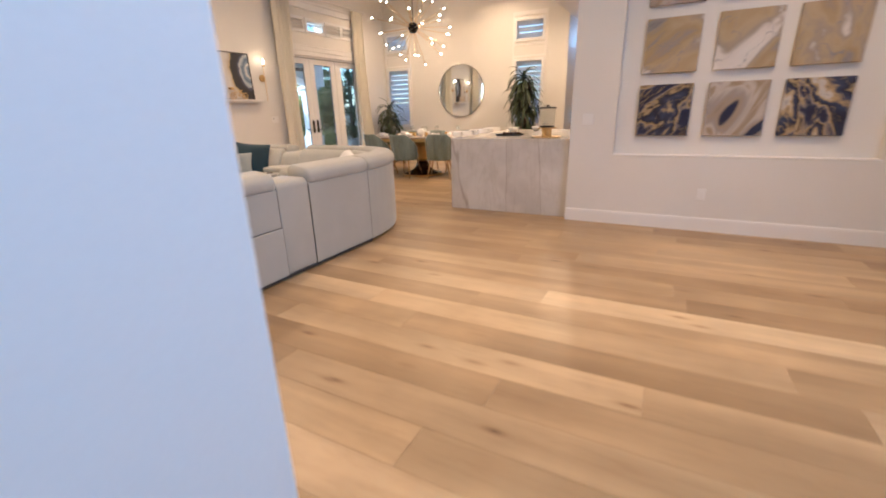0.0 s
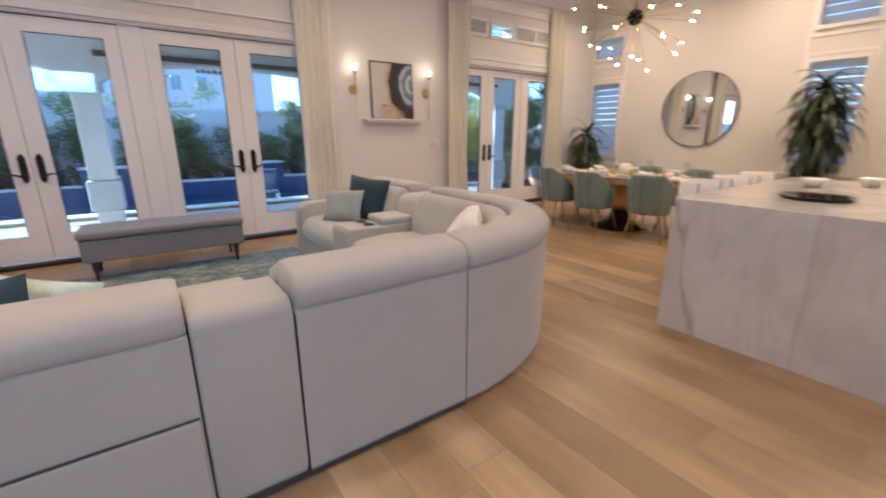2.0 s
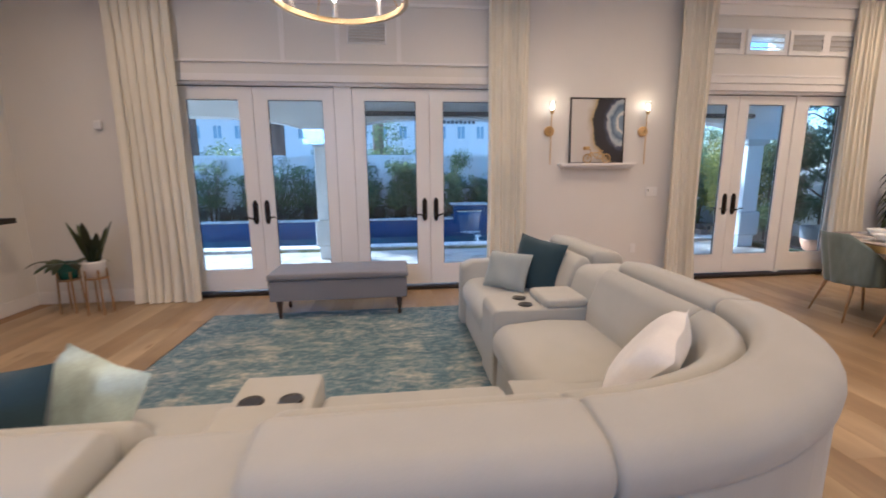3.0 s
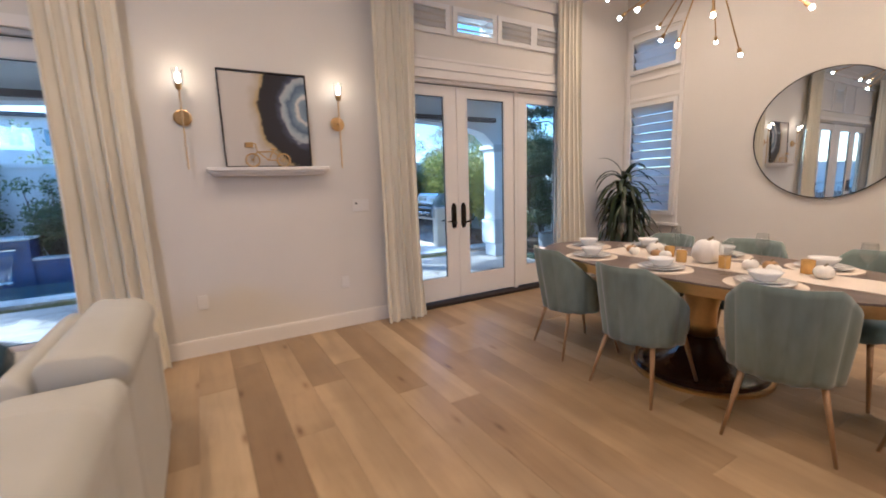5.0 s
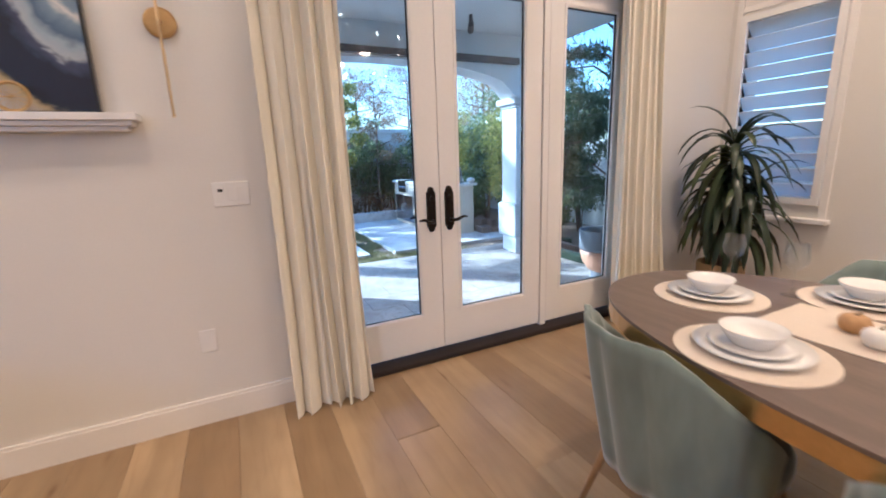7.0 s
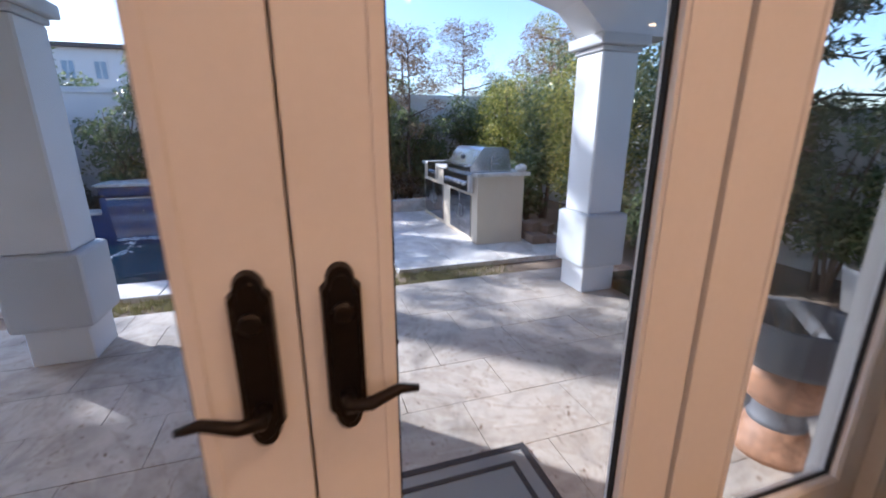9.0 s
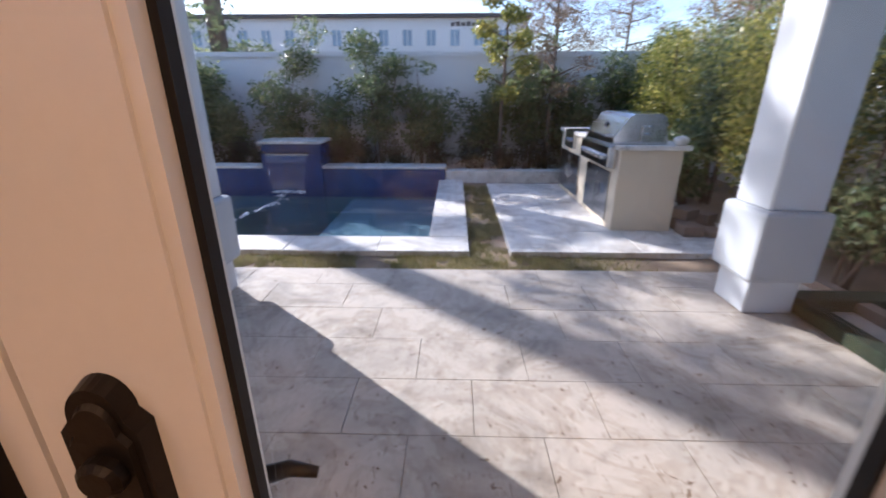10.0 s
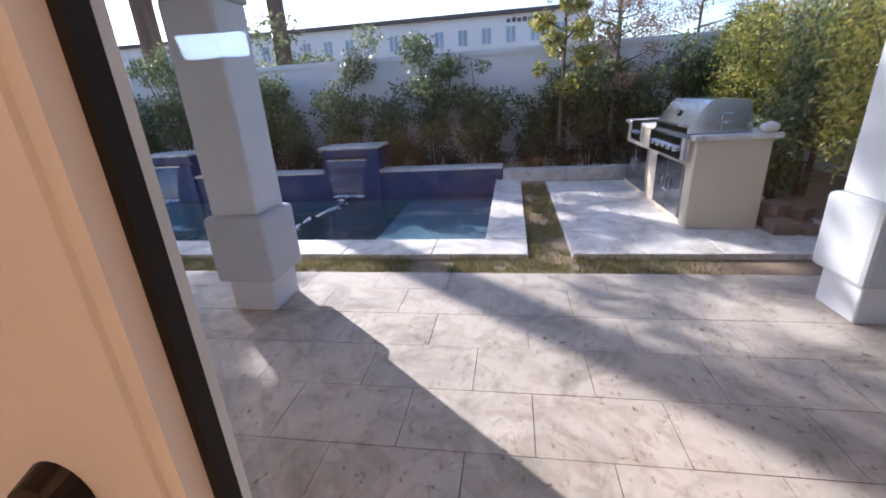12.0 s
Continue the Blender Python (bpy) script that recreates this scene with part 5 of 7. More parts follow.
def wall_plate(name, label, cat, x, y, z, w, h, axis, gangs):
    th = empty(name, x, y, z, label, cat)
    s = 0.007
    if axis == "x":
        part("plate", box(x, x + s, y - w / 2, y + w / 2, z - h / 2, z + h / 2, 0.003), M_WHITEPLASTIC, th)
        for k in range(gangs):
            yc = y + (k - (gangs - 1) / 2) * 0.046
            part("rocker" if "switch" in name else "socket", box(x + s, x + s + 0.003, yc - 0.016, yc + 0.016, z - 0.033, z + 0.033, 0.001), M_WHITEPLASTIC, th)
        if gangs == 3:
            part("display", box(x + s + 0.003, x + s + 0.004, y - 0.058, y - 0.036, z + 0.012, z + 0.026), M_BLACK, th, "small dark display")
    else:
        part("plate", box(x - w / 2, x + w / 2, y - s, y, z - h / 2, z + h / 2, 0.003), M_WHITEPLASTIC, th)
        for k in range(gangs):
            xc = x + (k - (gangs - 1) / 2) * 0.046
            part("rocker" if "switch" in name else "socket", box(xc - 0.016, xc + 0.016, y - s - 0.003, y - s, z - 0.033, z + 0.033, 0.001), M_WHITEPLASTIC, th)


wall_plate("light_switch", "white three-gang switch plate with a small dark display", "switch", WX, 6.87, 1.18, 0.165, 0.118, "x", 3)
wall_plate("power_outlet", "white wall outlet above the baseboard", "outlet", WX, 6.67, 0.45, 0.075, 0.118, "x", 1)
wall_plate("power_outlet", "white wall outlet above the baseboard", "outlet", WX, 5.46, 0.45, 0.075, 0.118, "x", 1)
wall_plate("light_switch", "white two-gang switch plate on the picture wall", "switch", -1.27, 5.68, 1.13, 0.118, 0.118, "y", 2)
wall_plate("power_outlet", "white wall outlet below the picture niche", "outlet", -0.11, 5.68, 0.38, 0.075, 0.118, "y", 1)
th = empty("motion_sensor", WX, 0.42, 1.98, "small white motion sensor on the wall", "sensor")
part("case", box(WX, WX + 0.04, 0.38, 0.46, 1.93, 2.03, 0.012), M_WHITEPLASTIC, th)

# mirror
th = empty("round_mirror", -5.16, NY, 1.1, "large round wall mirror in a thin dark metal rim", "mirror")
m_, nt_, b_ = nodes_of("mirror_silver")
b_.inputs["Base Color"].default_value, b_.inputs["Metallic"].default_value, b_.inputs["Roughness"].default_value = (0.86, 0.88, 0.87, 1), 1.0, 0.02
turn = pose(-5.17, NY, 1.715, 90, 0, 0)
bm = add_lathe(bmesh.new(), [(0.0, 0.022), (0.60, 0.022), (0.60, 0.004)], n=64, m=turn)
part("glass", bm, m_, th)
bm = add_lathe(bmesh.new(), [(0.60, 0.0), (0.607, 0.0), (0.607, 0.028), (0.60, 0.028), (0.60, 0.0)], n=64, m=turn)
part("rim", bm, M_BRONZE, th, "thin dark metal rim")

# ---- abstract canvases in the niche ----


def pour_material(name, k, base):
    m, nt, b = nodes_of(name)
    v = coords(nt)
    mp = nt.nodes.new("ShaderNodeMapping")
    mp.inputs["Location"].default_value = (k * 3.7, 0, k * 1.9)
    mp.inputs["Rotation"].default_value = (0, 0.6 + 0.5 * (k % 3), 0)
    nt.links.new(v, mp.inputs["Vector"])
    st = nt.nodes.new("ShaderNodeMapping")
    st.inputs["Scale"].default_value = (1.0, 1.0, 1.9)
    nt.links.new(mp.outputs[0], st.inputs["Vector"])
    big = noise_of(nt, st.outputs[0], 1.25, 4, 0.5, 1.1)
    veins = noise_of(nt, st.outputs[0], 1.6, 4, 0.5, 1.4)
    NAVY, DEEP, GOLD, WHITE, SAND = (0.006, 0.007, 0.025), (0.014, 0.018, 0.055), (0.42, 0.30, 0.14), (0.70, 0.67, 0.63), (0.34, 0.27, 0.19)
    if base == "gold":
        c = ramp_of(nt, big, [(0.28, (0.10, 0.11, 0.14)), (0.39, (0.28, 0.25, 0.22)), (0.45, (0.36, 0.27, 0.14)), (0.52, (0.42, 0.33, 0.20)), (0.58, (0.32, 0.27, 0.21)), (0.63, (0.62, 0.58, 0.54)), (0.72, WHITE)])
    elif base == "navy":
        c = ramp_of(nt, big, [(0.30, NAVY), (0.43, DEEP), (0.455, (0.22, 0.19, 0.17)), (0.475, GOLD), (0.50, NAVY), (0.56, (0.035, 0.045, 0.09)), (0.59, GOLD), (0.63, (0.58, 0.54, 0.48)), (0.69, (0.20, 0.20, 0.22)), (0.78, NAVY)])
    else:
        c = ramp_of(nt, big, [(0.30, NAVY), (0.40, DEEP), (0.425, SAND), (0.46, (0.33, 0.29, 0.26)), (0.50, (0.50, 0.45, 0.40)), (0.525, (0.30, 0.23, 0.14)), (0.56, (0.40, 0.36, 0.32)), (0.62, WHITE), (0.70, (0.33, 0.30, 0.28))])
    line = ramp_of(nt, veins, [(0.0, (0, 0, 0)), (0.492, (0, 0, 0)), (0.5, (0.8, 0.8, 0.8)), (0.508, (0, 0, 0))])
    c = mix_of(nt, line, c, GOLD if base != "gold" else (0.20, 0.21, 0.25))
    nt.links.new(c, b.inputs["Base Color"])
    b.inputs["Roughness"].default_value = 0.55
    bump_of(nt, b, veins, 0.1, 0.003)
    return m


kinds = ["navy", "sand", "navy", "gold", "gold", "gold", "sand", "navy", "sand"]
for r_, z0 in enumerate((0.955, 1.557, 2.159)):
    for c_, x0 in enumerate((-0.79, -0.18, 0.41)):
        k = r_ * 3 + c_
        th = empty("canvas_painting", x0 + 0.24, 5.77, z0, "square poured abstract canvas in %s with gold veins" % {"navy": "navy blue", "gold": "gold and grey", "sand": "sand, white and navy"}[kinds[k]], "painting", "niche canvases")
        part("canvas", box(x0, x0 + 0.475, 5.752, 5.79, z0, z0 + 0.495, 0.004), pour_material("poured_paint_%d" % k, k, kinds[k]), th)

# ---- chandeliers ----
M_BULB = glow("warm_clear_bulb", (1.0, 0.80, 0.54), 8.0)
th = empty("sputnik_chandelier", -5.12, 8.5, 2.8, "sputnik chandelier with dark centre, brass rods and many lit bulbs", "chandelier")
cx, cy, cz = -5.12, 8.5, 2.80
bm = bmesh.new()
bmesh.ops.create_uvsphere(bm, u_segments=20, v_segments=14, radius=0.10)
bmesh.ops.translate(bm, verts=bm.verts, vec=(cx, cy, cz))
part("hub", bm, M_BRONZE, th, "dark round hub", True)
part("suspension_rod", tube([(cx, cy, cz + 0.09), (cx, cy, CEIL)], 0.008), M_BRONZE, th)
part("canopy", lathe([(0.0, -0.03), (0.05, -0.025), (0.065, 0.0)], cx, cy, CEIL, 20), M_BRONZE, th)
for k in range(RODS):
    d, L_ = rod_of(k)
    c0 = HUB
    e = c0 + d * L_
    rod = part("rod", tube([c0 + d * 0.09, e], 0.0045, 6), M_BRASS, th)
    part("socket", tube([e, e + d * 0.035], [0.011, 0.013], 8), M_BRASS, rod)
    bm = bmesh.new()
    bmesh.ops.create_icosphere(bm, subdivisions=2, radius=0.0145)
    bmesh.ops.translate(bm, verts=bm.verts, vec=e + d * 0.052)
    part("bulb", bm, M_BULB, rod, "lit round bulb", True)
th = empty("ring_chandelier", -5.3, 3.28, 2.540, "round pale gold ring chandelier with candle lamps", "chandelier")
bm = bmesh.new()
n = 48
for rr, zz in ((0.43, 2.550),):
    pr = [(-0.012, -0.018), (0.012, -0.018), (0.012, 0.018), (-0.012, 0.018)]
    rings = [[bm.verts.new((-5.3 + (rr + p) * math.cos(2 * math.pi * i / n), 3.28 + (rr + p) * math.sin(2 * math.pi * i / n), zz + q)) for p, q in pr] for i in range(n)]
    for i in range(n):
        for j in range(4):
            bm.faces.new((rings[i][j], rings[(i + 1) % n][j], rings[(i + 1) % n][(j + 1) % 4], rings[i][(j + 1) % 4]))
part("ring", bm, M_PALEGOLD, th)
for k in range(8):
    a = 2 * math.pi * k / 8 + 0.2
    x, y = -5.3 + 0.43 * math.cos(a), 3.28 + 0.43 * math.sin(a)
    cd = part("candle", lathe([(0.0, 2.568), (0.028, 2.568), (0.028, 2.578), (0.013, 2.580), (0.013, 2.670), (0.0, 2.672)], x, y, 0, 14), M_WHITEPLASTIC, th, "white candle sleeve")
    part("flame_bulb", lathe([(0.0, 2.672), (0.012, 2.690), (0.014, 2.710), (0.0, 2.750)], x, y, 0, 10), M_BULB, cd, "lit flame bulb", True)
for k in range(4):
    a = 2 * math.pi * k / 4 + 0.5
    part("chain", tube([(-5.3 + 0.43 * math.cos(a), 3.28 + 0.43 * math.sin(a), 2.568), (-5.3, 3.28, 3.25)], 0.004, 6), M_PALEGOLD, th)
part("suspension_rod", tube([(-5.3, 3.28, 3.25), (-5.3, 3.28, CEIL)], 0.006), M_PALEGOLD, th)

# ---- sectional sofa ----
M_SOFA = plain("oatmeal_woven_upholstery", (0.435, 0.43, 0.385), 0.9, vary=0.05, big=2.5, fine=260, bump=0.10, sheen=0.25)
# near-black for shade painted into the sofa's gaps, seams and bottom edge
M_GAPSHADE = plain("painted_gap_shade", (0.05, 0.047, 0.045), 0.9)
M_TEAL = plain("deep_teal_cushion", (0.018, 0.048, 0.068), 0.8, vary=0.2, fine=200, bump=0.1, sheen=0.4)
M_SAGE = plain("grey_sage_cushion", (0.33, 0.36, 0.35), 0.85, vary=0.08, fine=200, bump=0.1, sheen=0.3)
M_WHITECUSH = plain("soft_white_cushion", (0.76, 0.74, 0.71), 0.85, vary=0.06, big=5, fine=150, bump=0.1, sheen=0.3)
M_MINT = plain("mint_and_white_cushion", (0.50, 0.60, 0.55), 0.85, vary=0.25, big=6, fine=150, bump=0.1, sheen=0.3)
M_CUP = plain("dark_cup_well", (0.03, 0.028, 0.026), 0.3)


def sweep(prof, stations, cap=0.02):
    """A closed profile (d inward, z) carried along stations (x, y, nx, ny), with softly rounded ends."""
    c = Vector((sum(p[0] for p in prof) / len(prof), sum(p[1] for p in prof) / len(prof)))
    rows = []
    first, last = stations[0], stations[-1]

    def shifted(s, o, by):
        t = Vector((s[0] - o[0], s[1] - o[1])).normalized() * by
        return (s[0] + t.x, s[1] + t.y, s[2], s[3])
    run = []
    if cap:
        run.append((first, 1 - cap * 3.2 / 0.4 * 0.4))
        run.append((shifted(first, stations[1], -cap * 0.4), 1 - cap * 1.0))
        run.append((shifted(first, stations[1], -cap), 1.0))
        run += [(s, 1.0) for s in stations[1:-1]]
        run.append((shifted(last, stations[-2], -cap), 1.0))
        run.append((shifted(last, stations[-2], -cap * 0.4), 1 - cap * 1.0))
        run.append((last, 1 - cap * 3.2 / 0.4 * 0.4))
    else:
        run = [(s, 1.0) for s in stations]
    bm = bmesh.new()
    for s, k in run:
        rows.append([bm.verts.new((s[0] + s[2] * (c.x + (d - c.x) * k), s[1] + s[3] * (c.x + (d - c.x) * k), c.y + (z - c.y) * k)) for d, z in prof])
    m_ = len(prof)
    for a, b in zip(rows, rows[1:]):
        for i in range(m_):
            bm.faces.new((a[i], b[i], b[(i + 1) % m_], a[(i + 1) % m_]))
    bm.faces.new(rows[0])
    bm.faces.new(rows[-1][::-1])
    return bm


def rounded(points, r=0.03, n=4):
    """A polygon of (d, z) with its corners rounded."""
    out = []
    m_ = len(points)
    for i in range(m_):
        p, a, b = Vector(points[i]), Vector(points[i - 1]), Vector(points[(i + 1) % m_])
        ra = min(r, (a - p).length * 0.45, (b - p).length * 0.45)
        s, e = p + (a - p).normalized() * ra, p + (b - p).normalized() * ra
        for k in range(n + 1):
            t = k / n
            out.append(tuple((1 - t) ** 2 * s + 2 * t * (1 - t) * p + t * t * e))
    return out


SHELL = rounded([(0.0, 0.025), (0.0, 0.725), (0.20, 0.725), (0.24, 0.30), (0.24, 0.025)], 0.012, 2)
HEAD = rounded([(-0.012, 0.715), (-0.018, 0.80), (0.03, 0.848), (0.195, 0.868), (0.24, 0.835), (0.23, 0.745), (0.20, 0.715)], 0.04, 4)
BACKC = rounded([(0.21, 0.42), (0.238, 0.79), (0.29, 0.828), (0.36, 0.785), (0.44, 0.56), (0.45, 0.42)], 0.05, 4)
SEAT = rounded([(0.30, 0.28), (0.32, 0.475), (0.70, 0.50), (1.0, 0.475), (1.065, 0.40), (1.05, 0.26), (0.90, 0.24)], 0.06, 4)
FRONT = rounded([(0.24, 0.03), (0.24, 0.28), (1.02, 0.26), (1.03, 0.03)], 0.02, 2)
CONSOLE_BACK = rounded([(0.0, 0.025), (0.0, 0.74), (0.03, 0.775), (0.30, 0.775), (0.36, 0.73), (0.42, 0.53), (0.42, 0.025)], 0.03, 3)
CONSOLE = rounded([(0.40, 0.03), (0.40, 0.555), (1.03, 0.565), (1.05, 0.53), (1.05, 0.03)], 0.02, 3)
ARM = rounded([(0.0, 0.025), (0.0, 0.60), (0.03, 0.625), (0.95, 0.63), (1.06, 0.58), (1.07, 0.025)], 0.04, 4)

sofa = empty("sectional_sofa", -3.6, 3.6, 0.02, "large oatmeal fabric reclining sectional sofa with a curved corner", "sofa")


def along(a, b, fixed, inward, axis):
    n_ = 3
    if axis == "y":
        return [(fixed, a + (b - a) * i / (n_ - 1), inward, 0) for i in range(n_)]
    return [(a + (b - a) * i / (n_ - 1), fixed, 0, inward) for i in range(n_)]


def seat_unit(st, curved=False):
    part("back_shell", sweep(SHELL, st, 0.004 if not curved else 0.004), M_SOFA, sofa, smooth=False)
    part("headrest", sweep(HEAD, st, 0.035), M_SOFA, sofa, "padded headrest roll", True)
    part("back_cushion", sweep(BACKC, st, 0.03), M_SOFA, sofa, smooth=True)
    part("seat_cushion", sweep(SEAT, st, 0.03), M_SOFA, sofa, smooth=True)
    part("front_panel", sweep(FRONT, st, 0.006), M_SOFA, sofa)


def console_unit(st):
    part("console_back", sweep(CONSOLE_BACK, st, 0.012), M_SOFA, sofa, smooth=True)
    con = part("console", sweep(CONSOLE, st, 0.012), M_SOFA, sofa, "storage console with two cup holders")
    mid = st[1]
    tx, ty = (0, 1) if mid[2] else (1, 0)
    for o in (-0.075, 0.075):
        x, y = mid[0] + mid[2] * 0.81 + tx * o, mid[1] + mid[3] * 0.81 + ty * o
        part("cup_holder", lathe([(0.0, 0.568), (0.036, 0.568), (0.044, 0.572), (0.048, 0.566)], x, y, 0, 20), M_CUP, con, "dark round cup holder")
    x0, y0 = mid[0] + mid[2] * 0.56, mid[1] + mid[3] * 0.56
    if mid[2]:
        part("console_lid", box(x0 - 0.15, x0 + 0.15, y0 - 0.148, y0 + 0.148, 0.555, 0.620, 0.026, 3), M_SOFA, con, "padded lid")
    else:
        part("console_lid", box(x0 - 0.165, x0 + 0.165, y0 - 0.15, y0 + 0.15, 0.555, 0.620, 0.026, 3), M_SOFA, con, "padded lid")


XB, YB = -3.05, 5.25
part("armrest", sweep(ARM, along(1.955, 2.105, XB - 0.0, -1, "y"), 0.02), M_SOFA, sofa, "padded end armrest", True)
seat_unit(along(2.112, 2.935, XB, -1, "y"))
flap = bmesh.new()
edge_ = [(1.957, 0.035), (2.930, 0.035), (2.930, 0.425), (2.215, 0.425), (2.165, 0.55), (2.115, 0.612), (1.985, 0.612), (1.957, 0.59)]
flap_in = [flap.verts.new((XB - 0.002, y, z)) for y, z in edge_]
flap_mid = [flap.verts.new((XB + 0.012, y, z)) for y, z in edge_]
flap_out = [flap.verts.new((XB + 0.017, y + (0.006 if y < 2.2 else -0.006), z + (0.006 if z < 0.1 else -0.006))) for y, z in edge_]
for i in range(len(edge_)):
    j = (i + 1) % len(edge_)
    flap.faces.new((flap_in[i], flap_in[j], flap_mid[j], flap_mid[i]))
    flap.faces.new((flap_mid[i], flap_mid[j], flap_out[j], flap_out[i]))
flap.faces.new(flap_out)
part("rear_flap", flap, M_SOFA, sofa, "flush rear fabric panel running into the arm")
# thin dark strips paint the shade in the rear seams
part("seam", boxes((XB + 0.002, XB + 0.0125, 2.215, 2.93, 0.4255, 0.4300)), M_GAPSHADE, sofa, "dark strip painting the shaded seam across the sofa's rear")
part("seam", tube([(XB + 0.005, 2.212, 0.430), (XB + 0.005, 2.163, 0.553), (XB + 0.005, 2.113, 0.618)], 0.005, 6), M_GAPSHADE, sofa, "dark strip painting the shaded seam beside the end arm")
# dark strip paints the shade below the sofa's bottom edge
part("base_shade", boxes((XB - 0.02, XB + 0.006, 1.97, 4.05, 0.012, 0.032), (-4.0, -3.07, 1.96, 1.99, 0.012, 0.032)), M_GAPSHADE, sofa, "dark strip painting the shade under the sofa's bottom edge")
console_unit(along(2.942, 3.262, XB, -1, "y"))
seat_unit(along(3.27, 4.055, XB, -1, "y"))
arc = []
for k in range(15):
    a = math.pi / 2 * k / 14
    px, py = -3.97 + 0.92 * math.cos(a), 4.062 + (YB - 4.062) * math.sin(a)
    nx_, ny_ = -math.cos(a) / 0.92, -math.sin(a) / (YB - 4.062)
    l_ = math.hypot(nx_, ny_)
    arc.append((px, py, nx_ / l_, ny_ / l_))
part("back_shell", sweep(SHELL, arc, 0.004), M_SOFA, sofa)
part("headrest", sweep(HEAD, arc, 0.03), M_SOFA, sofa, "curved padded headrest roll", True)
part("back_cushion", sweep(BACKC, arc, 0.02), M_SOFA, sofa, smooth=True)
bm = bmesh.new()
outer = [bm.verts.new((s[0] + s[2] * 0.40, s[1] + s[3] * 0.40, 0.505)) for s in arc]
pivot = bm.verts.new((-4.08, 4.10, 0.47))
low = [bm.verts.new((s[0] + s[2] * 0.40, s[1] + s[3] * 0.40, 0.05)) for s in arc]
pl = bm.verts.new((-4.08, 4.10, 0.05))
for i in range(len(arc) - 1):
    bm.faces.new((outer[i], outer[i + 1], pivot))
    bm.faces.new((low[i], pl, low[i + 1]))
    bm.faces.new((outer[i], low[i], low[i + 1], outer[i + 1]))
bm.faces.new((outer[0], pivot, pl, low[0]))
bm.faces.new((outer[-1], low[-1], pl, pivot))
part("corner_seat", bm, M_SOFA, sofa, "wedge-shaped corner seat")
seat_unit(along(-3.978, -4.80, YB, -1, "x"))
console_unit(along(-4.808, -5.15, YB, -1, "x"))
seat_unit(along(-5.158, -6.02, YB, -1, "x"))
part("armrest", sweep(ARM, along(-6.028, -6.20, YB, -1, "x"), 0.02), M_SOFA, sofa, "padded end armrest", True)
# dark fillers paint the shade in the gaps between units
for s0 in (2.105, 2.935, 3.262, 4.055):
    part("seam", boxes((XB - 0.20, XB - 0.006, s0, s0 + 0.0075, 0.03, 0.70 if s0 > 2.2 else 0.5), (XB - 1.0, XB - 0.20, s0, s0 + 0.0075, 0.03, 0.42)), M_GAPSHADE, sofa, "dark strip painting the shade in the gap between sofa units")
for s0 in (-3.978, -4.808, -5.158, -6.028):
    part("seam", boxes((s0, s0 + 0.0075, YB - 0.20, YB - 0.006, 0.03, 0.70 if s0 > -6 else 0.5), (s0, s0 + 0.0075, YB - 1.0, YB - 0.20, 0.03, 0.42)), M_GAPSHADE, sofa, "dark strip painting the shade in the gap between sofa units")
feet = bmesh.new()
for x, y in ((-3.15, 2.05), (-3.95, 2.05), (-3.15, 3.1), (-3.95, 3.1), (-3.2, 4.2), (-4.1, 5.05), (-5.0, 5.05), (-6.1, 5.05), (-6.1, 4.3), (-5.0, 4.3)):
    add_lathe(feet, [(0.03, 0.0), (0.035, 0.04)], x, y, 0, 12)
part("feet", feet, M_BLACK, sofa, "short black feet")


def cushion(name, w, h, t, mat, m, label):
    n_ = 14
    vs, fs = [], []
    for side in (1, -1):
        for j in range(n_ + 1):
            for i in range(n_ + 1):
                u, v = 2 * i / n_ - 1, 2 * j / n_ - 1
                k = (1 - u ** 4) * (1 - v ** 4)
                pin = 1 - 0.06 * (1 - (u * v) ** 2)
                z = side * t / 2 * max(0.0, k) ** 0.45 + 0.006 * math.sin(5 * u + 3 * v)
                vs.append(tuple(m @ Vector((u * w / 2 * pin, z, v * h / 2 * pin))))
    q = (n_ + 1) ** 2
    for j in range(n_):
        for i in range(n_):
            a = j * (n_ + 1) + i
            fs.append((a, a + 1, a + n_ + 2, a + n_ + 1))
            fs.append((q + a, q + a + n_ + 1, q + a + n_ + 2, q + a + 1))
    ob = raw(name, vs, fs, mat, None, "", True)
    tagged(ob, label, "cushion", "sofa cushions")


cushion("throw_pillow", 0.46, 0.44, 0.15, M_TEAL, pose(-5.54, 4.73, 0.69, -16, 6, 32), "deep teal throw pillow leaning on the sofa")
cushion("throw_pillow", 0.44, 0.32, 0.14, M_SAGE, pose(-5.60, 4.50, 0.635, -24, -3, 34), "grey-sage throw pillow on the sofa seat")
cushion("throw_pillow", 0.52, 0.38, 0.16, M_WHITECUSH, pose(-3.80, 4.60, 0.67, -38, 4, -42), "soft white throw pillow in the sofa's corner")
cushion("throw_pillow", 0.46, 0.46, 0.15, M_TEAL, pose(-3.64, 2.28, 0.60, -20, -6, 84), "deep teal throw pillow on the sofa seat")
cushion("throw_pillow", 0.42, 0.42, 0.14, M_MINT, pose(-3.86, 2.44, 0.565, -24, 10, 66), "mint and white throw pillow on the sofa seat")

# ---- rug and bench ----
m_rug, nt_, b_ = nodes_of("distressed_blue_rug")
v_ = coords(nt_)
mp_ = nt_.nodes.new("ShaderNodeMapping")
mp_.inputs["Scale"].default_value = (2.2, 1.0, 1)
nt_.links.new(v_, mp_.inputs["Vector"])
r1, r2, r3 = noise_of(nt_, mp_.outputs[0], 2.6, 8, 0.78, 0.5), noise_of(nt_, mp_.outputs[0], 14.0, 5, 0.75), noise_of(nt_, v_, 260, 2)
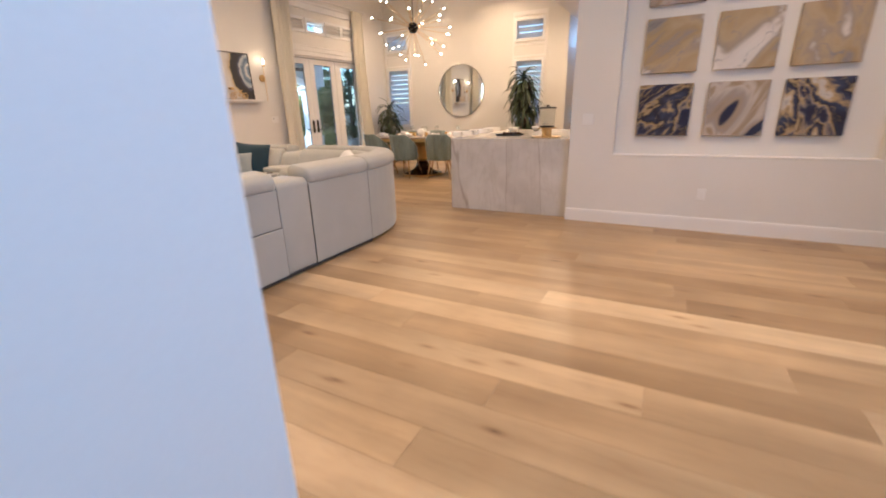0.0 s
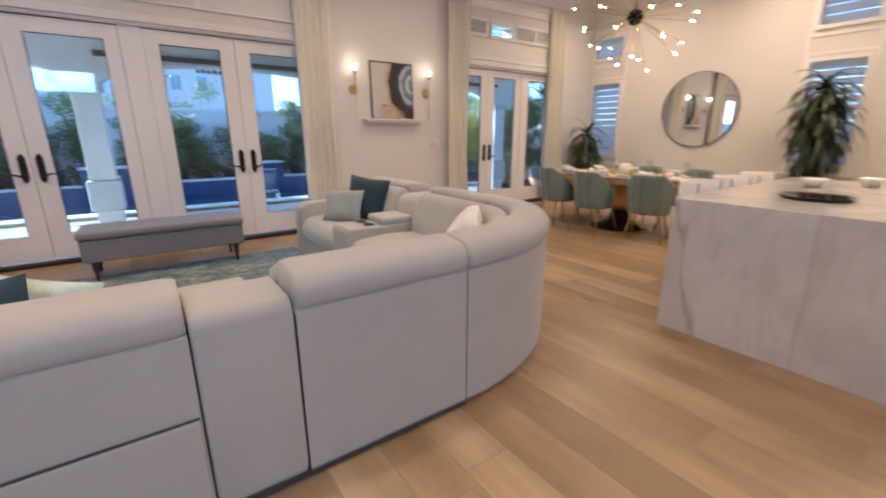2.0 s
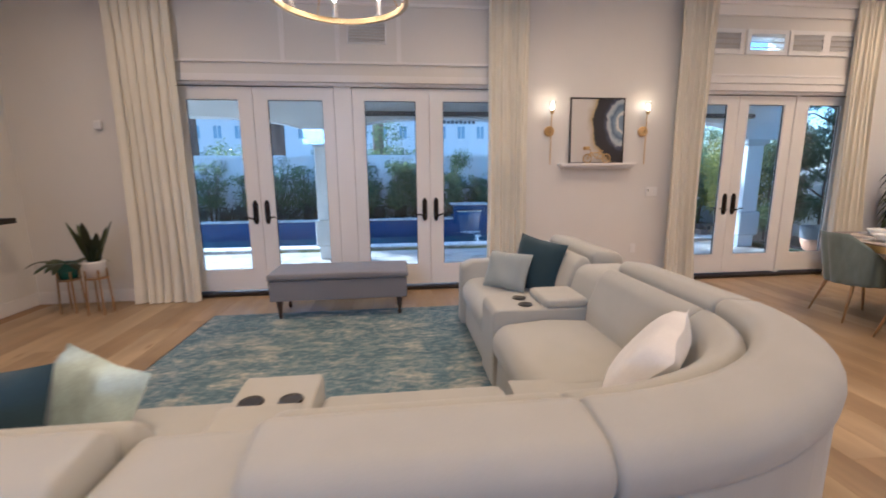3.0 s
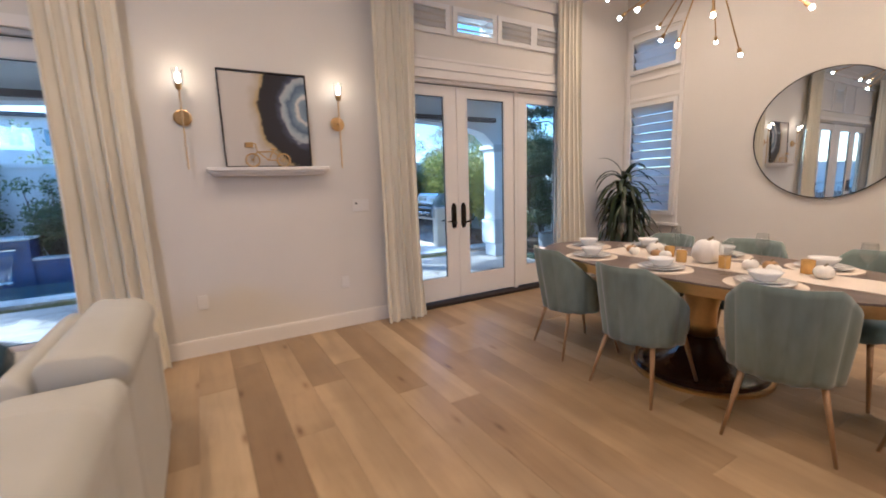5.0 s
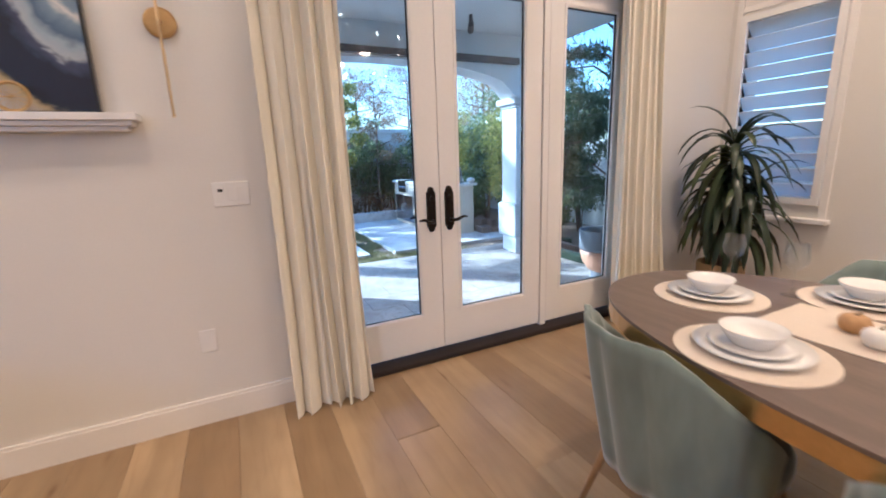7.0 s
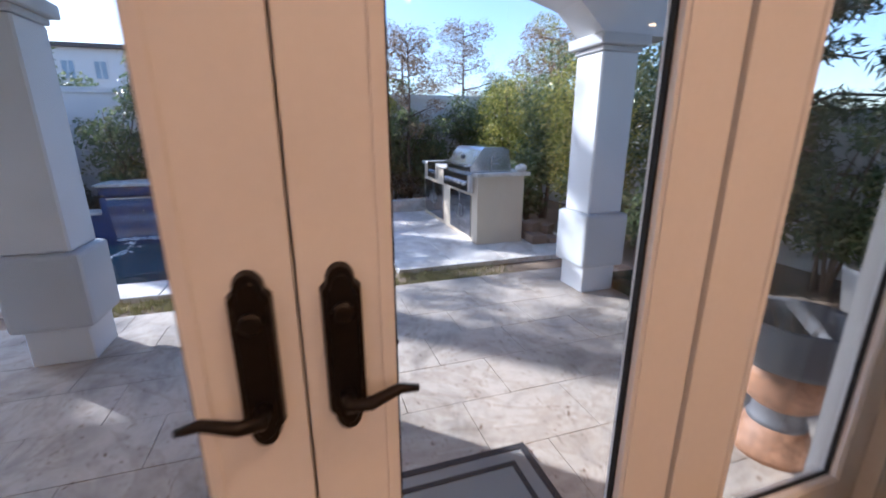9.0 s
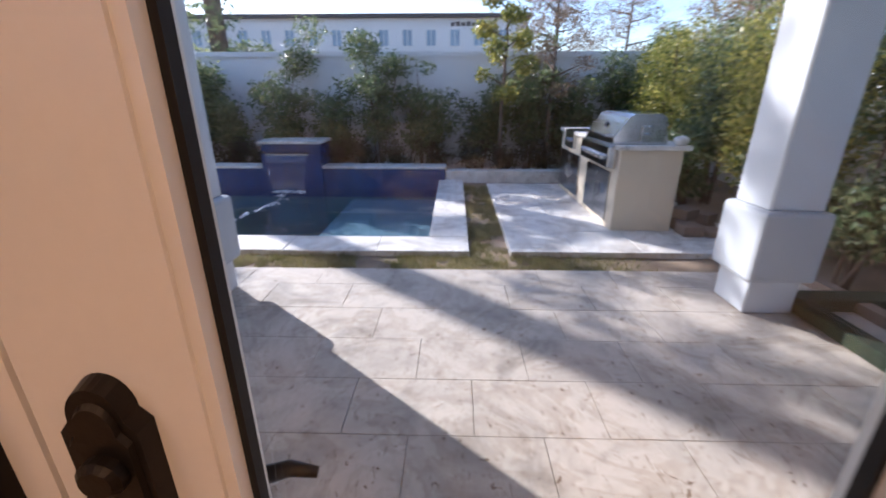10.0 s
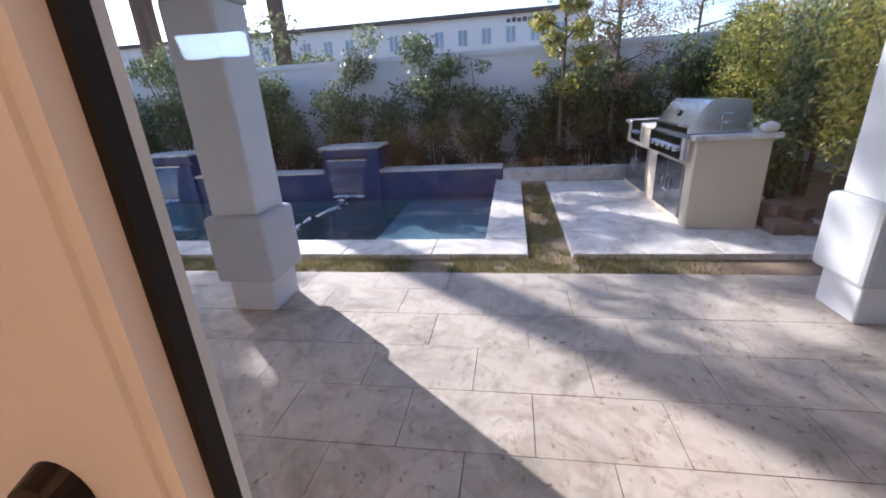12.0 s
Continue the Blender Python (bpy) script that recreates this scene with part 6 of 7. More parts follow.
c_ = ramp_of(nt_, r1, [(0.30, (0.02, 0.045, 0.09)), (0.44, (0.05, 0.11, 0.16)), (0.52, (0.15, 0.22, 0.25)), (0.59, (0.45, 0.43, 0.36)), (0.70, (0.68, 0.63, 0.52))])
c2_ = ramp_of(nt_, r2, [(0.3, (0.05, 0.09, 0.13)), (0.5, (0.16, 0.24, 0.27)), (0.65, (0.52, 0.49, 0.42))])
nt_.links.new(mix_of(nt_, 0.5, c_, c2_), b_.inputs["Base Color"])
b_.inputs["Roughness"].default_value = 0.95
bump_of(nt_, b_, r3, 0.4, 0.004)
rug = empty("area_rug", -5.3, 3.0, 0, "distressed teal-blue and cream area rug", "rug")
part("weave", box(-6.66, -3.96, 1.72, 4.28, 0.0, 0.011, 0.003), m_rug, rug)
bm = bmesh.new()
for y in (1.715, 4.285):
    for k in range(2):
        add_box(bm, -6.66, -3.96, y - 0.006, y + 0.006, 0.0 + 0.001 * k, 0.009)
part("binding", bm, M_SAGE, rug, "grey bound edge")

M_GREYFAB = plain("grey_bench_upholstery", (0.20, 0.19, 0.20), 0.85, vary=0.08, fine=220, bump=0.1, sheen=0.25)
M_DARKLEG = plain("dark_walnut", (0.05, 0.03, 0.022), 0.4, vary=0.3)
th = empty("storage_bench", -6.68, 3.01, 0.0, "long grey upholstered storage bench on turned dark legs", "bench")
part("body", box(-6.94, -6.42, 2.34, 3.69, 0.20, 0.405, 0.012, 2), M_GREYFAB, th)
part("lid", box(-6.955, -6.405, 2.325, 3.705, 0.41, 0.475, 0.024, 3), M_GREYFAB, th, "padded lid")
for x in (-6.88, -6.48):
    for y in (2.42, 3.61):
        part("leg", lathe([(0.0, 0.0), (0.014, 0.0), (0.018, 0.03), (0.015, 0.05), (0.026, 0.12), (0.030, 0.17), (0.024, 0.18), (0.034, 0.20)], x, y, 0.011 if x > -6.6 else 0.0, 16), M_DARKLEG, th, "turned dark leg", True)

# ---- dining table ----
M_TABLETOP = plain("dark_taupe_table_wood", (0.15, 0.112, 0.088), 0.36, vary=0.18, big=2, fine=30, vec=(1, 9, 1), bump=0.03)
M_TABLEBASE = plain("glossy_dark_walnut", (0.035, 0.018, 0.012), 0.18, vary=0.2, big=4, bump=0.01)
M_VELVET = plain("grey_teal_velvet", (0.18, 0.222, 0.20), 0.8, vary=0.20, big=6, fine=14, bump=0.0, sheen=0.5, vec=(1, 1, 0.25), local=True)
M_VELVETSEAT = plain("blue_teal_velvet_seat", (0.10, 0.17, 0.21), 0.8, vary=0.12, big=5, bump=0.05, sheen=0.7)
M_LEGWOOD = plain("gold_brown_leg", (0.34, 0.21, 0.10), 0.4, 0.2, vary=0.15)
M_CHINA = plain("white_china", (0.80, 0.79, 0.77), 0.15, vary=0.01)
M_WOVEN = plain("cream_woven_mat", (0.72, 0.64, 0.54), 0.9, vary=0.1, fine=240, bump=0.4)
M_PUMPKIN = plain("white_pumpkin_skin", (0.82, 0.79, 0.73), 0.45, vary=0.05, bump=0.03)
M_STEMG = plain("dry_pumpkin_stem", (0.25, 0.20, 0.11), 0.8)
M_AMBER = plain("amber_glass_candle", (0.80, 0.50, 0.13), 0.12, vary=0.08, bump=0.0)
M_AMBER.node_tree.nodes["Principled BSDF"].inputs["Transmission Weight"].default_value = 0.45
M_ORANGE = plain("muted_orange_gourd", (0.42, 0.25, 0.10), 0.5, vary=0.2)
TX, TY, TA, TB, TZ = -5.12, 8.48, 1.24, 0.60, 0.765


def oval(bm, a, b, z0, z1, n_=72, e=2.25):
    lo, hi = [], []
    for i in range(n_):
        t = 2 * math.pi * i / n_
        c, s = math.cos(t), math.sin(t)
        x, y = TX + a * math.copysign(abs(c) ** (2 / e), c), TY + b * math.copysign(abs(s) ** (2 / e), s)
        lo.append(bm.verts.new((x, y, z0)))
        hi.append(bm.verts.new((x, y, z1)))
    for i in range(n_):
        j = (i + 1) % n_
        bm.faces.new((lo[i], lo[j], hi[j], hi[i]))
    bm.faces.new(hi)
    bm.faces.new(lo[::-1])
    return bm


table = empty("dining_table", TX, TY, 0, "oval dining table with dark top, brass edge and brass pedestal", "table")
part("tabletop", oval(bmesh.new(), TA, TB, TZ - 0.012, TZ), M_TABLETOP, table, "dark taupe wood top")
part("apron", oval(bmesh.new(), TA - 0.006, TB - 0.006, TZ - 0.075, TZ - 0.013), M_BRASS, table, "brushed brass edge band")
PEDX = TX + 0.1
part("pedestal", lathe([(0.20, TZ - 0.076), (0.165, TZ - 0.11), (0.125, 0.58), (0.098, 0.46), (0.095, 0.36), (0.108, 0.27)], PEDX, TY, 0, 48), M_BRASS, table, "smooth brass pedestal neck", True)
part("base", lathe([(0.108, 0.27), (0.13, 0.20), (0.175, 0.125), (0.25, 0.07), (0.35, 0.038), (0.43, 0.024), (0.43, 0.0)], PEDX, TY, 0, 56), M_TABLEBASE, table, "glossy dark flared base", True)
part("base_rim", lathe([(0.431, 0.0), (0.442, 0.0), (0.442, 0.022), (0.431, 0.026)], PEDX, TY, 0, 56), M_BRASS, table, "brass rim of the base")


def chair_shell():
    """The wrap-round channelled back: a sheet over (angle, height) with thickness."""
    n_, rows = 72, 12
    sheets = []
    for inner in (0, 1):
        sheet = []
        for j in range(rows + 1):
            v = j / rows
            row_ = []
            for i in range(n_ + 1):
                u = i / n_ * 2 - 1
                a = u * radians(112)
                drop = max(0.0, (abs(u) - 0.36) / 0.64)
                ztop = 0.845 - 0.30 * drop ** 1.15
                z0 = 0.355
                z = z0 + (ztop - z0) * v
                rx, ry = 0.235 + 0.032 * v, 0.228 + 0.065 * v
                rib = 0.017 * abs(math.sin(u * math.pi * 4)) * (1 - 0.6 * v ** 4) if abs(u) < 0.96 else 0
                th_ = 0.034 * (1 - 0.55 * v ** 6) if inner else 0.0
                rr = 1 + rib / 0.25
                x = (rx * rr - th_) * math.sin(a)
                y = -(ry * rr - th_) * math.cos(a) - 0.03 * v
                row_.append((x, y, z))
            sheet.append(row_)
        sheets.append(sheet)
    bm = bmesh.new()
    V = [[[bm.verts.new(p) for p in row_] for row_ in sh] for sh in sheets]
    for s in (0, 1):
        for j in range(rows):
            for i in range(n_):
                bm.faces.new((V[s][j][i], V[s][j][i + 1], V[s][j + 1][i + 1], V[s][j + 1][i]))
    for i in range(n_):
        bm.faces.new((V[0][rows][i], V[0][rows][i + 1], V[1][rows][i + 1], V[1][rows][i]))
        bm.faces.new((V[0][0][i], V[1][0][i], V[1][0][i + 1], V[0][0][i + 1]))
    for j in range(rows):
        bm.faces.new((V[0][j][0], V[0][j + 1][0], V[1][j + 1][0], V[1][j][0]))
        bm.faces.new((V[0][j][n_], V[1][j][n_], V[1][j + 1][n_], V[0][j + 1][n_]))
    return bm


chair = empty("dining_chair", 0, 0, 0, "grey-teal velvet dining chair with channelled wrap back and slim gold-brown legs", "chair", "chairs round the table")
part("backrest", chair_shell(), M_VELVET, chair, "channel-tufted velvet wrap back", True)
bm = bmesh.new()
rings_ = []
for r_, z in ((0.86, 0.37), (0.97, 0.385), (1.0, 0.42), (0.99, 0.455), (0.93, 0.475), (0.6, 0.485), (0.0, 0.487)):
    ring_ = []
    for i in range(36):
        t = 2 * math.pi * i / 36
        c, s = math.cos(t), math.sin(t)
        ring_.append(bm.verts.new((0.222 * r_ * math.copysign(abs(c) ** 0.75, c), 0.03 + 0.245 * r_ * math.copysign(abs(s) ** 0.75, s), z)))
    rings_.append(ring_)
for a, b in zip(rings_, rings_[1:]):
    for i in range(36):
        bm.faces.new((a[i], a[(i + 1) % 36], b[(i + 1) % 36], b[i]))
bm.faces.new(rings_[0][::-1])
bmesh.ops.remove_doubles(bm, verts=bm.verts, dist=1e-5)
part("seat", bm, M_VELVETSEAT, chair, "bluish velvet seat cushion", True)
for sx in (-1, 1):
    for sy in (-1, 1):
        part("leg", tube([(sx * 0.155, 0.02 + sy * 0.155, 0.385), (sx * 0.225, 0.02 + sy * 0.25, 0.0)], [0.017, 0.0085], 12), M_LEGWOOD, chair, "slim tapered gold-brown leg", True)
chair.location = (-5.80, 8.06, 0)
chair.rotation_euler = (0, 0, radians(-15))
for x, y, rz in ((-5.09, 7.93, 0), (-4.39, 8.08, 20), (-5.68, 8.93, 176), (-5.06, 9.04, 184), (-4.36, 8.98, 170), (-3.78, 8.50, 92)):
    copy_thing(chair, pose(x, y, 0, 0, 0, rz))


def setting(x, y, first=None):
    z = TZ
    pm = tagged(part("placemat", lathe([(0.0, 0.0), (0.19, 0.0), (0.19, 0.004), (0.0, 0.005)], 0, 0, 0, 40), M_WOVEN), "round cream woven placemat on the dining table", "placemat", "place settings")
    p1 = tagged(part("dinner_plate", lathe([(0.0, 0.0), (0.085, 0.0), (0.10, 0.006), (0.14, 0.014), (0.142, 0.017), (0.10, 0.011), (0.0, 0.007)], 0, 0, 0, 40), M_CHINA, smooth=True), "white china dinner plate on a placemat", "plate", "place settings")
    p2 = tagged(part("salad_plate", lathe([(0.0, 0.0), (0.06, 0.0), (0.075, 0.006), (0.105, 0.014), (0.107, 0.017), (0.075, 0.011), (0.0, 0.007)], 0, 0, 0, 40), M_CHINA, smooth=True), "white china salad plate stacked on a dinner plate", "plate", "place settings")
    bw = tagged(part("bowl", lathe([(0.0, 0.0), (0.045, 0.0), (0.05, 0.006), (0.072, 0.034), (0.082, 0.05), (0.079, 0.051), (0.066, 0.034), (0.04, 0.012), (0.0, 0.009)], 0, 0, 0, 40), M_CHINA, smooth=True), "white china bowl on stacked plates", "bowl", "place settings")
    for ob, dz in ((pm, 0), (p1, 0.006), (p2, 0.0145), (bw, 0.0225)):
        ob.location = (x, y, z + dz)
    return pm, p1, p2, bw


first = setting(-6.02, 8.48)
for x, y in ((-5.68, 8.12), (-5.10, 8.10), (-4.53, 8.14), (-5.69, 8.84), (-5.10, 8.86), (-4.50, 8.83)):
    for ob, dz in zip(first, (0, 0.006, 0.0145, 0.0225)):
        copy_thing(ob, pose(x, y, TZ + dz))
th = empty("table_runner", TX, TY, TZ, "cream woven table runner along the table", "table runner")
bm = bmesh.new()
n_ = 40
rows_ = []
for i in range(n_ + 1):
    x = -5.80 + 1.75 * i / n_
    rows_.append([bm.verts.new((x, y, TZ + 0.004 + 0.001 * math.sin(i * 0.9 + y * 40))) for y in (8.33, 8.41, 8.49, 8.57, 8.65)] + [bm.verts.new((x, y, TZ + 0.0005)) for y in (8.65, 8.33)])
for a, b in zip(rows_, rows_[1:]):
    for k in range(7):
        bm.faces.new((a[k], b[k], b[(k + 1) % 7], a[(k + 1) % 7]))
bm.faces.new(rows_[0])
bm.faces.new(rows_[-1][::-1])
part("cloth", bm, M_WOVEN, th)


def pumpkin(x, y, r, mat, label, squash=0.8):
    th = empty("pumpkin", x, y, TZ + 0.004, label, "pumpkin", "table pumpkins")
    nu, nv = 40, 14
    bm = bmesh.new()
    rr = []
    for j in range(nv + 1):
        p = math.pi * j / nv
        ring_ = []
        for i in range(nu):
            t = 2 * math.pi * i / nu
            k = r * (1 - 0.07 * abs(math.sin(t * 4)) ** 0.6)
            s = math.sin(p)
            z = -math.cos(p) * r * squash
            z -= 0.16 * r * math.exp(-(s * 3) ** 2) * (1 if j > nv / 2 else -1)
            ring_.append(bm.verts.new((x + k * s * math.cos(t), y + k * s * math.sin(t), TZ + 0.004 + r * squash * 0.86 + z)))
        rr.append(ring_)
    for a, b in zip(rr, rr[1:]):
        for i in range(nu):
            bm.faces.new((a[i], a[(i + 1) % nu], b[(i + 1) % nu], b[i]))
    bmesh.ops.remove_doubles(bm, verts=bm.verts, dist=1e-4)
    part("flesh", bm, mat, th, smooth=True)
    zt = TZ + 0.004 + r * squash * 1.62
    part("stem", tube([(x, y, zt), (x + 0.1 * r, y, zt + 0.2 * r), (x + 0.3 * r, y + 0.1 * r, zt + 0.34 * r)], [0.14 * r, 0.09 * r, 0.08 * r], 8), M_STEMG, th, "dry stem")


pumpkin(-5.02, 8.50, 0.10, M_PUMPKIN, "large white pumpkin at the middle of the table", 0.9)
for x, y, r in ((-5.42, 8.53, 0.075), (-5.52, 8.42, 0.048), (-5.27, 8.42, 0.05), (-4.74, 8.46, 0.055), (-4.60, 8.42, 0.05), (-4.40, 8.52, 0.06), (-5.24, 8.57, 0.05)):
    pumpkin(x, y, r * 0.85, M_PUMPKIN, "small white pumpkin on the table runner")
for x, y, r in ((-5.36, 8.45, 0.04), (-5.60, 8.50, 0.042), (-4.66, 8.53, 0.045)):
    pumpkin(x, y, r, M_ORANGE, "small muted orange gourd on the table runner", 0.75)
for x, y in ((-5.14, 8.40), (-4.86, 8.40), (-4.50, 8.60), (-5.30, 8.52)):
    th = empty("candle_cup", x, y, TZ + 0.004, "amber glass candle cup on the table runner", "candle holder", "amber candle cups")
    part("cup", lathe([(0.0, 0.0), (0.034, 0.0), (0.033, 0.005), (0.035, 0.08), (0.032, 0.08), (0.030, 0.06), (0.0, 0.06)], x, y, TZ + 0.004, 24), M_AMBER, th, smooth=True)
for x, y in ((-6.08, 8.72), (-5.86, 8.72), (-5.40, 8.76), (-4.80, 8.74), (-4.26, 8.66), (-4.78, 8.24)):
    th = empty("wine_glass", x, y, TZ, "clear stemmed wine glass on the dining table", "wine glass", "wine glasses")
    g = part("glass", lathe([(0.0, 0.0), (0.034, 0.001), (0.03, 0.004), (0.005, 0.008), (0.004, 0.09), (0.012, 0.10), (0.034, 0.125), (0.039, 0.155), (0.032, 0.205), (0.0305, 0.205), (0.037, 0.155), (0.032, 0.127), (0.0, 0.104)], x, y, TZ, 24), M_CLEAR, th, smooth=True)
    g.visible_shadow = False

# ---- house plants ----
M_DRACAENA = random_tint("dark_strap_leaves", [(0.0, (0.012, 0.022, 0.012)), (0.6, (0.03, 0.05, 0.022)), (1.0, (0.07, 0.09, 0.035))], 0.35, 0.1)
M_BASKET = plain("tan_woven_basket", (0.36, 0.25, 0.13), 0.8, vary=0.25, fine=120, bump=0.5)
M_TEALPOT = plain("teal_glazed_pot", (0.03, 0.16, 0.15), 0.25, vary=0.15)


def strap_leaf(vs, fs, base, a, up, length, w, droop):
    n_ = 7
    w *= 2.3
    p = Vector(base)
    d = Vector((math.cos(a) * math.cos(up), math.sin(a) * math.cos(up), math.sin(up)))
    side = Vector((-math.sin(a), math.cos(a), 0))
    i0 = len(vs)
    for k in range(n_ + 1):
        t = k / n_
        ww = w * (0.55 + 1.2 * t) * (1 - t) ** 0.6 if k < n_ else 0.0008
        nrm = d.cross(side).normalized()
        vs += [tuple(p - side * ww), tuple(p + nrm * ww * 0.35), tuple(p + side * ww)]
        d = (d + Vector((0, 0, -droop / n_))).normalized()
        p = p + d * length / n_
    for k in range(n_):
        q = i0 + 3 * k
        fs += [(q, q + 1, q + 4, q + 3), (q + 1, q + 2, q + 5, q + 4)]


def dracaena(x, y, pot_r, pot_h, heads, label, spread, seed, leaf_l=0.5):
    th = empty("potted_dracaena", x, y, 0, label, "plant")
    r = random.Random(seed)
    part("basket", lathe([(0.0, 0.0), (pot_r * 0.82, 0.0), (pot_r, pot_h * 0.5), (pot_r * 0.96, pot_h), (pot_r * 0.88, pot_h), (pot_r * 0.86, pot_h - 0.04), (0.0, pot_h - 0.04)], x, y, 0, 32), M_BASKET, th, "tan woven basket pot", True)
    bm = bmesh.new()
    vs, fs = [], []
    for hx, hy, hz, n_ in heads:
        add_tube(bm, [(x + hx * 0.3, y + hy * 0.3, pot_h - 0.06), (x + hx * 0.8, y + hy * 0.8, (pot_h + hz) / 2), (x + hx, y + hy, hz + 0.1)], [0.022, 0.018, 0.012], 8)
        for k in range(n_):
            a = k * 2.4 + r.uniform(-0.3, 0.3)
            f = k / n_
            strap_leaf(vs, fs, (x + hx, y + hy, hz - 0.18 + 0.30 * f), a, r.uniform(0.15, 0.5) + 0.95 * f, leaf_l * r.uniform(0.7, 1.15), 0.015, r.uniform(2.8, 4.6) * (1.15 - 0.5 * f))
    part("canes", bm, M_BARK, th, "thin upright canes")
    raw("foliage", vs, fs, M_DRACAENA, th, "long drooping dark green strap leaves", True)


dracaena(-6.98, 10.22, 0.17, 0.44, [(0.02, -0.02, 1.22, 56), (-0.08, 0.05, 0.95, 48), (0.10, 0.02, 0.84, 44)], "dracaena with drooping dark leaves in a tan basket by the window", 0.4, 3)
dracaena(-3.42, 10.2, 0.18, 0.5, [(0.0, 0.0, 1.80, 64), (-0.08, 0.05, 1.5, 60), (0.11, -0.02, 1.30, 58), (0.0, 0.06, 1.05, 50), (0.06, 0.03, 1.62, 50)], "tall dracaena with dark leaves before the dining window", 0.4, 8)

for x, y, z0, mat, lab, hs in ((-7.05, 0.12, 0.37, M_TEALPOT, "teal pot with a dark leafy plant on a slim wooden stand", 0.40), (-6.95, 0.46, 0.40, M_WHITEPLASTIC, "white pot with an upright snake plant on a wooden stand", 0.50)):
    th = empty("plant_stand", x, y, 0, "slim light wooden plant stand", "plant stand", "plant stands")
    for k in range(4):
        a = math.pi / 4 + k * math.pi / 2
        part("leg", tube([(x + 0.11 * math.cos(a), y + 0.11 * math.sin(a), 0), (x + 0.09 * math.cos(a), y + 0.09 * math.sin(a), z0 + 0.08)], 0.010, 8), M_LEGWOOD, th)
    part("shelf", lathe([(0.0, z0 - 0.02), (0.10, z0 - 0.02), (0.10, z0), (0.0, z0)], x, y, 0, 20), M_LEGWOOD, th)
    pl_ = empty("potted_plant", x, y, z0, lab, "plant")
    part("pot", lathe([(0.0, 0.0), (0.075, 0.0), (0.095, 0.15), (0.098, 0.17), (0.088, 0.17), (0.085, 0.14), (0.0, 0.14)], x, y, z0, 28), mat, pl_, smooth=True)
    vs, fs = [], []
    for k in range(14):
        strap_leaf(vs, fs, (x + 0.03 * math.cos(k * 2.4), y + 0.03 * math.sin(k * 2.4), z0 + 0.13), k * 2.4, 1.25 if hs > 0.45 else 0.7, hs * (0.7 + 0.3 * math.sin(k)), 0.022, 0.2 if hs > 0.45 else 1.4)
    raw("leaves", vs, fs, M_DRACAENA, pl_, "dark green strap leaves", True)

# ---- mantel shelf on the south wall ----
th = empty("mantel_shelf", -5.4, SY, 0.97, "long black floating mantel shelf on the white wall", "shelf")
part("board", box(-6.98, -3.9, SY, SY + 0.26, 0.975, 1.03, 0.004), M_BLACK, th)
th = empty("decor_tray", -6.3, SY + 0.13, 1.03, "shallow gold decorative tray on the black shelf", "tray")
part("tray", lathe([(0.0, 0.0), (0.09, 0.0), (0.115, 0.04), (0.11, 0.042), (0.085, 0.008), (0.0, 0.008)], -6.30, SY + 0.13, 1.03, 32), M_PALEGOLD, th, smooth=True)

# ---- kitchen island and kitchen ----
isl = empty("kitchen_island", -2.2, 6.8, 0, "kitchen island with waterfall ends in veined white marble", "island")
part("waterfall_end", box(-2.985, -1.452, 5.77, 5.82, 0.0, 0.865, 0.002), M_MARBLE, isl, "veined marble waterfall end")
part("worktop", box(-2.985, -1.452, 5.77, 8.05, 0.865, 0.915, 0.003), M_MARBLE, isl, "thick veined marble worktop")
part("cabinet", box(-2.65, -1.47, 5.82, 8.0, 0.0, 0.865), M_TRIM, isl, "white island cabinet")
structure("kitchen_return_wall", box(-1.45, -1.30, 5.85, 6.3, 0, 3.12), M_WALL, "short white wall end beside the island", "wall")
for x0 in (-2.6, -2.0, -1.4, -0.8, -0.2):
    th = empty("base_cabinet", x0 + 0.3, 11.7, 0, "white kitchen base cabinet with a brass pull", "cabinet", "kitchen cabinets")
    part("body", box(x0 + 0.003, x0 + 0.597, 11.42, 11.99, 0.09, 0.86), M_TRIM, th)
    d_ = part("door", box(x0 + 0.008, x0 + 0.592, 11.395, 11.418, 0.11, 0.85, 0.004), M_TRIM, th)
    part("handle", tube([(x0 + 0.53, 11.395, 0.62), (x0 + 0.53, 11.37, 0.62), (x0 + 0.53, 11.37, 0.80), (x0 + 0.53, 11.395, 0.80)], 0.006, 8), M_BRASS, d_, "brass pull")
structure("kitchen_counter", box(-2.61, 0.41, 11.37, 12.0, 0.862, 0.90, 0.003), M_MARBLE, "marble counter along the kitchen wall", "counter")
th = empty("coffee_machine", -2.1, 11.7, 0.9, "dark coffee machine on the kitchen counter", "coffee machine")
part("body", box(-2.26, -1.98, 11.62, 11.9, 0.90, 1.22, 0.015), M_BLACK, th)
part("head", box(-2.25, -1.99, 11.50, 11.62, 1.10, 1.21, 0.01), M_BLACK, th)
part("drip_tray", box(-2.24, -2.0, 11.49, 11.62, 0.90, 0.925, 0.004), M_STEEL, th)

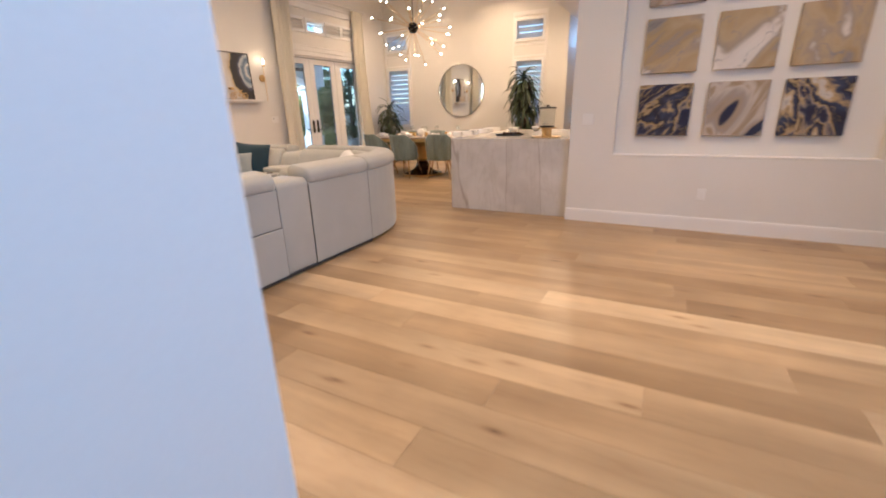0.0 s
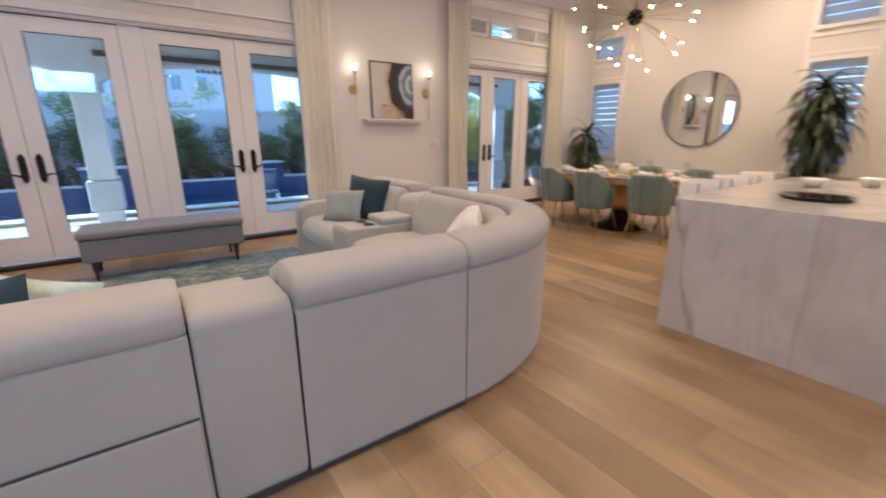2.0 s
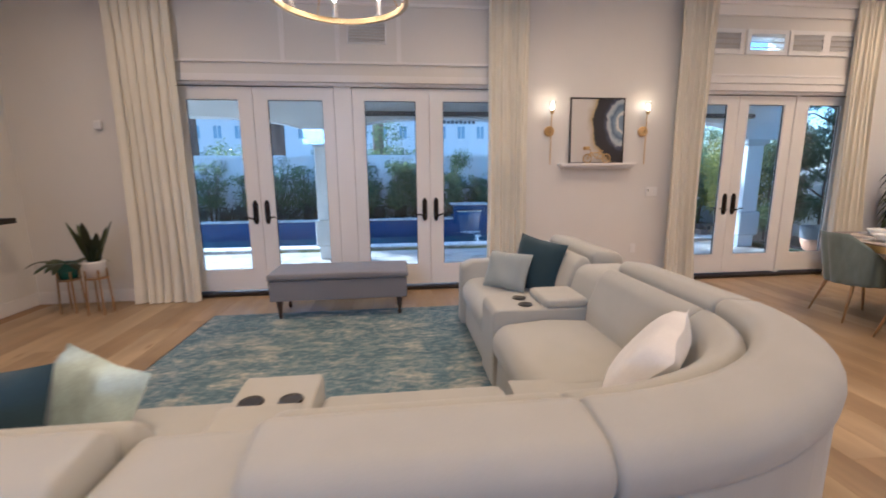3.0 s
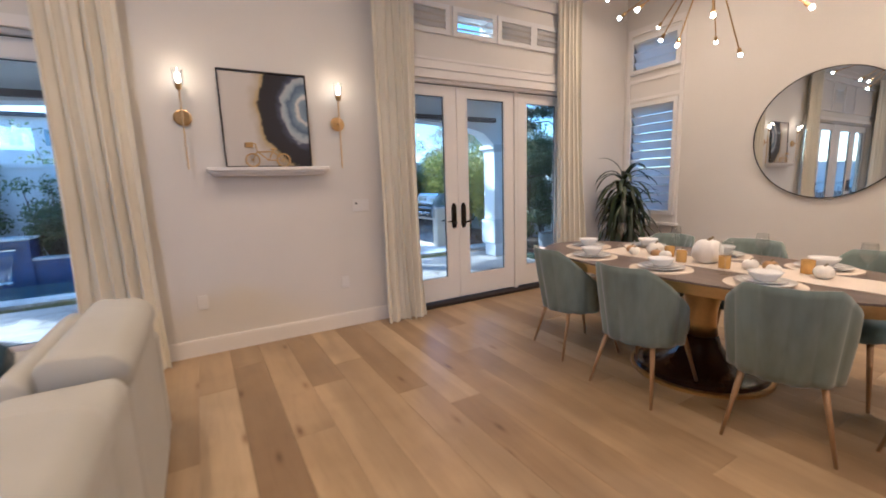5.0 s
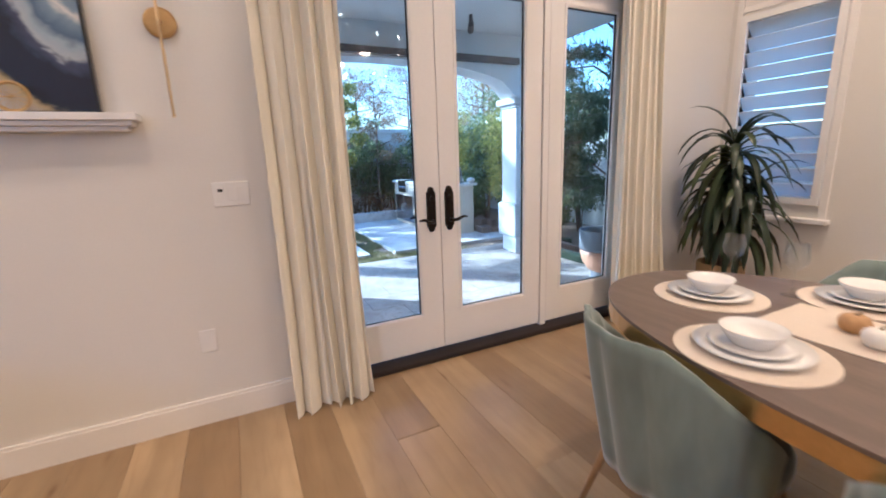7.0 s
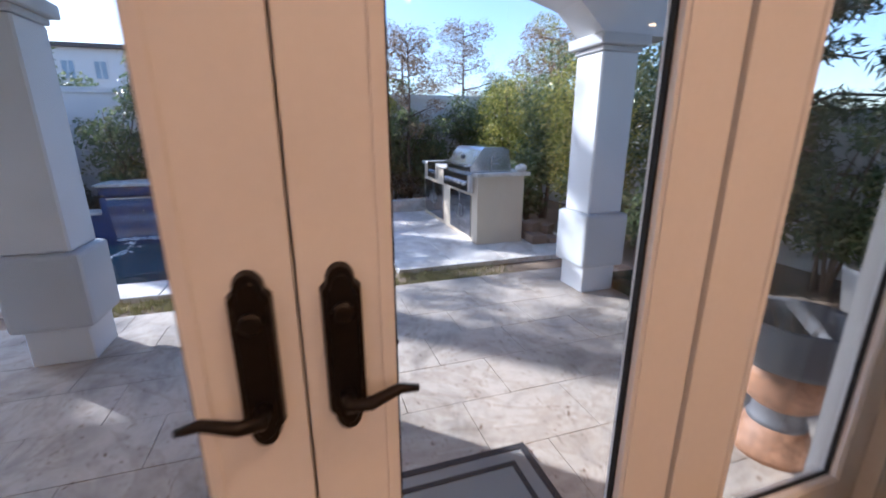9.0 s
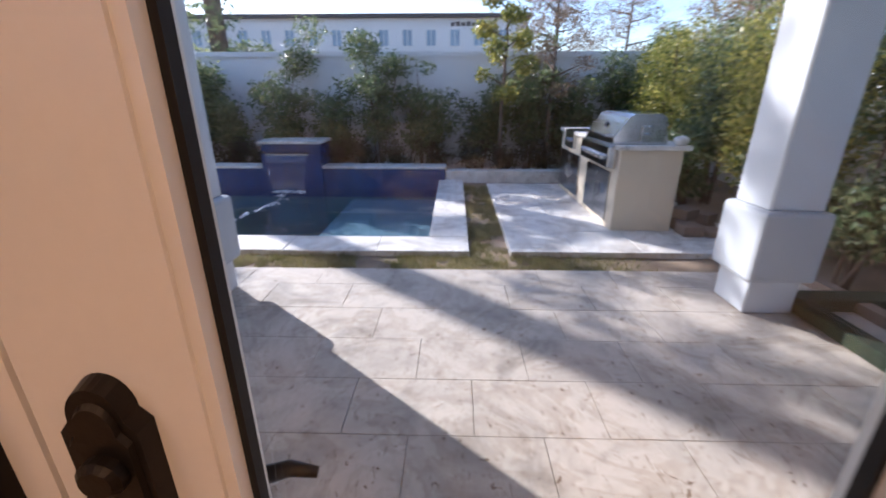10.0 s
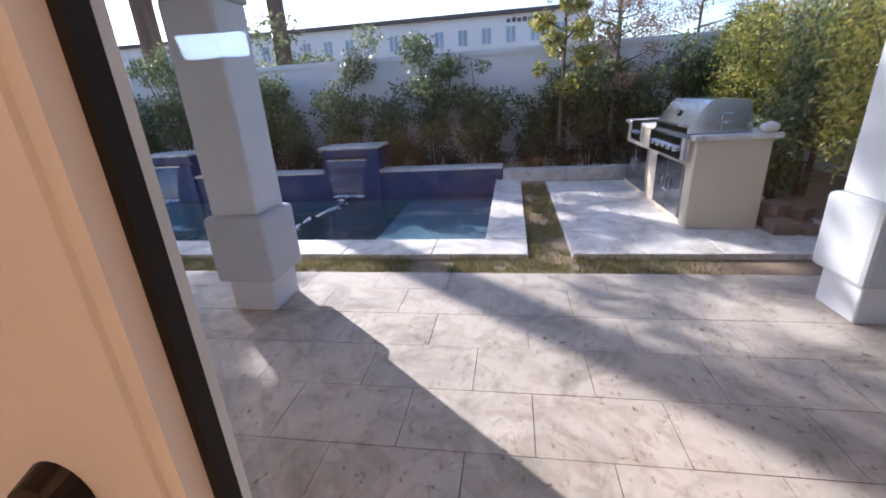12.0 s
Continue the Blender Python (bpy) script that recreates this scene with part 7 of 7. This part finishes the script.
for y in (6.55, 7.15, 7.75):
    th = empty("bar_stool", -3.12, y, 0, "white low-backed counter stool with gold legs at the island", "stool", "counter stools")
    part("seat", box(-3.26, -2.92, y - 0.20, y + 0.20, 0.60, 0.68, 0.03, 3), M_WHITECUSH, th)
    bm = bmesh.new()
    vs_ = []
    for inner in (0, 1):
        for j in range(3):
            for i in range(13):
                a = math.pi / 2 + math.pi * i / 12
                r_ = 0.215 - 0.03 * inner
                vs_.append(bm.verts.new((-3.10 + r_ * math.cos(a), y + r_ * math.sin(a), 0.62 + 0.17 * j)))
    for s in (0, 39):
        for j in range(2):
            for i in range(12):
                q = s + j * 13 + i
                bm.faces.new((vs_[q], vs_[q + 1], vs_[q + 14], vs_[q + 13]))
    for i in range(12):
        bm.faces.new((vs_[26 + i], vs_[27 + i], vs_[66 + i], vs_[65 + i]))
    part("backrest", bm, M_WHITECUSH, th, smooth=True)
    for sx in (-1, 1):
        for sy in (-1, 1):
            part("leg", tube([(-3.09 + sx * 0.13, y + sy * 0.15, 0.61), (-3.09 + sx * 0.16, y + sy * 0.18, 0.0)], 0.012, 8), M_PALEGOLD, th)
M_DARKFOOD = plain("dark_brownie", (0.05, 0.028, 0.018), 0.7, vary=0.3)
th = empty("serving_tray", -2.42, 6.45, 0.915, "dark oval serving tray on the marble island", "tray")
part("tray", lathe([(0.0, 0.0), (0.17, 0.0), (0.20, 0.022), (0.193, 0.023), (0.165, 0.006), (0.0, 0.006)], -2.42, 6.45, 0.915, 36), M_BLACK, th, smooth=True)
for k in range(5):
    tagged(part("brownie", box(-2.50 + 0.05 * k, -2.462 + 0.05 * k, 6.40 + 0.02 * (k % 2), 6.46 + 0.02 * (k % 2), 0.921, 0.955, 0.006), M_DARKFOOD), "dark square brownie on the serving tray", "cake", "brownies")
th = empty("cake_stand", -1.80, 6.02, 0.915, "gold pedestal stand on a gold charger plate", "cake stand")
part("charger", lathe([(0.0, 0.0), (0.15, 0.0), (0.175, 0.012), (0.17, 0.013), (0.14, 0.006), (0.0, 0.006)], -1.80, 6.02, 0.915, 40), M_PALEGOLD, th, "gold charger plate", True)
part("pedestal", lathe([(0.0, 0.006), (0.065, 0.006), (0.055, 0.03), (0.06, 0.10), (0.12, 0.106), (0.12, 0.119), (0.0, 0.119)], -1.80, 6.02, 0.915, 36), M_BRASS, th, "gold pedestal")
th = empty("drink_dispenser", -1.80, 6.02, 1.035, "glass drink dispenser with a wide black lid on the gold stand", "drink dispenser")
g = part("jar", lathe([(0.0, 0.02), (0.086, 0.02), (0.09, 0.032), (0.09, 0.195), (0.086, 0.215), (0.082, 0.215), (0.086, 0.195), (0.086, 0.036), (0.0, 0.028)], -1.80, 6.02, 1.035, 32), M_CLEAR, th, "clear glass jar", True)
g.visible_shadow = False
part("lid", lathe([(0.0, 0.216), (0.105, 0.216), (0.105, 0.230), (0.02, 0.238), (0.02, 0.256), (0.0, 0.26)], -1.80, 6.02, 1.035, 32), M_BLACK, th, "black lid with a knob")
part("base", lathe([(0.0, 0.0), (0.085, 0.0), (0.09, 0.02), (0.0, 0.02)], -1.80, 6.02, 1.035, 32), M_BLACK, th)
part("tap", tube([(-1.80, 5.932, 1.085), (-1.80, 5.90, 1.085), (-1.80, 5.895, 1.062)], [0.008, 0.008, 0.006], 8), M_STEEL, th, "small steel tap")
for x, y, r_ in ((-2.62, 7.2, 0.09), (-2.35, 7.55, 0.08)):
    th = tagged(part("white_bowl", lathe([(0.0, 0.0), (r_ * 0.5, 0.0), (r_, 0.07), (r_ * 0.95, 0.072), (r_ * 0.45, 0.01), (0.0, 0.008)], x, y, 0.915, 32), M_CHINA, smooth=True), "white china bowl on the marble island", "bowl", "island bowls")

# ---- planks and pavers ----
FLOOR = tagged(new("floor"), "light oak plank floor with knots and varied boards", "floor", "", "structure")
rng = random.Random(5)
plank_meshes = {}


def plank_mesh(length, width):
    key = (round(length, 2), width)
    if key not in plank_meshes:
        bm = box(0, length, 0, width, -0.012, 0.0)
        top = [e for e in bm.edges if all(v.co.z > -0.001 for v in e.verts)]
        bmesh.ops.bevel(bm, geom=top, offset=0.0009, segments=1, affect="EDGES")
        me = bpy.data.meshes.new("plank")
        bm.to_mesh(me)
        bm.free()
        me.materials.append(M_OAK)
        plank_meshes[key] = me
    return plank_meshes[key]


rest = bmesh.new()
count = 0
PW = 0.228
y = SY - 2.8
while y < 12.0:
    x = WX - 0.09 + 0.02 - rng.uniform(0, 1.6)
    while x < 2.6:
        length = rng.choice((1.5, 1.8, 2.2, 2.4, 2.4))
        x0, x1 = max(x, WX - 0.11), min(x + length, 2.58)
        if x1 - x0 > 0.05 and not (x1 < -1.1 and y < SY - 0.05) and not (y > 10.8 and x1 < -2.7):
            near = 1.2 < y < 8.6 and x0 < 0.9
            if near and count < 300:
                ob = new("plank", plank_mesh(x1 - x0, PW))
                ob.parent = FLOOR
                ob.location = (x0, y, 0)
                ob.scale.x = (x1 - x0 - 0.0012) / round(x1 - x0, 2)
                ob.scale.y = (PW - 0.001) / PW
                count += 1
            else:
                add_box(rest, x0, x1 - 0.002, y, y + PW - 0.001, -0.012, 0.0)
        x += length
    y += PW
part("planks", rest, M_OAK, FLOOR)["kind"] = "stuff"

PATIO = tagged(new("patio_paving"), "travertine pavers in staggered courses, pitted and worn", "pavement", "", "structure")
paver_meshes = []
for k in range(5):
    bm = box(0, 1, 0, 1, -0.03, 0.0)
    me = bpy.data.meshes.new("paver")
    bm.to_mesh(me)
    bm.free()
    me.materials.append(M_TRAV)
    paver_meshes.append(me)
far_pavers = bmesh.new()
cnt = 0
for c in range(8):
    x1 = -7.625 if c == 0 else -7.87 - 0.37 * (c - 1)
    x0 = -7.87 - 0.37 * c
    if x0 < -10.39:
        x0 = -10.39
    yy = -1.81 if c % 2 else -2.09
    while yy < 11.0:
        y1 = min(yy + 0.57, 11.0)
        dz = GZ + rng.uniform(-0.0012, 0.0012)
        if yy > 3.5:
            ob = new("paver", paver_meshes[cnt % 5])
            ob.parent = PATIO
            ob.location, ob.scale = (x0 + 0.002, yy + 0.002, dz), (x1 - x0 - 0.004, y1 - yy - 0.004, 1)
            cnt += 1
        else:
            add_box(far_pavers, x0 + 0.003, x1 - 0.003, yy + 0.003, y1 - 0.003, dz - 0.03, dz)
        yy += 0.57
part("pavers", far_pavers, M_TRAV, PATIO)["kind"] = "stuff"
